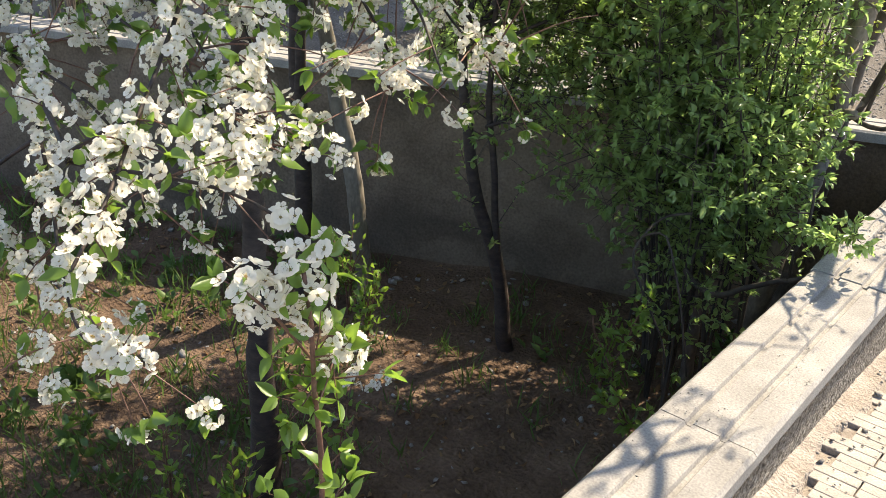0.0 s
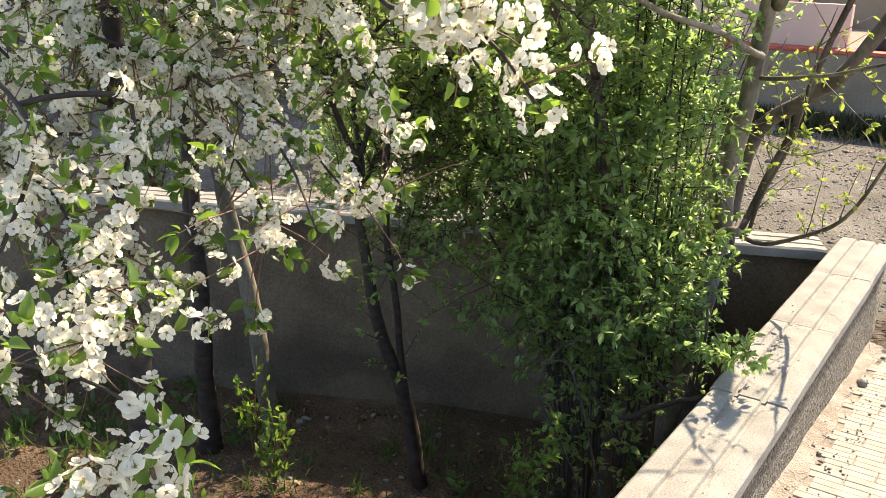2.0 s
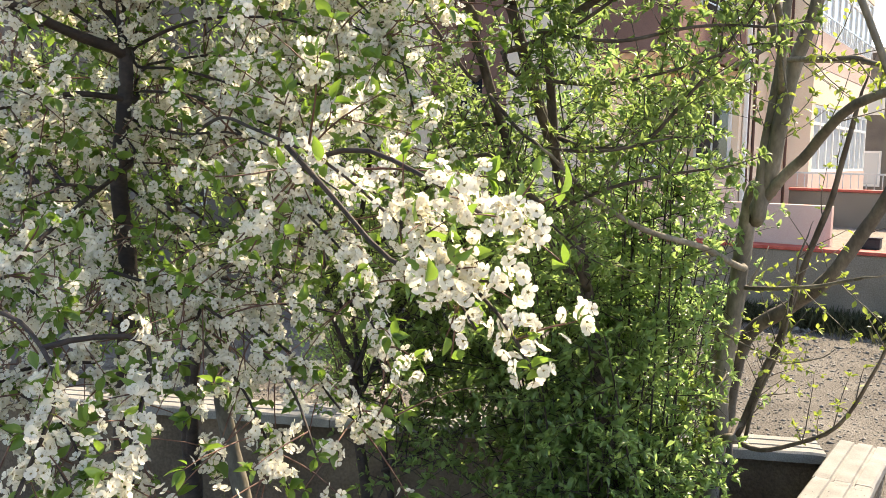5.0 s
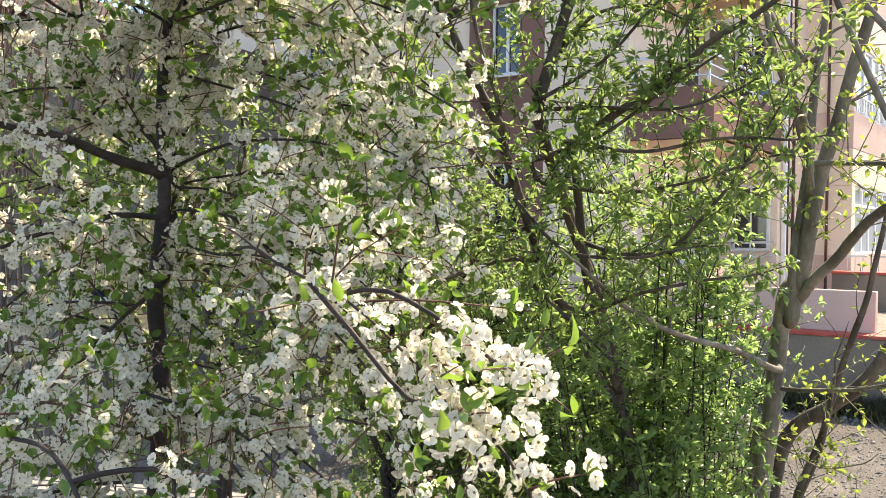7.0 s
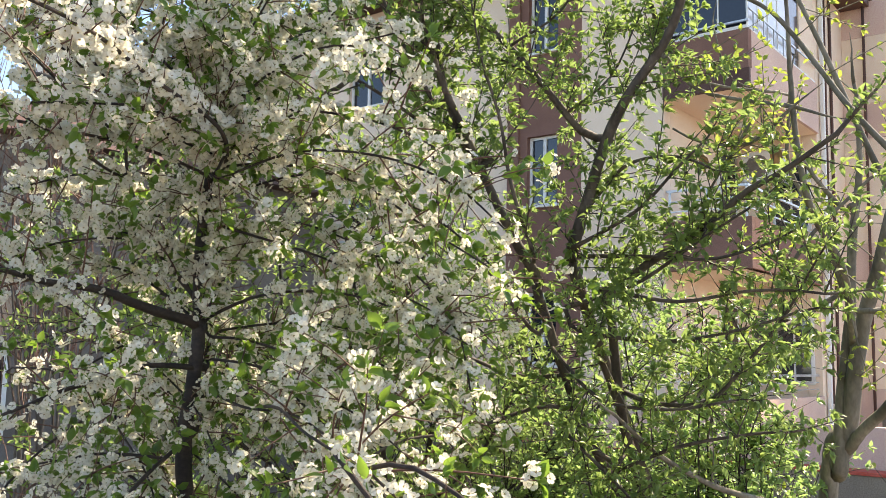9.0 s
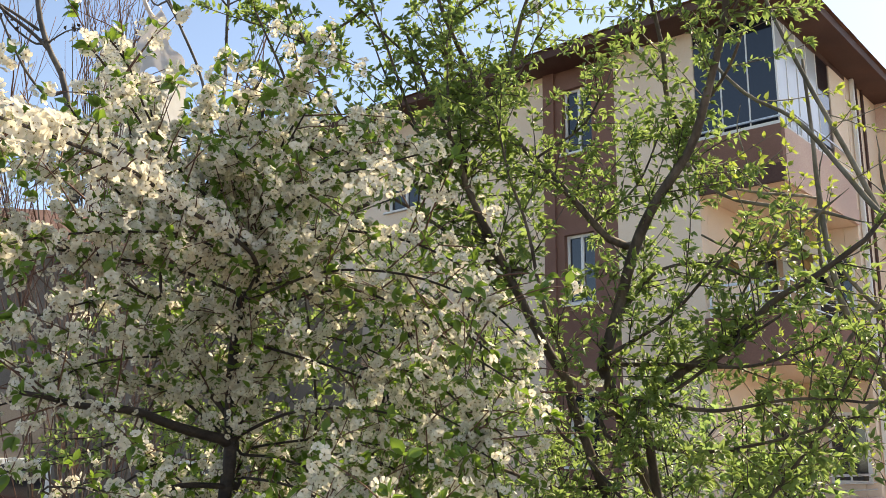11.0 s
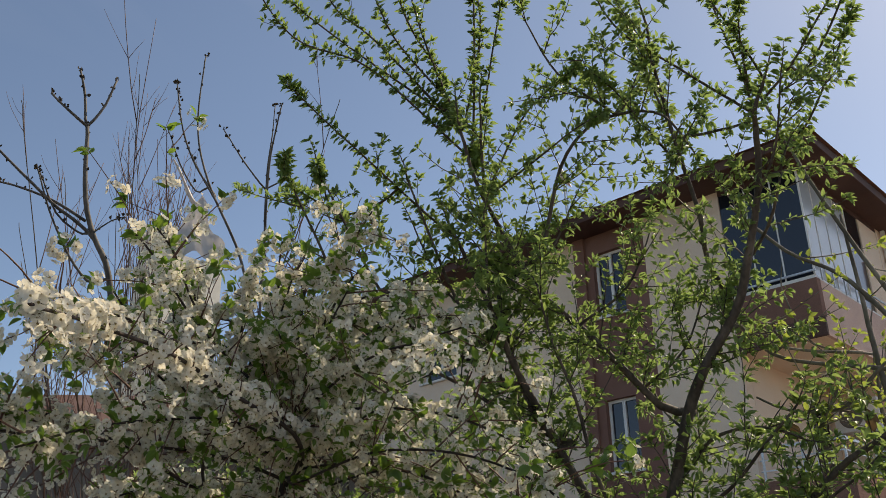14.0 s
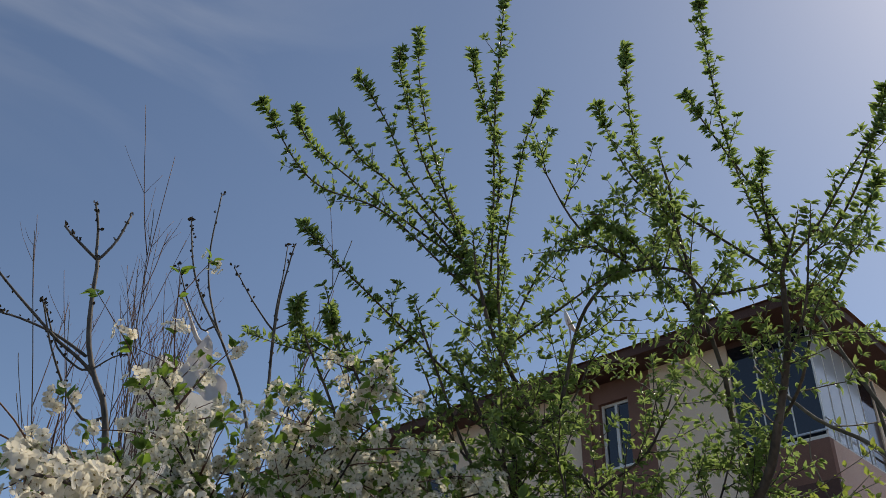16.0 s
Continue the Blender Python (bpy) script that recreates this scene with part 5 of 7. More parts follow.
for name, paths in cherry_limbs.items():
    for p in paths:
        near = "near" in name
        ln = float(np.linalg.norm(np.diff(p, axis=0), axis=1).sum())
        if name == "low_near_twig_b":
            sparse += [p]
        elif near:
            bare = BARE_SHARE.get(name, 0.2)
            t1 = cherry.sprout(p, int(ln * 20 * (1 - bare)) + 3, 0.09, 0.0020, 1.0, 0.1, -0.25, bare)
            near_twigs += t1 + [p[int(len(p) * bare):]]
        elif name in ("dense_bough", "crown_bough"):
            t1 = cherry.sprout(p, int(ln * 26) + 4, 0.13, 0.0022, 1.0, 0.1, -0.1, 0.2)
            crown_twigs += t1 + [p[len(p) // 4:]]
        elif name in ("fine_bough", "low_bough"):
            t1 = cherry.sprout(p, int(ln * 17) + 4, 0.25, 0.0026, 1.0, 0.05, -0.35, 0.1)
            (high_twigs if p[:, 2].mean() > 2.85 else far_twigs).extend(t1 + [p[len(p) // 6:]])
        else:
            bare = 0.12 if name.startswith("upper") else 0.48
            t1 = cherry.sprout(p, int(ln * 8) + 3, 0.30, 0.0030, 1.0, 0.15, -0.25, bare)
            far_twigs += t1 + [p[int(len(p) * bare * 1.3):]]
            for q in t1[::2]:
                far_twigs += cherry.sprout(q, 2, 0.16, 0.0018, 0.9, 0.1, -0.2, 0.3)
cherry.clusters(near_twigs, 0.05, 190)
cherry.clusters(sparse, 0.11, 8)
cherry.single_leaves([p[-len(p) // 5:] for p in sparse], 0.02, 16, 0.04, CHERRY_LEAF)
cherry.blossom(high_twigs, 0.075, 9.5, 0.0265, 0.028, chance=0.9, templates=FLOWERS_FAR)
cherry.blossom(far_twigs, 0.085, 9.0, 0.0265, 0.028, chance=0.82, templates=FLOWERS_FAR)
cherry.blossom(crown_twigs, 0.060, 9.5, 0.0265, 0.028, chance=0.95, templates=FLOWERS_FAR)
cherry.single_leaves([p for p in near_twigs if p[:, 2].mean() < 2.6], 0.07, 280, 0.037, CHERRY_LEAF)
cherry.leaves(high_twigs, 0.09, 2.8, 0.031, LEAF_WIDE, CHERRY_LEAF)
cherry.leaves(crown_twigs, 0.09, 2.6, 0.030, LEAF_WIDE, CHERRY_LEAF)
cherry.leaves(far_twigs, 0.09, 2.0, 0.038, LEAF_WIDE, CHERRY_LEAF)

sucker = Tree("cherry_sucker", "leafy young cherry sucker with a few blossom clusters", (0.06, -2.45, -0.8), TWIG_BARK, category="shrub")
sucker_limbs = defaultdict(list)
sucker.limb([(-0.02, -2.25, -0.85), (0.02, -2.38, -0.2), (0.02, -2.56, 0.94)], 0.007, 0.005, "stem", 6)
sucker_limbs["stem"].append(sucker.limb([(0.02, -2.56, 0.94), (0.04, -2.58, 1.14), (0.05, -2.6, 1.27), (0.07, -2.62, 1.39), (0.08, -2.64, 1.48)], 0.005, 0.003))
sucker_limbs["stem"].append(sucker.limb([(0.02, -2.56, 1.22), (0.06, -2.57, 1.31), (0.1, -2.58, 1.36)], 0.003, 0.002))
sucker_limbs["stem"].append(sucker.limb([(0.03, -2.58, 1.3), (0.04, -2.65, 1.4), (0.05, -2.71, 1.47)], 0.003, 0.002))
s_all = sucker_limbs["stem"]
s_tw = []
for p in s_all:
    s_tw += sucker.sprout(p, 9, 0.09, 0.0016, 1.0, 0.3, 0.1, 0.05)
sucker.single_leaves(s_tw + s_all, 0.03, 135, 0.038, CHERRY_LEAF)
sucker.clusters([p[-max(3, len(p) // 4):] for p in s_all[-3:]] , 0.02, 34)
sucker.finish_twigs()
cherry.finish_twigs()



def foot_sucker(at, height, stems, blooms=0):
    """A leafy shoot from the root: a few thin stems with single leaves."""
    t = Tree("cherry_sucker", "leafy young shoots at the foot of the cherry", at, TWIG_BARK, category="shrub", group="suckers round the cherry")
    paths = []
    for k in range(stems):
        a, lean = rng.uniform(0, 6.28), rng.uniform(0.05, 0.22) * height
        x, y, z = at
        p = t.limb([(x, y, z - 0.05), (x + 0.3 * lean * math.cos(a), y + 0.3 * lean * math.sin(a), z + height * 0.45), (x + lean * math.cos(a), y + lean * math.sin(a), z + height * rng.uniform(0.7, 1.05))], 0.006, 0.002, "stem", 6)
        paths += [p[len(p) // 3:]] + t.sprout(p, 9, 0.14, 0.0016, 1.0, 0.4, 0.1, 0.25)
    t.single_leaves(paths, 0.03, 26 * stems, 0.048, CHERRY_LEAF)
    if blooms:
        t.clusters([p[-max(3, len(p) // 4):] for p in paths[:blooms]], 0.03, blooms * 3)
    t.finish_twigs()


foot_sucker((-1.62, -1.36, -0.80), 0.95, 4)
foot_sucker((-1.30, -1.78, -0.80), 0.80, 4)
foot_sucker((-1.05, -1.60, -0.80), 1.05, 3, 2)
foot_sucker((-1.75, -1.75, -0.80), 0.55, 3)
foot_sucker((-1.0, 0.38, -0.80), 0.5, 5)
foot_sucker((-2.3, -0.05, -0.80), 0.45, 5)
foot_sucker((-2.62, 0.12, -0.80), 0.6, 4)

old = Tree("old_trunk", "dark old trunk standing by the back wall", (-2.9, 0.05, -0.8), CHERRY_BARK)
old.limb([(-2.95, 0.08, -0.86), (-2.90, 0.02, -0.2), (-2.88, 0.0, 0.5), (-2.90, -0.02, 1.3), (-2.98, -0.10, 2.2)], 0.055, 0.038, "trunk", 10, 0.08, 0.4)
old.limb([(-2.89, 0.0, 0.45), (-2.78, -0.06, 0.95), (-2.70, -0.12, 1.6)], 0.035, 0.018, "branch", 8, 0.07, end=0.4)

plum = Tree("plum_tree", "tall plum tree with upright leafy shoots", (-0.72, 0.85, -0.8), PLUM_BARK)
plum_limbs = defaultdict(list)
plum.limb([(-0.72, 0.85, -0.85), (-0.72, 0.75, 0.5), (-0.78, 0.45, 1.6), (-0.84, 0.1, 2.3), (-0.85, -0.2, 2.75)], 0.030, 0.024, "trunk", 10, 0.07, 0.4)
plum.limb([(-0.77, 0.5, 1.45), (-0.95, 0.1, 2.1), (-1.01, -0.19, 2.66)], 0.022, 0.02)
plum.limb([(-0.78, 0.42, 1.6), (-0.76, 0.1, 2.1), (-0.72, -0.13, 2.57)], 0.022, 0.018)
plum_limbs["leader"].append(plum.limb([(-0.84, -0.21, 2.74), (-0.69, -0.24, 3.14), (-0.56, -0.28, 3.33), (-0.39, -0.31, 3.51), (-0.29, -0.37, 3.66), (-0.18, -0.44, 3.94), (-0.12, -0.52, 4.08)], 0.026, 0.01, end=0.28))
plum_limbs["left_limb"].append(plum.limb([(-0.72, -0.14, 3.23), (-0.77, -0.26, 3.24), (-0.9, -0.43, 3.48), (-1.04, -0.63, 3.7), (-1.14, -0.81, 4.07), (-1.15, -0.93, 4.33)], 0.018, 0.007, end=0.20))
plum_limbs["left_limb_b"].append(plum.limb([(-1, -0.19, 2.67), (-1.05, -0.32, 2.85), (-1.13, -0.48, 3.15), (-1.17, -0.61, 3.39), (-1.19, -0.73, 3.62), (-1.24, -0.88, 3.91)], 0.022, 0.007, end=0.20))
plum_limbs["right_limb"].append(plum.limb([(-0.71, -0.14, 2.61), (-0.54, -0.14, 2.72), (-0.32, -0.13, 2.84), (-0.16, -0.15, 2.96), (0, -0.18, 3.03), (0.2, -0.2, 3.16)], 0.02, 0.008, end=0.22))
plum_limbs["right_limb_b"].append(plum.limb([(-0.47, -0.13, 3.57), (-0.51, -0.23, 3.77), (-0.48, -0.31, 3.92), (-0.49, -0.4, 4.21), (-0.49, -0.49, 4.48), (-0.47, -0.57, 4.72)], 0.012, 0.005, end=0.14))
plum_limbs["arch_limb"].append(plum.limb([(-1.04, -0.58, 3.86), (-0.93, -0.57, 4.21), (-0.78, -0.55, 4.35), (-0.61, -0.52, 4.35), (-0.47, -0.51, 4.28), (-0.37, -0.52, 4.09)], 0.01, 0.004, end=0.12))
plum_limbs["mid_limb"].append(plum.limb([(-1.1, -0.38, 3.14), (-1.15, -0.49, 3.17), (-1.19, -0.6, 3.44), (-1.21, -0.7, 3.88), (-1.19, -0.75, 4.24), (-1.15, -0.8, 4.53)], 0.014, 0.005, end=0.14))
plum_limbs["shoot"].append(plum.limb([(-1.27, -0.76, 4.33), (-1.47, -1.14, 4.68), (-1.57, -1.47, 4.72), (-1.59, -1.75, 4.97)], 0.006, 0.0025))
plum_limbs["shoot"].append(plum.limb([(-1.33, -0.8, 4.52), (-1.56, -1.24, 4.82), (-1.58, -1.49, 4.9), (-1.52, -1.63, 4.96)], 0.006, 0.0025))
plum_limbs["shoot"].append(plum.limb([(-1.34, -0.82, 4.55), (-1.46, -1.13, 4.83), (-1.46, -1.33, 4.87), (-1.42, -1.49, 4.96)], 0.006, 0.0025))
plum_limbs["shoot"].append(plum.limb([(-1.33, -0.8, 4.61), (-1.4, -1.06, 4.84), (-1.39, -1.25, 5.07), (-1.37, -1.44, 5.19)], 0.006, 0.0025))
plum_limbs["shoot"].append(plum.limb([(-1.34, -0.82, 4.73), (-1.36, -1.02, 4.93), (-1.35, -1.2, 5.3), (-1.26, -1.31, 5.36)], 0.006, 0.0025))
plum_limbs["shoot"].append(plum.limb([(-1.31, -0.79, 4.55), (-1.31, -0.97, 4.84), (-1.29, -1.14, 5.24), (-1.21, -1.25, 5.49)], 0.006, 0.0025))
plum_limbs["shoot"].append(plum.limb([(-1.25, -0.74, 4.38), (-1.15, -0.82, 4.72), (-1.05, -0.92, 5.18), (-0.92, -0.98, 5.82)], 0.006, 0.0025))
plum_limbs["shoot"].append(plum.limb([(-1.27, -0.76, 4.49), (-1.12, -0.81, 4.93), (-1.11, -0.97, 5.31), (-1.04, -1.09, 5.37)], 0.006, 0.0025))
plum_limbs["shoot"].append(plum.limb([(-1.24, -0.73, 4.27), (-1.09, -0.78, 4.72), (-0.94, -0.83, 5.04), (-0.8, -0.89, 5.12)], 0.006, 0.0025))
plum_limbs["shoot"].append(plum.limb([(-1.2, -0.7, 4.17), (-1.01, -0.71, 4.4), (-0.83, -0.75, 4.45), (-0.66, -0.8, 4.45)], 0.006, 0.0025))
plum_limbs["shoot"].append(plum.limb([(-1.17, -0.67, 4.17), (-0.94, -0.66, 4.24), (-0.75, -0.7, 4.26), (-0.59, -0.75, 4.24)], 0.006, 0.0025))
plum_limbs["shoot"].append(plum.limb([(-1.41, -0.88, 4.07), (-1.44, -1.11, 4.19), (-1.48, -1.36, 4.33), (-1.47, -1.57, 4.41)], 0.006, 0.0025))
plum_limbs["shoot"].append(plum.limb([(-1.62, -1.11, 4.05), (-1.63, -1.34, 4.07), (-1.57, -1.47, 4.07), (-1.46, -1.55, 4.09)], 0.006, 0.0025))
plum_limbs["shoot"].append(plum.limb([(-1.53, -1.01, 3.94), (-1.55, -1.23, 3.99), (-1.48, -1.35, 4.04), (-1.39, -1.46, 4.06)], 0.006, 0.0025))
plum_limbs["shoot"].append(plum.limb([(-0.51, -0.37, 4.26), (-0.54, -0.5, 4.58), (-0.56, -0.62, 4.86), (-0.51, -0.71, 5.33)], 0.006, 0.0025))
plum_limbs["shoot"].append(plum.limb([(-0.23, -0.25, 4.32), (-0.27, -0.37, 4.79), (-0.25, -0.47, 5.21), (-0.21, -0.56, 5.66)], 0.006, 0.0025))
plum_limbs["shoot"].append(plum.limb([(-0.23, -0.25, 4.3), (-0.41, -0.43, 4.5), (-0.57, -0.63, 4.69), (-0.63, -0.78, 5.02)], 0.006, 0.0025))
plum_limbs["shoot"].append(plum.limb([(-0.21, -0.24, 4.32), (-0.04, -0.29, 4.4), (0.12, -0.35, 4.52), (0.32, -0.4, 4.67)], 0.006, 0.0025))
plum_limbs["shoot"].append(plum.limb([(-0.23, -0.25, 4.4), (-0.17, -0.39, 4.6), (-0.09, -0.52, 4.64)], 0.006, 0.0025))
plum_limbs["shoot"].append(plum.limb([(-0.17, -0.23, 4.44), (-0.21, -0.4, 4.63), (-0.32, -0.61, 5.01)], 0.006, 0.0025))
plum_limbs["shoot"].append(plum.limb([(-0.01, -0.18, 4.44), (0.17, -0.29, 4.56), (0.35, -0.4, 4.79)], 0.006, 0.0025))
plum_limbs["shoot"].append(plum.limb([(-0.08, -0.2, 4.17), (0.09, -0.31, 4.29), (0.25, -0.42, 4.44)], 0.006, 0.0025))
plum_limbs["shoot"].append(plum.limb([(-0.52, -0.38, 4.16), (-0.55, -0.5, 4.26), (-0.6, -0.64, 4.4), (-0.61, -0.77, 4.42)], 0.006, 0.0025))
plum_limbs["bough"].append(plum.limb([(-0.35, -0.04, 2.22), (-0.17, -0.08, 2.39), (-0.02, -0.13, 2.56), (0.1, -0.2, 2.72)], 0.01, 0.004, end=0.12))
plum_limbs["bough"].append(plum.limb([(-0.68, -0.08, 1.95), (-0.45, -0.08, 2.05), (-0.19, -0.08, 2.11), (0.01, -0.12, 2.14)], 0.01, 0.004, end=0.12))
plum_limbs["bough"].append(plum.limb([(-0.87, -0.18, 2.07), (-0.64, -0.23, 1.92), (-0.45, -0.3, 1.81)], 0.01, 0.004, end=0.12))
plum_limbs["bough"].append(plum.limb([(-0.77, -0.28, 2.79), (-0.52, -0.29, 2.9), (-0.33, -0.35, 3.03), (-0.19, -0.43, 3.1)], 0.01, 0.004, end=0.12))
plum_limbs["bough"].append(plum.limb([(-0.91, -0.37, 2.75), (-0.94, -0.48, 3), (-0.94, -0.57, 3.25), (-0.95, -0.67, 3.45), (-0.94, -0.76, 3.65)], 0.01, 0.004, end=0.12))
plum_limbs["bough"].append(plum.limb([(-1.15, -0.41, 3.08), (-1.27, -0.69, 3.28), (-1.38, -0.97, 3.4), (-1.42, -1.22, 3.45)], 0.01, 0.004, end=0.12))
plum_limbs["bough"].append(plum.limb([(-0.86, -0.21, 2.76), (-0.53, -0.19, 2.74), (-0.25, -0.21, 2.72), (0, -0.25, 2.78)], 0.01, 0.004, end=0.12))
plum_limbs["bough"].append(plum.limb([(-0.68, -0.23, 2.62), (-0.39, -0.23, 2.57), (-0.1, -0.26, 2.6), (0.19, -0.3, 2.58)], 0.01, 0.004, end=0.12))
plum_limbs["bough"].append(plum.limb([(-0.51, -0.14, 3.64), (-0.33, -0.2, 3.76), (-0.2, -0.29, 3.85), (-0.08, -0.39, 4.02)], 0.01, 0.004, end=0.12))
plum_limbs["bough"].append(plum.limb([(-1.23, -0.6, 3.34), (-1.3, -0.8, 3.66), (-1.3, -0.94, 3.88), (-1.3, -1.08, 4.11)], 0.01, 0.004, end=0.12))
plum_limbs["bough"].append(plum.limb([(-0.87, -0.18, 2.56), (-0.58, -0.18, 2.64), (-0.31, -0.2, 2.79), (-0.08, -0.26, 2.9)], 0.01, 0.004, end=0.12))
plum_limbs["bough"].append(plum.limb([(-0.83, -0.16, 2.47), (-0.51, -0.14, 2.43), (-0.2, -0.16, 2.47), (0.08, -0.21, 2.54)], 0.01, 0.004, end=0.12))
plum_limbs["bough"].append(plum.limb([(-0.96, -0.12, 2.38), (-0.74, -0.15, 2.21), (-0.46, -0.16, 2.18), (-0.19, -0.19, 2.23)], 0.01, 0.004, end=0.12))
plum_limbs["bough"].append(plum.limb([(-1.04, -0.17, 2.47), (-1.13, -0.35, 2.69), (-1.22, -0.54, 2.88), (-1.29, -0.73, 3.01)], 0.01, 0.004, end=0.12))
plum_limbs["bough"].append(plum.limb([(-1.17, -0.13, 2.29), (-1.28, -0.38, 2.37), (-1.4, -0.65, 2.37), (-1.49, -0.92, 2.28)], 0.01, 0.004, end=0.12))
plum_limbs["bough"].append(plum.limb([(-1.09, -0.08, 2.15), (-1.24, -0.35, 2.06), (-1.36, -0.62, 2.02), (-1.42, -0.85, 1.9)], 0.01, 0.004, end=0.12))
plum_limbs["bough"].append(plum.limb([(-0.84, -0.05, 2.98), (-0.66, -0.11, 3.11), (-0.45, -0.16, 3.12), (-0.26, -0.22, 3.04)], 0.01, 0.004, end=0.12))
plum_limbs["bough"].append(plum.limb([(-1.63, -0.99, 3.35), (-1.61, -1.13, 3.6), (-1.58, -1.25, 3.8), (-1.58, -1.41, 4.03)], 0.01, 0.004, end=0.12))
plum_limbs["bough"].append(plum.limb([(-1.34, -0.7, 3.45), (-1.47, -0.96, 3.61), (-1.52, -1.17, 3.9), (-1.53, -1.34, 4.14)], 0.01, 0.004, end=0.12))
for k in range(11):                            # side boughs fill the middle of the crown
    base = plum_limbs[("left_limb", "left_limb_b", "mid_limb", "leader", "arch_limb")[k % 5]][0]
    q = base[int(len(base) * (0.25 + 0.6 * ((k * 7) % 11) / 11))]
    a, ln = 1.9 * k + rng.uniform(-0.5, 0.5), rng.uniform(0.3, 0.55)
    plum_limbs["bough"].append(plum.limb([tuple(q), (q[0] + 0.5 * ln * math.cos(a), q[1] + 0.5 * ln * math.sin(a), q[2] + 0.35 * ln), (q[0] + 0.8 * ln * math.cos(a), q[1] + 0.8 * ln * math.sin(a), q[2] + 0.95 * ln)], 0.006, 0.003, end=0.12))
shoots, leafy = [], []
for name, paths in plum_limbs.items():
    for p in paths:
        ln = float(np.linalg.norm(np.diff(p, axis=0), axis=1).sum())
        if name == "shoot":
            shoots.append(p)
            leafy += plum.sprout(p, int(ln * 4), 0.12, 0.0022, 0.8, 0.5, 0.1, 0.2, 0.85)
        else:
            t1 = plum.sprout(p, int(ln * 11) + 3, 0.28, 0.0030, 1.0, 0.25, 0.1, 0.1)
            leafy += t1
            for q in t1:
                leafy += plum.sprout(q, 1, 0.18, 0.0022, 0.9, 0.2, 0.1, 0.3)
plum.leaves(shoots + plum.tails, 0.0145, 7.5, 0.029, LEAF_PLUM, PLUM_LEAF, tuft=0.008, forward=0.35)
plum.leaves([p for p in leafy if p[0][2] >= 3.3], 0.026, 5.4, 0.030, LEAF_PLUM, PLUM_LEAF, tuft=0.009)
plum.leaves([p[-max(3, len(p) // 8):] for p in shoots], 0.012, 9.0, 0.036, LEAF_PLUM, PLUM_LEAF, tuft=0.004, forward=0.5)
plum.leaves([p for p in leafy if p[0][2] < 3.3], 0.037, 4.8, 0.036, LEAF_PLUM, PLUM_LEAF, tuft=0.009)
plum.finish_twigs()

SHRUB_FEET = ((-0.55, 0.62), (-0.70, 0.85), (-0.82, 0.60), (-0.66, 0.45), (-0.95, 0.80), (-0.48, 0.85), (-0.78, 1.0))
bush = Tree("green_shrub", "dense many-stemmed shrub in fresh green leaf", (-0.75, 0.75, -0.8), SHADED_SHRUB_BARK, category="shrub")
stems, b_twigs = [], []
for k in range(29):
    bx, by = SHRUB_FEET[k % 7]
    b = rng.uniform(0, 6.28)
    out = rng.uniform(0.2, 0.95)
    tx, ty, tz = -0.85 + out * math.cos(b), 0.55 + out * 0.85 * math.sin(b), rng.uniform(1.2, 3.05) - 0.4 * out
    tx = min(tx, -0.42)
    if k >= 22:                                # upright stems on the walnut's side
        tx, ty, tz = rng.uniform(-0.68, -0.34), rng.uniform(0.45, 0.9), rng.uniform(1.7, 2.7)
    p = bush.limb([(bx, by, -0.85), (bx * 0.94 + tx * 0.06, by * 0.94 + ty * 0.06, -0.3), (bx * 0.75 + tx * 0.25, by * 0.75 + ty * 0.25, 0.25), (bx * 0.35 + tx * 0.65, by * 0.35 + ty * 0.65, tz * 0.62), (tx, ty, tz)], rng.uniform(0.005, 0.010), 0.003, "stem", 6)
    stems.append(p)
    t1 = bush.sprout(p, 22, 0.31, 0.0026, 1.7, 0.15, -0.05, 0.34)
    b_twigs += t1 + [p[len(p) // 2:]]
    for q in t1:
        b_twigs += bush.sprout(q, 2, 0.2, 0.0018, 1.0, 0.15, -0.1, 0.2)
# leafy stems added along the back wall to block sun from the soil
for k in range(22):
    bx, by = SHRUB_FEET[(4, 2, 6)[k % 3]]
    tx, tz = -0.85 - 1.55 * (k + 0.5) / 22, rng.uniform(0.9, 2.0)
    ty = 2.18 + 0.43 * tx - rng.uniform(0.2, 0.55)
    p = bush.limb([(bx, by, -0.85), (bx * 0.9 + tx * 0.1, by * 0.9 + ty * 0.1, 0.0), (bx * 0.5 + tx * 0.5, by * 0.5 + ty * 0.5, tz * 0.75 + 0.15), (tx, ty, tz)], 0.008, 0.003, "stem", 6)
    t1 = bush.sprout(p, 24, 0.32, 0.0026, 1.7, 0.15, -0.05, 0.45)
    b_twigs += t1
    for q in t1:
        b_twigs += bush.sprout(q, 2, 0.16, 0.0018, 1.0, 0.1, 0.0, 0.2)
# short stems added at the wall foot, low shading for the soil patch
for k in range(10):
    bx = -0.62 - 0.07 * k
    by = 2.18 + 0.43 * bx - rng.uniform(0.3, 0.5)
    tx, tz = bx + rng.uniform(-0.2, 0.2), rng.uniform(0.5, 1.25)
    p = bush.limb([(bx, by, -0.85), (bx, by + 0.04, -0.2), (tx, by + 0.08, tz)], 0.007, 0.003, "stem", 6)
    t1 = bush.sprout(p, 26, 0.28, 0.0026, 1.7, 0.1, -0.1, 0.35)
    b_twigs += t1
    for q in t1[::2]:
        b_twigs += bush.sprout(q, 2, 0.15, 0.0018, 1.0, 0.1, 0.0, 0.2)
bush_limbs = defaultdict(list)
bush_limbs["bare_stem"].append(bush.limb([(-0.63, -0.23, 0.42), (-0.58, -0.24, 0.31), (-0.5, -0.23, 0.17), (-0.43, -0.22, 0.03), (-0.4, -0.24, -0.14)], 0.006, 0.004))
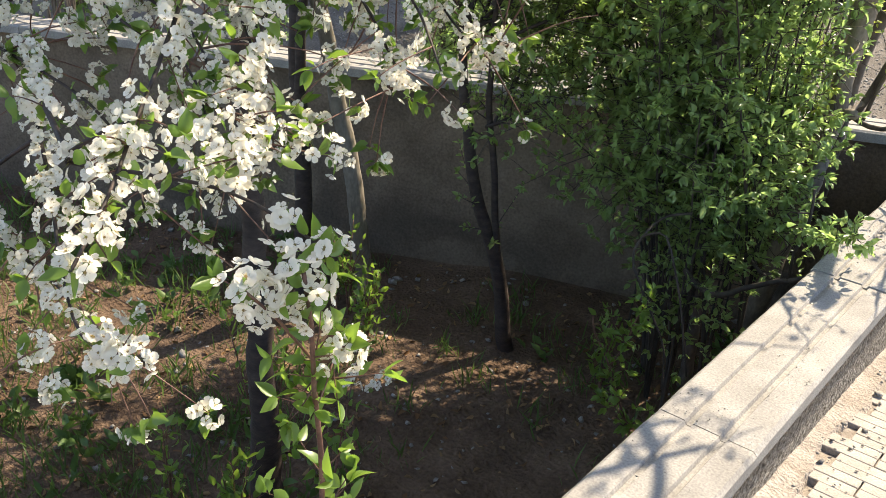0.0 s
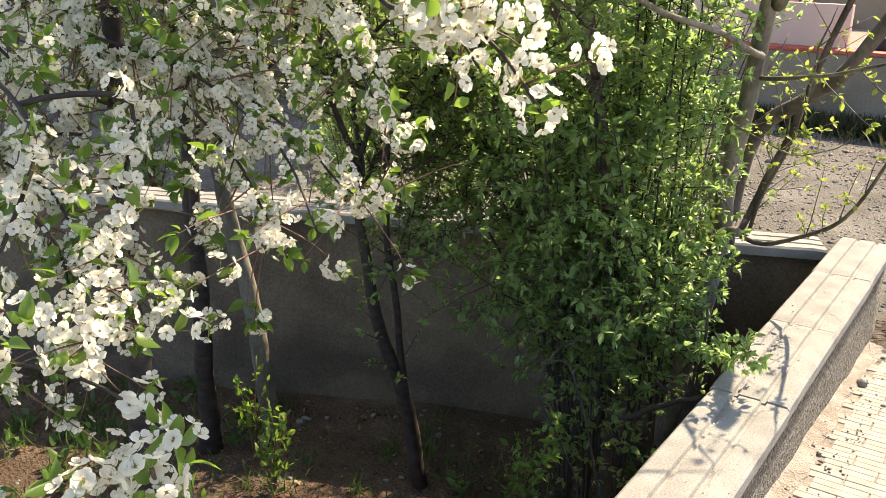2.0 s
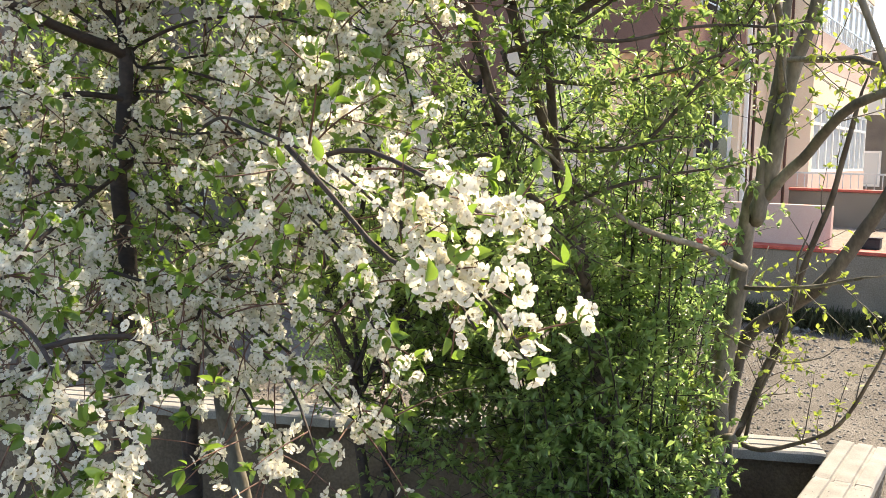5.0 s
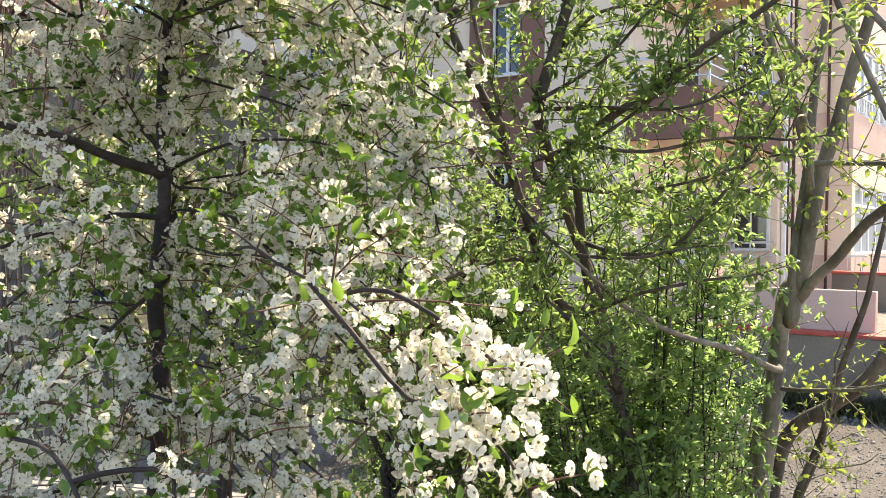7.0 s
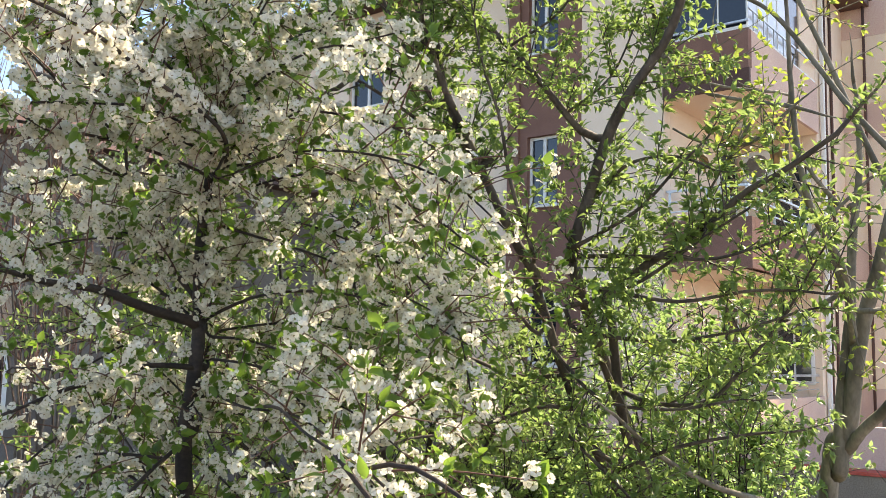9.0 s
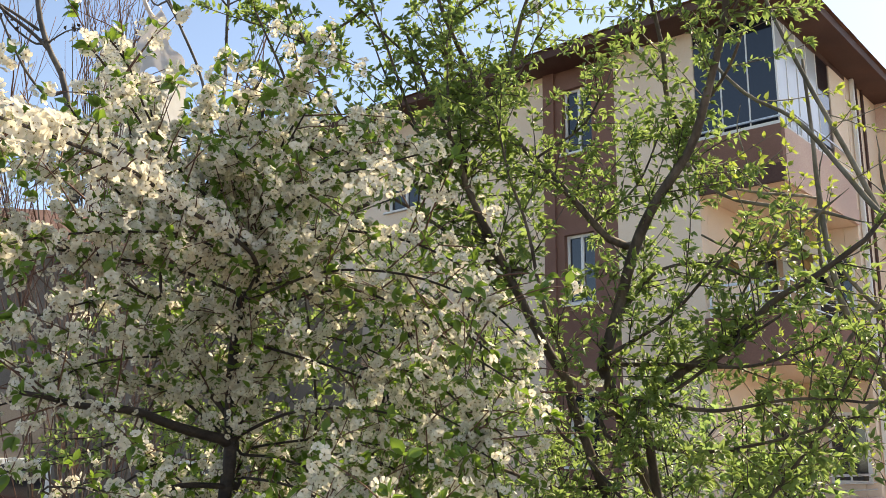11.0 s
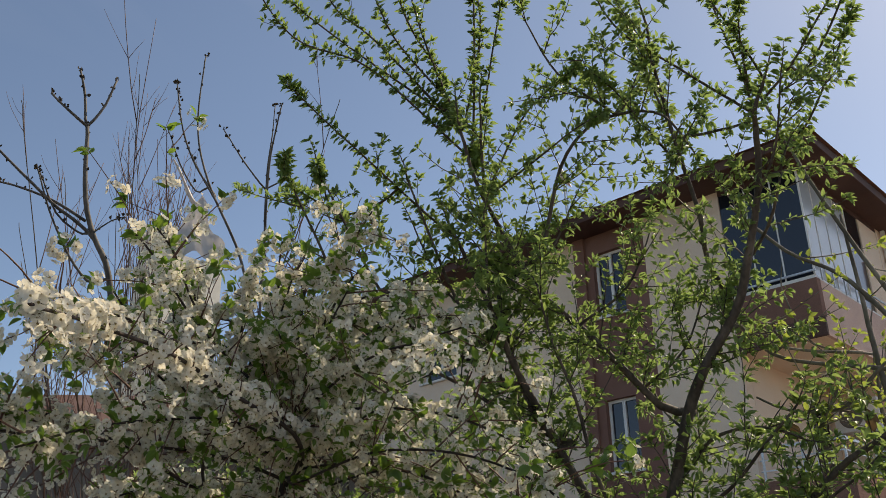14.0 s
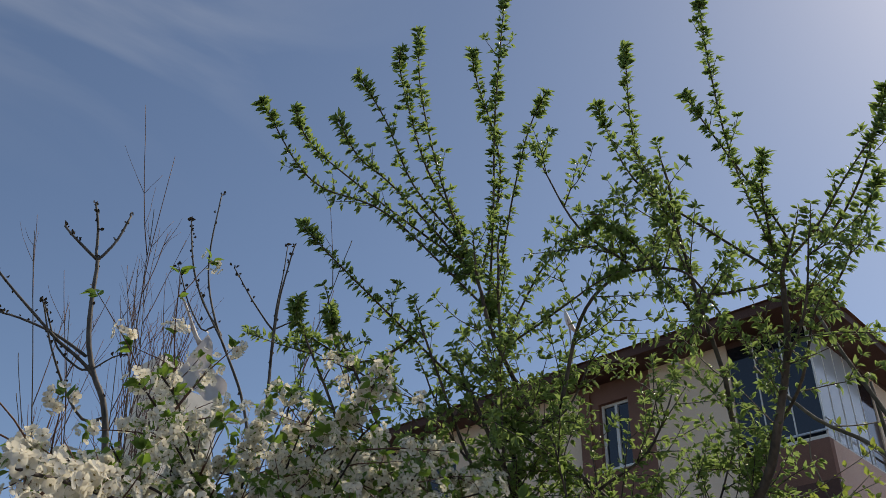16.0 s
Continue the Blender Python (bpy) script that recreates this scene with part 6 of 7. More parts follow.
bush_limbs["bare_stem"].append(bush.limb([(-0.52, -0.18, 0.51), (-0.46, -0.18, 0.38), (-0.4, -0.19, 0.22), (-0.36, -0.2, 0.08), (-0.32, -0.21, -0.05)], 0.005, 0.004))
bush_limbs["dead_branch"].append(bush.limb([(-0.41, 0.24, 0.12), (-0.33, 0.25, 0.18), (-0.24, 0.26, 0.23), (-0.14, 0.27, 0.28)], 0.016, 0.011, end=0.31))
bush_limbs["pale_stem"].append(bush.limb([(-0.22, 0.51, 0.15), (-0.21, 0.49, 0.31), (-0.18, 0.49, 0.46), (-0.18, 0.47, 0.63)], 0.008, 0.006))
bush_limbs["leafy_spray"].append(bush.limb([(-0.26, 0.44, 0.5), (-0.13, 0.33, 0.48), (-0.04, 0.2, 0.54), (0.07, 0.07, 0.62), (0.15, -0.07, 0.71)], 0.004, 0.002))
for p in bush_limbs["leafy_spray"]:
    b_twigs += bush.sprout(p, 30, 0.07, 0.0015, 1.0, 0.0, 0.0, 0.45)
bush.leaves(b_twigs, 0.058, 3.3, 0.041, LEAF_SHRUB, BUSH_LEAF, tuft=0.010)
bush.finish_twigs()

walnut = Tree("walnut_tree", "smooth grey-barked forked tree with sparse young leaves", (-0.42, 1.35, -0.8), GREY_BARK)
walnut_limbs = defaultdict(list)
walnut.limb([(-0.64, 1.43, -0.64), (-0.53, 1.37, -0.12), (-0.43, 1.3, 0.46), (-0.37, 1.22, 0.97), (-0.3, 1.15, 1.61), (-0.22, 1.07, 1.95), (-0.18, 0.99, 2.05)], 0.058, 0.038)
walnut.limb([(-0.48, 1.37, 0.16), (-0.47, 1.31, 0.7), (-0.43, 1.25, 1.08), (-0.36, 1.2, 1.35)], 0.024, 0.02, end=0.45)
walnut_limbs["right_stem"].append(walnut.limb([(-0.13, 0.86, 2.01), (-0.01, 0.78, 2.49), (0.1, 0.71, 2.83), (0.21, 0.63, 3.22), (0.29, 0.54, 3.53)], 0.041, 0.018, end=0.45))
walnut_limbs["left_stem"].append(walnut.limb([(-0.14, 0.85, 1.92), (-0.11, 0.84, 2.37), (-0.07, 0.82, 2.71), (-0.02, 0.81, 3.14), (-0.02, 0.78, 3.57)], 0.036, 0.008, end=0.22))
walnut_limbs["low_right_limb"].append(walnut.limb([(-0.13, 0.86, 1.99), (0.07, 0.72, 2.17), (0.18, 0.57, 2.28), (0.31, 0.42, 2.38), (0.5, 0.27, 2.45), (0.64, 0.1, 2.62)], 0.026, 0.014, end=0.45))
walnut_limbs["crossing_limb"].append(walnut.limb([(-0.14, 0.96, 2.7), (-0.18, 0.84, 2.94), (-0.26, 0.72, 3.15), (-0.26, 0.61, 3.28), (-0.2, 0.52, 3.6)], 0.018, 0.004, end=0.12))
walnut_limbs["pale_limb"].append(walnut.limb([(-0.09, 0.81, 3.03), (-0.18, 0.71, 3.17), (-0.27, 0.61, 3.38)], 0.016, 0.005, end=0.14))
walnut_limbs["low_bare_branch"].append(walnut.limb([(-0.21, 0.84, 1.68), (-0.3, 0.57, 1.78), (-0.44, 0.28, 1.86), (-0.54, -0, 1.99), (-0.58, -0.27, 2.13)], 0.017, 0.008, end=0.22))
walnut_limbs["right_bare_branch"].append(walnut.limb([(-0.24, 1.14, 1.54), (-0.05, 0.98, 1.58), (0.13, 0.81, 1.63), (0.31, 0.64, 1.69)], 0.013, 0.007, end=0.20))
walnut_limbs["limb_cross_b"].append(walnut.limb([(-0.04, 0.78, 2.59), (0.13, 0.61, 2.57), (0.32, 0.44, 2.54)], 0.015, 0.009, end=0.25))
walnut_limbs["limb_up_left"].append(walnut.limb([(-0.11, 0.86, 2.68), (-0.27, 0.68, 2.54), (-0.32, 0.52, 2.48), (-0.47, 0.33, 2.31)], 0.015, 0.008, end=0.22))
walnut_limbs["upper_diag_a"].append(walnut.limb([(-0.52, 0.07, 4.11), (-0.32, 0.07, 3.84), (-0.13, 0.06, 3.68), (0.04, 0.03, 3.43), (0.19, -0.01, 3.2), (0.40, 0.0, 2.93), (0.62, 0.1, 2.62)], 0.006, 0.014, end=0.34))
walnut_limbs["upper_diag_b"].append(walnut.limb([(-0.38, 0.23, 4.7), (-0.31, 0.21, 4.47), (-0.22, 0.18, 4.18), (-0.1, 0.17, 3.85), (0.02, 0.16, 3.55), (0.2, 0.2, 3.05), (0.44, 0.3, 2.44)], 0.005, 0.014, end=0.39))
walnut_limbs["upper_vert"].append(walnut.limb([(-0.13, 0.21, 3.98), (-0.11, 0.19, 3.63), (-0.1, 0.17, 3.46), (-0.08, 0.15, 3.25), (-0.03, 0.14, 2.94), (0.0, 0.45, 2.72), (-0.06, 0.80, 2.45)], 0.006, 0.018, end=0.45))
walnut_limbs["upper_cross"].append(walnut.limb([(-0.54, -0.05, 3.6), (-0.4, -0.03, 3.41), (-0.22, 0.01, 3.34), (-0.07, 0.03, 3.3)], 0.005, 0.009, end=0.25))
walnut_limbs["upper_cross_b"].append(walnut.limb([(-0.49, -0.03, 3.26), (-0.37, -0.01, 3.19), (-0.21, 0.01, 3.17), (-0.11, 0.01, 3.23)], 0.004, 0.008, end=0.22))
walnut_limbs["upper_twig"].append(walnut.limb([(-0.39, 0.01, 2.95), (-0.31, -0.01, 3.07), (-0.21, -0.03, 3.2)], 0.004, 0.006, end=0.17))
walnut_limbs["side_limb"].append(walnut.limb([(-0.38, 0.52, 2.44), (-0.33, 0.62, 2.62), (-0.27, 0.68, 2.78), (-0.19, 0.72, 2.92), (-0.07, 0.78, 3.05), (0.07, 0.84, 3.18)], 0.013, 0.006, end=0.2))
walnut_limbs["side_limb"].append(walnut.limb([(-0.43, 0.40, 2.36), (-0.48, 0.33, 2.30), (-0.52, 0.24, 2.21), (-0.55, 0.16, 2.10)], 0.010, 0.005, end=0.2))
walnut_limbs["side_limb"].append(walnut.limb([(-0.10, 0.95, 2.58), (-0.03, 0.98, 2.60), (0.17, 1.05, 2.60), (0.34, 1.12, 2.57)], 0.014, 0.009, end=0.3))
walnut_limbs["side_limb"].append(walnut.limb([(0.06, 0.76, 2.80), (0.14, 0.84, 2.88), (0.25, 0.95, 2.97)], 0.009, 0.005, end=0.25))
walnut_limbs["bare_twig"].append(walnut.limb([(-0.22, 0.38, 3.46), (-0.28, 0.33, 3.47), (-0.35, 0.26, 3.50), (-0.39, 0.22, 3.59), (-0.41, 0.19, 3.73)], 0.006, 0.003, end=0.12))
walnut_limbs["bare_twig"].append(walnut.limb([(-0.21, 0.38, 3.46), (-0.38, 0.21, 3.47), (-0.50, 0.06, 3.51), (-0.59, -0.07, 3.60)], 0.007, 0.003, end=0.12))
walnut_limbs["leafy_low"].append(walnut.limb([(-0.31, 0.99, 1.34), (-0.14, 0.96, 1.28), (-0.02, 0.91, 1.25), (0.09, 0.86, 1.28), (0.17, 0.8, 1.32)], 0.005, 0.003, end=0.12))
walnut_limbs["stub"].append(walnut.limb([(-0.31, 1.06, 0.78), (-0.26, 1, 0.83), (-0.21, 0.93, 0.85)], 0.026, 0.022))
walnut_limbs["leafy_low"].append(walnut.limb([(-0.3, 0.99, 1.1), (-0.37, 0.9, 0.99), (-0.37, 0.83, 0.87), (-0.32, 0.78, 0.79)], 0.005, 0.003, end=0.12))
w_twigs = []
for name, paths in walnut_limbs.items():
    for p in paths:
        if name == "leafy_low":
            w_twigs += walnut.sprout(p, 16, 0.12, 0.002, 1.0, 0.2, 0.1, 0.3)
        elif name not in ("stub", "bare_twig"):
            w_twigs += walnut.sprout(p, 6, 0.35, 0.003, 1.0, 0.3, 0.1, 0.2)
walnut.leaves(w_twigs, 0.035, 1.9, 0.032, LEAF_SMALL, YOUNG_LEAF)
walnut.finish_twigs()

dark = Tree("leaning_tree", "dark leaning tree with bare and budding branches", (-0.6, 1.9, -0.8), DARK_BARK)
dark_limbs = defaultdict(list)
dark.limb([(-0.62, 1.93, -0.85), (-0.58, 1.91, -0.4), (-0.55, 1.89, 0.0)], 0.07, 0.05, "trunk", 10, 0.06, 0.4)
dark_limbs["trunk"].append(dark.limb([(-0.54, 1.88, -0.02), (-0.43, 1.76, 1.07), (-0.15, 1.68, 1.39), (0.03, 1.58, 1.57), (0.25, 1.47, 1.91), (0.46, 1.35, 2.3)], 0.05, 0.03))
dark_limbs["stem_b"].append(dark.limb([(-0.38, 1.61, 0.67), (-0.2, 1.53, 1.15), (-0.1, 1.43, 1.44), (0.01, 1.33, 1.78), (0.11, 1.22, 2.03), (0.18, 1.11, 2.31)], 0.022, 0.012, end=0.34))
dark_limbs["curved_branch"].append(dark.limb([(-0.31, 1.32, 0.73), (-0.16, 1.23, 0.73), (0.04, 1.16, 0.83), (0.19, 1.07, 0.94), (0.29, 0.96, 1.09), (0.37, 0.86, 1.26), (0.44, 0.75, 1.43)], 0.014, 0.006, end=0.17))
dark_limbs["stem_c"].append(dark.limb([(-0.34, 1.62, 0.65), (-0.28, 1.53, 0.87), (-0.16, 1.46, 1.17), (-0.09, 1.37, 1.42), (-0.03, 1.28, 1.75)], 0.012, 0.005, end=0.14))
d_twigs = []
for name, paths in dark_limbs.items():
    for p in paths:
        d_twigs += dark.sprout(p, 8, 0.3, 0.003, 1.0, 0.4, 0.1, 0.3)
dark.leaves(d_twigs, 0.045, 1.7, 0.034, LEAF_SMALL, YOUNG_LEAF)
dark.finish_twigs()

slim = Tree("slim_tree", "slender twin-stemmed dark tree", (-1.71, 0.43, -0.8), CHERRY_BARK)
slim_limbs = defaultdict(list)
slim_limbs["trunk"].append(slim.limb([(-1.67, 0.47, -0.87), (-1.73, 0.4, -0.3), (-1.8, 0.31, 0.05), (-1.85, 0.23, 0.41), (-1.88, 0.18, 0.83), (-1.87, 0.15, 1.14)], 0.05, 0.02))
slim_limbs["trunk_b"].append(slim.limb([(-1.71, 0.39, -0.25), (-1.74, 0.33, 0.22), (-1.77, 0.28, 0.63), (-1.76, 0.26, 0.93), (-1.75, 0.23, 1.2)], 0.022, 0.014))
slim_limbs["limb"].append(slim.limb([(-1.93, 0.02, 1.48), (-1.94, -0.06, 1.97), (-1.95, -0.13, 2.35), (-1.99, -0.24, 2.71), (-2, -0.32, 3.01)], 0.016, 0.006))
slim_limbs["limb"].append(slim.limb([(-1.91, 0.17, 1.46), (-1.82, 0.14, 1.91), (-1.73, 0.11, 2.25), (-1.65, 0.09, 2.57), (-1.63, 0.01, 2.93)], 0.018, 0.006))
slim_limbs["limb"].append(slim.limb([(-1.82, 0.11, 1.64), (-1.55, 0.15, 1.88), (-1.35, 0.13, 2.15), (-1.19, 0.07, 2.35)], 0.012, 0.005))
slim_limbs["limb"].append(slim.limb([(-2.08, 0.15, 1.61), (-2.22, -0.07, 1.85), (-2.31, -0.26, 2.07), (-2.35, -0.4, 2.34)], 0.012, 0.005))
slim_limbs["limb"].append(slim.limb([(-1.77, 0.26, 1.43), (-1.57, 0.36, 1.68), (-1.38, 0.45, 1.88), (-1.23, 0.5, 2.09)], 0.01, 0.004))
slim_limbs["limb"].append(slim.limb([(-1.92, 0.27, 1.52), (-2.11, 0.15, 1.74), (-2.29, 0.03, 1.85), (-2.42, -0.06, 2.07)], 0.01, 0.004))
slim_limbs["limb"].append(slim.limb([(-2.44, -0.25, 2.15), (-2.38, -0.33, 2.69), (-2.35, -0.46, 3.17), (-2.32, -0.58, 3.54)], 0.009, 0.004))
slim_limbs["limb"].append(slim.limb([(-2.29, -0.09, 2.16), (-2.15, -0.09, 2.69), (-2.05, -0.13, 3.07), (-2, -0.23, 3.42)], 0.009, 0.004))
slim_limbs["limb"].append(slim.limb([(-2.54, -0.37, 2.15), (-2.64, -0.66, 2.57), (-2.67, -0.89, 2.92), (-2.67, -1.07, 3.17)], 0.009, 0.004))
slim_limbs["limb"].append(slim.limb([(-2.21, -0.01, 2.16), (-1.95, 0.1, 2.64), (-1.78, 0.11, 3.08), (-1.74, 0.01, 3.37)], 0.009, 0.004))
slim_limbs["limb"].append(slim.limb([(-2.61, -0.46, 2.15), (-2.8, -0.84, 2.36), (-2.9, -1.15, 2.55), (-2.94, -1.37, 2.79)], 0.009, 0.004))
slim_limbs["limb"].append(slim.limb([(-2.5, -0.48, 2.21), (-2.52, -0.62, 2.57), (-2.51, -0.72, 2.93), (-2.46, -0.75, 3.25)], 0.009, 0.004))
slim_limbs["limb"].append(slim.limb([(-2.19, -0.06, 1.55), (-2.37, -0.35, 1.83), (-2.49, -0.6, 1.99), (-2.61, -0.88, 2.1)], 0.009, 0.004))
slim_limbs["limb"].append(slim.limb([(-2.33, -0.07, 1.48), (-2.54, -0.4, 1.6), (-2.71, -0.73, 1.67), (-2.84, -1.05, 1.74)], 0.009, 0.004))
# remaining limbs are added towards the back wall to shade the soil
slim_limbs["limb"].append(slim.limb([(-1.84, 0.16, 1.15), (-2.0, 0.9, 2.1), (-2.2, 1.6, 2.7)], 0.014, 0.005))
slim_limbs["limb"].append(slim.limb([(-1.74, 0.24, 1.2), (-1.4, 0.85, 2.0), (-1.15, 1.5, 2.6)], 0.014, 0.005))
slim_limbs["limb"].append(slim.limb([(-1.84, 0.16, 1.1), (-2.5, 0.7, 2.0), (-3.0, 1.2, 2.5)], 0.014, 0.005))
slim_limbs["limb"].append(slim.limb([(-1.74, 0.24, 1.3), (-1.7, 1.1, 1.9), (-1.6, 1.9, 2.3)], 0.012, 0.005))
slim_limbs["limb"].append(slim.limb([(-1.74, 0.24, 1.3), (-1.35, 0.9, 1.6), (-1.15, 1.45, 1.75)], 0.012, 0.005))
slim_limbs["limb"].append(slim.limb([(-1.84, 0.2, 1.0), (-2.1, 0.9, 1.5), (-2.3, 1.3, 1.7)], 0.012, 0.005))
slim_limbs["limb"].append(slim.limb([(-1.74, 0.24, 1.0), (-1.2, 0.8, 1.35), (-0.85, 1.2, 1.5)], 0.011, 0.004))
slim_limbs["limb"].append(slim.limb([(-1.70, 0.26, 0.6), (-1.3, 0.9, 0.85), (-1.0, 1.3, 0.95)], 0.010, 0.004))
slim_limbs["limb"].append(slim.limb([(-1.72, 0.26, 0.6), (-1.9, 0.8, 0.85), (-2.1, 1.1, 1.0)], 0.010, 0.004))
slim_limbs["limb"].append(slim.limb([(-1.80, 0.22, 1.1), (-1.75, 0.95, 1.5), (-1.7, 1.45, 1.65)], 0.011, 0.004))
s_twigs = []
for name, paths in slim_limbs.items():
    for p in paths:
        low = name != "limb"
        t1 = slim.sprout(p, 8 if low else 30, 0.3 if low else 0.55, 0.0032, 1.0, 0.2, 0.0, 0.35 if low else 0.1)
        s_twigs += t1
        if not low:
            for q in t1:
                s_twigs += slim.sprout(q, 2, 0.22, 0.002, 1.0, 0.1, 0.0, 0.2)
slim.leaves(s_twigs, 0.03, 1.8, 0.034, LEAF_SMALL, PLUM_LEAF)
slim.finish_twigs()

grey = Tree("grey_tree", "pale grey-trunked tree, its crown still bare and budding", (-2.76, 0.39, -0.8), GREY_BARK, DARK_BARK)
grey_limbs = defaultdict(list)
grey_limbs["trunk"].append(grey.limb([(-2.75, 0.44, -0.94), (-2.76, 0.37, -0.43), (-2.79, 0.28, 0.18), (-2.82, 0.2, 0.63), (-2.85, 0.11, 0.99), (-2.93, -0.04, 1.61)], 0.062, 0.038))
grey.bark = CROWN_BARK
grey_limbs["limb_a"].append(grey.limb([(-3.45, -1.12, 3.67), (-3.49, -1.21, 4.28), (-3.53, -1.3, 4.5), (-3.56, -1.37, 4.73), (-3.58, -1.42, 5.18)], 0.020, 0.011))
grey_limbs["limb_a2"].append(grey.limb([(-3.58, -1.42, 5.18), (-3.62, -1.53, 5.27), (-3.66, -1.62, 5.35)], 0.009, 0.006))
grey_limbs["limb_a3"].append(grey.limb([(-3.58, -1.42, 5.18), (-3.6, -1.45, 5.38), (-3.61, -1.5, 5.54)], 0.009, 0.006))
grey_limbs["limb_a4"].append(grey.limb([(-3.58, -1.42, 5.18), (-3.55, -1.35, 5.34), (-3.53, -1.31, 5.52)], 0.009, 0.006))
grey_limbs["limb_b"].append(grey.limb([(-3.44, -1.1, 3.73), (-3.51, -1.26, 4.41), (-3.63, -1.53, 4.67), (-3.69, -1.72, 4.84), (-3.74, -1.87, 4.98)], 0.016, 0.006))
grey_limbs["limb_b2"].append(grey.limb([(-3.57, -1.38, 4.52), (-3.61, -1.5, 4.61), (-3.65, -1.61, 4.84)], 0.007, 0.004))
grey_limbs["limb_c"].append(grey.limb([(-3.1, -0.52, 3.82), (-3.15, -0.6, 4.44), (-3.27, -0.79, 4.93), (-3.32, -0.87, 5.3), (-3.31, -0.87, 5.81)], 0.012, 0.004))
grey_limbs["limb_c2"].append(grey.limb([(-3.23, -0.73, 4.78), (-3.34, -0.92, 5.17), (-3.39, -1, 5.58)], 0.007, 0.003))
grey_limbs["limb_d"].append(grey.limb([(-3.09, -0.5, 3.75), (-3.08, -0.5, 4.48), (-3.09, -0.51, 4.92), (-3.08, -0.49, 5.51)], 0.012, 0.003))
grey_limbs["limb_d2"].append(grey.limb([(-3.09, -0.51, 4.92), (-3.17, -0.63, 5.1), (-3.24, -0.74, 5.3)], 0.006, 0.003))
grey_limbs["limb_e"].append(grey.limb([(-3.55, -1.36, 4.59), (-3.69, -1.51, 4.72), (-3.84, -1.65, 4.81), (-3.96, -1.73, 4.86)], 0.009, 0.005))
grey_limbs["limb_f"].append(grey.limb([(-3.62, -1.27, 4.28), (-3.64, -1.38, 4.40), (-3.63, -1.50, 4.57), (-3.61, -1.57, 4.68), (-3.58, -1.65, 4.82)], 0.009, 0.004))
grey_limbs["limb_h"].append(grey.limb([(-3.52, -1.31, 4.53), (-3.49, -1.24, 4.61), (-3.47, -1.17, 4.65)], 0.006, 0.003))
grey_limbs["limb_c3"].append(grey.limb([(-3.27, -0.75, 4.87), (-3.28, -0.88, 5.01), (-3.25, -1.00, 5.19), (-3.18, -1.11, 5.43)], 0.008, 0.003))
grey_limbs["limb_c4"].append(grey.limb([(-3.34, -0.83, 4.89), (-3.37, -0.93, 5.04), (-3.37, -1.03, 5.23)], 0.006, 0.003))
grey_limbs["limb_d3"].append(grey.limb([(-3.18, -0.43, 4.38), (-3.11, -0.48, 4.61), (-3.05, -0.53, 4.80), (-2.96, -0.58, 5.09), (-2.84, -0.61, 5.35)], 0.011, 0.004))
grey_limbs["limb_d4"].append(grey.limb([(-3.03, -0.55, 4.89), (-2.96, -0.50, 4.93), (-2.92, -0.48, 4.96)], 0.005, 0.003))
grey.finish_twigs()

sapling = Tree("sapling", "small leafy sapling by the garden wall", (-0.45, -0.30, -0.8), TWIG_BARK, category="sapling")
sapling_limbs = defaultdict(list)
sapling_limbs["stem"].append(sapling.limb([(-0.47, -0.24, -0.5), (-0.54, -0.31, -0.26), (-0.6, -0.38, -0.02), (-0.64, -0.44, 0.12), (-0.64, -0.48, 0.22)], 0.006, 0.003))
sapling_limbs["stem"].append(sapling.limb([(-0.6, -0.35, -0.06), (-0.54, -0.36, 0.08), (-0.5, -0.38, 0.23), (-0.47, -0.4, 0.29)], 0.004, 0.002))
sapling_limbs["stem"].append(sapling.limb([(-0.5, -0.3, -0.33), (-0.53, -0.37, -0.22), (-0.48, -0.41, -0.09)], 0.004, 0.002))
first = sapling_limbs["stem"][0][0]
sapling.limb([(-0.45, -0.30, -0.85), (first[0], first[1], first[2] + 0.0)], 0.007, 0.006, "stem", 6)
sp = []
for p in sapling_limbs["stem"]:
    sp += sapling.sprout(p, 9, 0.1, 0.0016, 1.0, 0.3, 0.1, 0.1)
sapling.leaves(sp, 0.026, 2.0, 0.040, LEAF_SMALL, CHERRY_LEAF)
sapling.finish_twigs()

willow = Tree("bare_willow", "bare thicket of slim upright whips", (-5.6, 0.4, 0.0), DARK_BARK, TWIG_BARK)
for k in range(20):
    a = rng.uniform(0, 6.28)
    bx, by = -5.6 + 0.25 * math.cos(a), 0.35 + 0.25 * math.sin(a)
    tx, ty, tz = bx + rng.uniform(-1.4, 1.4), by + rng.uniform(-1.6, 1.4), rng.uniform(4.6, 7.4)
    p = willow.limb([(bx, by, -0.05), (bx * 0.7 + tx * 0.3, by * 0.7 + ty * 0.3, tz * 0.45), (tx, ty, tz)], 0.013, 0.003, "stem", 5)
    for q in willow.sprout(p, 12, 1.1, 0.0052, 0.45, 0.7, 0.5, 0.3, 0.95, 0.15):
        willow.sprout(q, 3, 0.4, 0.0028, 0.6, 0.4, 0.3, 0.3)
willow.finish_twigs(3)

# buds on the bare crown
bud_org, bud_n = [], []
for name, paths in grey_limbs.items():
    if name == "trunk":
        continue
    for p in paths:
        for s in (0.5, 0.6, 0.68, 0.76, 0.84, 0.89, 0.93, 0.96, 0.98, 1.0, 1.0, 1.0, 1.0, 1.0):
            q = p[min(len(p) - 1, int(s * (len(p) - 1)))]
            bud_org.append(q + rng.normal(0, 0.007, 3))
            bud_n.append(rng.normal(0, 0.45, 3) + np.array((0, 0, 1.0)))
scatter_mesh("bud_mass", leaf_template(0.8, 0.5, 0.1, 2), (frames_for(np.array(bud_n), 0.024 * rng.uniform(0.6, 1.2, len(bud_n))), np.array(bud_org) - grey.at), [BUD], grey.root)


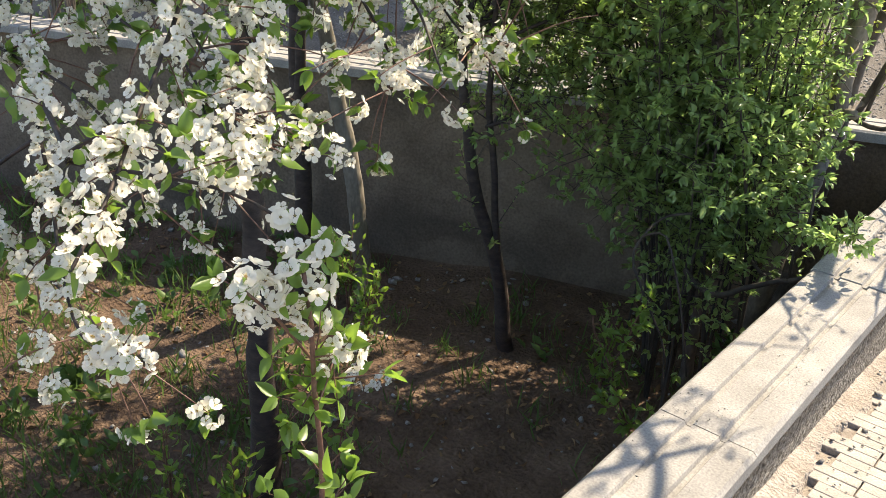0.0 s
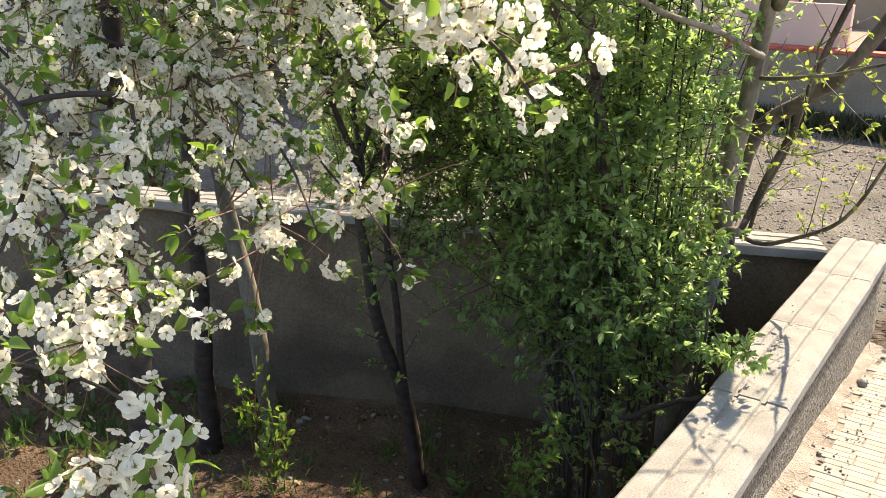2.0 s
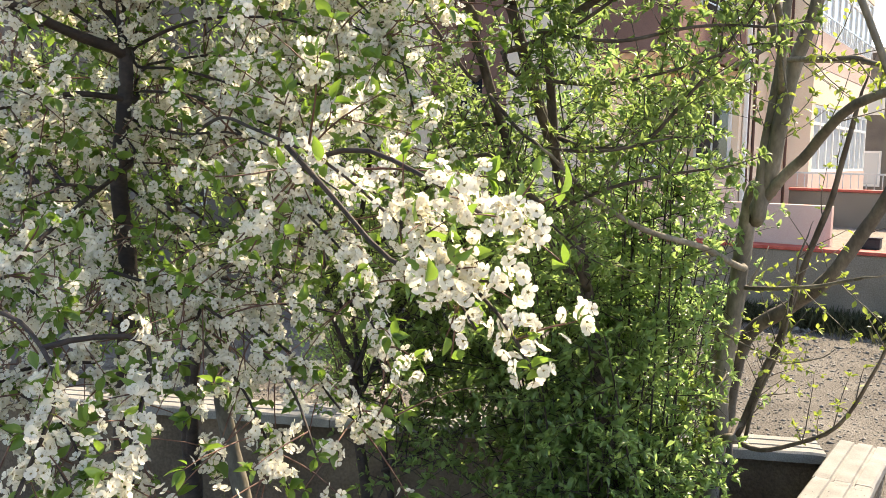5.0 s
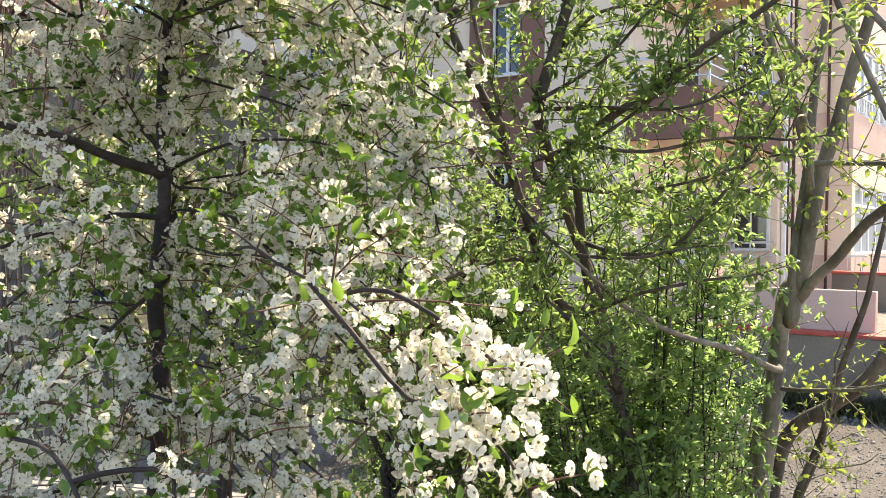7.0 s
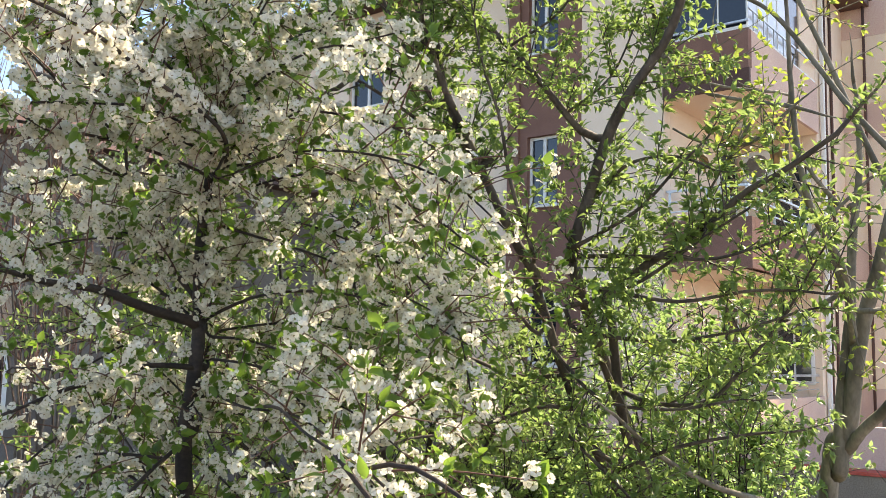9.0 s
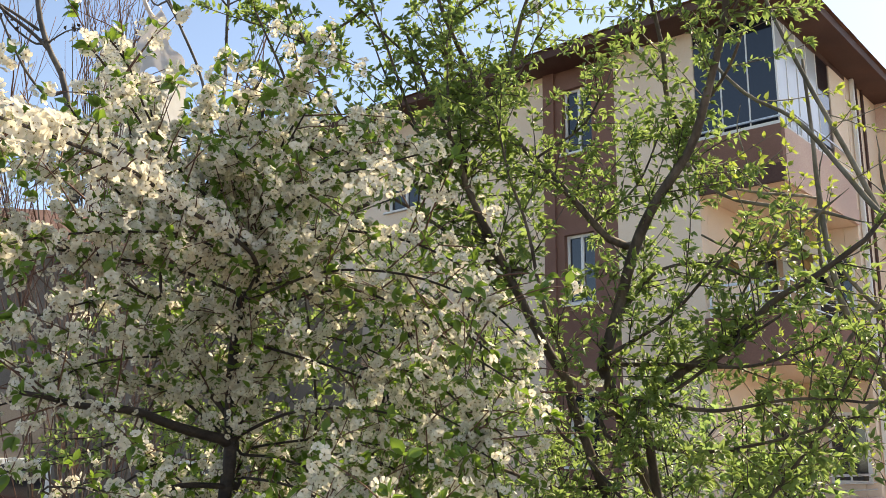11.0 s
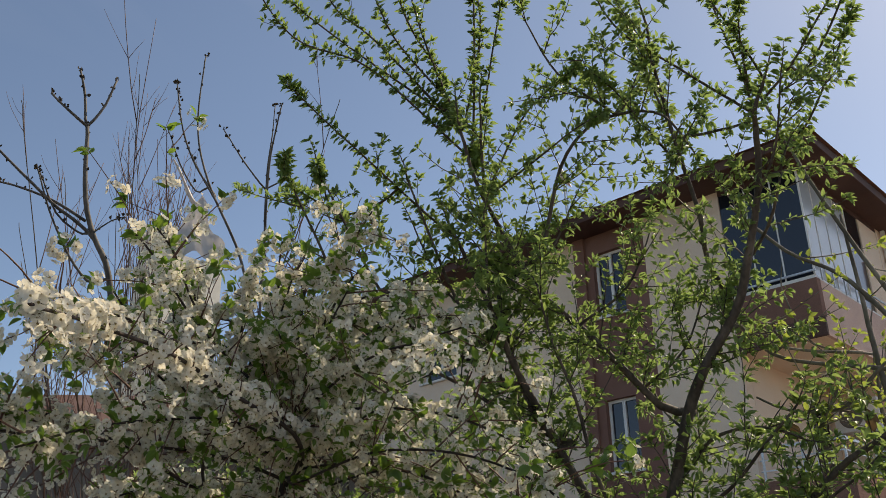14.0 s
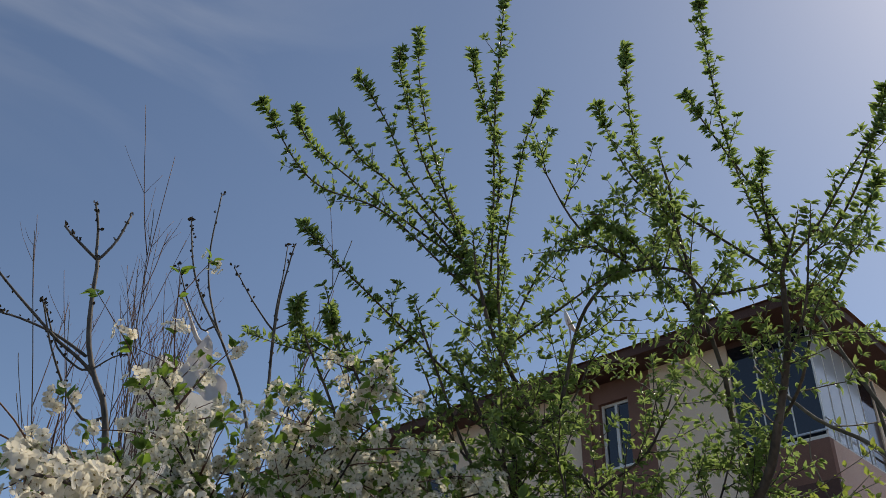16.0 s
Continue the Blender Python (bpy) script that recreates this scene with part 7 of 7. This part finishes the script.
def plastic_sheet():
    """A torn white plastic sheet caught in bare branches, with one long wisp."""
    at = Vector((-3.33, -0.79, 4.68))
    ob = thing("plastic_sheet", "torn white plastic sheet caught in bare branches", "plastic sheet", tuple(at))
    away = Vector((at.x - 0.95, at.y + 3.3, 0)).normalized()
    side = Vector((away.y, -away.x, 0))
    v, f, n = [], [], 13
    for j in range(n):
        h = j / (n - 1)
        lo, hi = -0.11 - 0.02 * math.sin(5 * h), 0.15 - 0.17 * h ** 1.3 + 0.02 * math.sin(9 * h)
        lo += 0.10 * h ** 2
        for i in range(n):
            u = lo + (hi - lo) * i / (n - 1)
            z = -0.19 + 0.39 * h + 0.03 * math.sin(7 * u * 6 + 2) * (1 - h)
            deep = 0.05 * noise.noise((u * 9, z * 9, 1.3)) + 0.02 * noise.noise((u * 28, z * 20, 4.0))
            v.append(side * u + Vector((0, 0, z)) + away * deep)
    for j in range(n - 1):
        for i in range(n - 1):
            a = j * n + i
            f.append((a, a + 1, a + n + 1, a + n))
    mesh_object("sheet", v, f, SHEETING, ob, smooth=True)
    path = np.array([side * (-0.03 - 0.15 * k) + Vector((0, 0, 0.12 + 0.28 * k)) + away * 0.02 * math.sin(6 * k) for k in np.linspace(0, 1, 7)])
    wv, wf = tube(path, 0.016, 0.005, 6, 0.3)
    mesh_object("wisp", wv, wf, SHEETING, ob, smooth=True)


plastic_sheet()

# low shrubs on the lot behind the wall
# the last three, taller, are added to cast shade on the garden soil
for k, (cx, cy, hh) in enumerate(((-3.6, 2.2, 1.4), (-5.2, 1.6, 1.2), (-6.8, 0.9, 1.1), (-8.3, 0.6, 1.3), (-4.6, 3.4, 0.8), (-1.05, 2.75, 2.5), (-1.75, 2.45, 2.4), (-2.5, 2.15, 2.1))):
    hedge = Tree("low_shrub", "low green shrub behind the garden wall", (cx, cy, 0.0), DARK_BARK, category="shrub", group="low shrubs behind the wall")
    tw = []
    for _ in range(9):
        b, out = rng.uniform(0, 6.28), rng.uniform(0.1, 0.55)
        p = hedge.limb([(cx, cy, -0.03), (cx + out * 0.5 * math.cos(b), cy + out * 0.5 * math.sin(b), hh * 0.5), (cx + out * math.cos(b), cy + out * math.sin(b), hh * rng.uniform(0.6, 1.1))], 0.009, 0.003, "stem", 5)
        tw += hedge.sprout(p, 16, 0.32, 0.003, 1.2, 0.2, -0.1, 0.1)
    hedge.leaves(tw, 0.035, 2.0, 0.042, LEAF_SMALL, BUSH_LEAF)
    hedge.finish_twigs()

# ---- ground cover ----


def inside_garden(x, y):
    return x < -0.05 and (Vector((x, y, 0)) - CORNER).dot(BACK_N) > 0.05 and y > -8.5


def grass_patch():
    """Tufts of grass blades over the sunlit side of the garden, thinning towards the shade."""
    org, nrm, sz = [], [], []
    while len(org) < 14000:
        cx, cy = rng.uniform(-6.5, -0.2), rng.uniform(-5.0, 1.2)
        dens = noise.noise((cx * 0.9, cy * 0.9, 7.0)) * 0.5 + 0.5 + (0.45 if cx < -1.9 and cy < -0.2 else -0.3)
        if not inside_garden(cx, cy) or rng.random() > dens * 0.7:
            continue
        for _ in range(int(rng.integers(8, 26))):
            x, y = cx + rng.normal(0, 0.06), cy + rng.normal(0, 0.06)
            org.append((x, y, soil_height(x, y) - 0.005))
            nrm.append((rng.normal(0, 0.45), rng.normal(0, 0.45), 1.0))
            sz.append(rng.uniform(0.05, 0.17))
    return np.array(org), np.array(nrm), np.array(sz)


org, nrm, sz = grass_patch()
blade = leaf_template(0.07, 0.3, -0.25, 2)
tagged(scatter_mesh("grass", blade, (frames_for(nrm, sz), org), [GRASS]), "tufts of fresh green grass on the garden soil", "grass")

org, nrm, sz = [], [], []
for _ in range(420):
    cx, cy = rng.uniform(-5.5, -0.15), rng.uniform(-3.0, 1.6)
    if not inside_garden(cx, cy) or noise.noise((cx * 1.3, cy * 1.3, 2.0)) < (-0.05 if cx < -2.2 else 0.2):
        continue
    for _ in range(int(rng.integers(6, 14))):
        a = rng.uniform(0, 6.28)
        org.append((cx + rng.normal(0, 0.03), cy + rng.normal(0, 0.03), soil_height(cx, cy) + rng.uniform(0, 0.09)))
        nrm.append((math.cos(a), math.sin(a), rng.uniform(0.2, 1.2)))
        sz.append(rng.uniform(0.04, 0.11))
tagged(scatter_mesh("weeds", leaf_template(0.45, 0.2, -0.3, 2), (frames_for(np.array(nrm), sz), np.array(org)), [GRASS]), "broad-leaved green weeds in the shade of the trees", "weeds")

org, nrm, sz = [], [], []
while len(org) < 2600:
    x, y = rng.uniform(-6, -0.1), rng.uniform(-4.5, 1.9)
    if inside_garden(x, y):
        org.append((x, y, soil_height(x, y) + 0.008))
        nrm.append((rng.normal(), rng.normal(), rng.normal(0, 0.25)))
        sz.append(rng.uniform(0.02, 0.06))
tagged(scatter_mesh("leaf_litter", leaf_template(0.5, 0.3, -0.3, 2), (frames_for(np.array(nrm), sz), np.array(org)), [DRY_LEAF]), "dry brown fallen leaves on dark soil", "leaf litter")

PEBBLE_V = np.array([(0.5, 0, 0), (-0.5, 0.05, 0), (0.05, 0.42, 0.02), (0, -0.45, 0), (0.02, 0, 0.3), (0.3, 0.28, 0.17), (-0.28, -0.25, 0.2), (0, 0, -0.25)])
PEBBLE_F = np.array([(0, 5, 4), (5, 2, 4), (2, 1, 4), (1, 6, 4), (6, 3, 4), (3, 0, 4), (0, 7, 5), (5, 7, 2), (2, 7, 1), (1, 7, 6), (6, 7, 3), (3, 7, 0)])
PEBBLE = (PEBBLE_V, PEBBLE_F, np.zeros(12, int))


def pebbles(name, count, area, size, label, keep, height):
    org, rot = [], []
    while len(org) < count:
        x, y = rng.uniform(area[0], area[1]), rng.uniform(area[2], area[3])
        if keep(x, y):
            k = size * rng.lognormal(0, 0.45)
            org.append((x, y, height(x, y) + 0.05 * k))
            e = Euler((rng.normal(0, 0.3), rng.normal(0, 0.3), rng.uniform(0, 6.28))).to_matrix()
            rot.append(np.array(e) @ np.diag((k, k * rng.uniform(0.6, 1.1), k * rng.uniform(0.6, 1.2))))
    return tagged(scatter_mesh(name, PEBBLE, (np.array(rot), np.array(org)), [STONE]), label, "stones")


def on_lot(x, y):
    return (Vector((x, y, 0)) - CORNER).dot(BACK_N) < -0.3 and not (x > 0.2 and y < 2.5)


pebbles("gravel_stones", 26000, (-7, 5, -1, 9.3), 0.022, "loose grey gravel stones on the dirt lot", on_lot, lambda x, y: 0.0)
pebbles("rubble", 160, (-7, 5, 8.6, 9.35), 0.09, "broken stones along the terrace wall foot", on_lot, lambda x, y: 0.0)
pebbles("crumbs", 420, (0.29, 0.50, -3.0, 2.4), 0.011, "crumbs of mortar and grit along the wall foot", lambda x, y: True, lambda x, y: street_z(y) + 0.004)
pebbles("coping_grit", 1500, (0.01, 0.29, -2.6, 1.8), 0.0032, "dark grit and leaf crumbs on the coping", lambda x, y: noise.noise((x * 4, y * 2.2, 0.5)) > -0.15, lambda x, y: COPING_Z + 0.0005)
pebbles("street_stones", 14, (0.36, 0.95, -1.2, 2.0), 0.03, "loose stones lying on the pavers", lambda x, y: True, lambda x, y: street_z(y) + 0.004)
pebbles("soil_clods", 1500, (-6, -0.1, -4, 1.9), 0.028, "clods and small stones on the soil", inside_garden, soil_height)



def foot_weeds():
    """Rank grass and weeds along the foot of the terrace wall, their colour darkened for its shadow."""
    org, nrm, sz = [], [], []
    for _ in range(1500):
        cx, cy = rng.uniform(-7, 5), 9.36 - abs(rng.normal(0, 0.38))
        if noise.noise((cx * 0.8, cy, 4.0)) < -0.2:
            continue
        for _ in range(int(rng.integers(6, 14))):
            org.append((cx + rng.normal(0, 0.07), min(9.37, cy + rng.normal(0, 0.07)), -0.005))
            nrm.append((rng.normal(0, 0.4), rng.normal(0, 0.4) - 0.1, 1.0))
            sz.append(rng.uniform(0.08, 0.32))
    return np.array(org), np.array(nrm), np.array(sz)


org, nrm, sz = foot_weeds()
tagged(scatter_mesh("wall_foot_weeds", leaf_template(0.10, 0.3, -0.35, 2), (frames_for(nrm, sz), org), [SHADED_GRASS]), "rank grass along the terrace wall foot, darkened for the wall shadow", "weeds")

dry = Tree("brushwood", "small heap of dry brown twigs lying by the wall end", (0.47, 2.32, 0.0), TWIG_BARK, category="twigs")
for _ in range(46):
    a, q = rng.uniform(0, 6.28), rng.normal(0, 0.12, 2)
    c, s2, ln = math.cos(a), math.sin(a), rng.uniform(0.08, 0.24)
    h = rng.uniform(0.006, 0.05)
    dry.limb([(0.47 + q[0] - c * ln, 2.32 + q[1] - s2 * ln, 0.006), (0.47 + q[0], 2.32 + q[1], h), (0.47 + q[0] + c * ln, 2.32 + q[1] + s2 * ln, 0.006)], rng.uniform(0.002, 0.0045), 0.0015, "twig", 5, 0.0)
slab = tagged(part("paving_slab", block((-0.20, -0.12, 0.0), (0.20, 0.12, 0.035), 0.006), COPING, None), "loose broken concrete slab on the gravel", "slab")
slab.location, slab.rotation_euler = (0.2, 3.95, 0.0), (0, 0, 0.4)

# ---- street pavers, the nearest stretch as single pieces ----


def paver_mesh(seed):
    r = np.random.default_rng(seed)
    bm = block((-0.0259, -0.1, -0.03), (0.0259, 0.1, 0.0))
    for q in bm.verts:
        q.co += Vector((r.normal(0, 0.0006), r.normal(0, 0.001), r.normal(0, 0.0006)))
    top = [e for e in bm.edges if all(v.co.z > -0.01 for v in e.verts)]
    bmesh.ops.bevel(bm, geom=top, offset=0.0022, segments=1, affect="EDGES")
    me = bpy.data.meshes.new("paver")
    bm.to_mesh(me)
    bm.free()
    me.materials.append(PAVER)
    return me


PAVERS = [paver_mesh(s) for s in range(5)]
count = 0
y = 1.98
row = 0
while y > -1.6:
    x = 0.396 + (0.10 if row % 4 > 1 else 0.0)
    while x < 1.15:
        if count < 300:
            ob = new("paver", PAVERS[int(rng.integers(5))])
            ob.parent = pavement
            slope = math.atan(-0.085) if y < 1.9 else 0.0
            ob.matrix_world = Matrix.Translation((x, y, street_z(y) + rng.normal(0, 0.0008))) @ Matrix.Rotation(slope, 4, "X") @ Matrix.Rotation(math.pi / 2 + rng.normal(0, 0.004), 4, "Z") @ Matrix.Rotation(rng.normal(0, 0.003), 4, "Y")
            count += 1
        x += 0.206
    y -= 0.0535
    row += 1

# two curled dry leaves hanging in the bare twigs
for q, k in (((-0.38, -0.02, 3.15), 0.07), ((-0.12, 0.02, 3.16), 0.08)):
    ob = thing("dry_leaf", "curled brown dry leaf hanging from a twig", "leaf", q, "dry leaves in the twigs")
    lv, lf, _ = leaf_template(0.6, 0.5, 0.4, 3)
    mesh_object("blade", lv * k * np.array((1, 1, -1)), [tuple(map(int, w)) for w in lf], DRY_LEAF, ob, smooth=True)
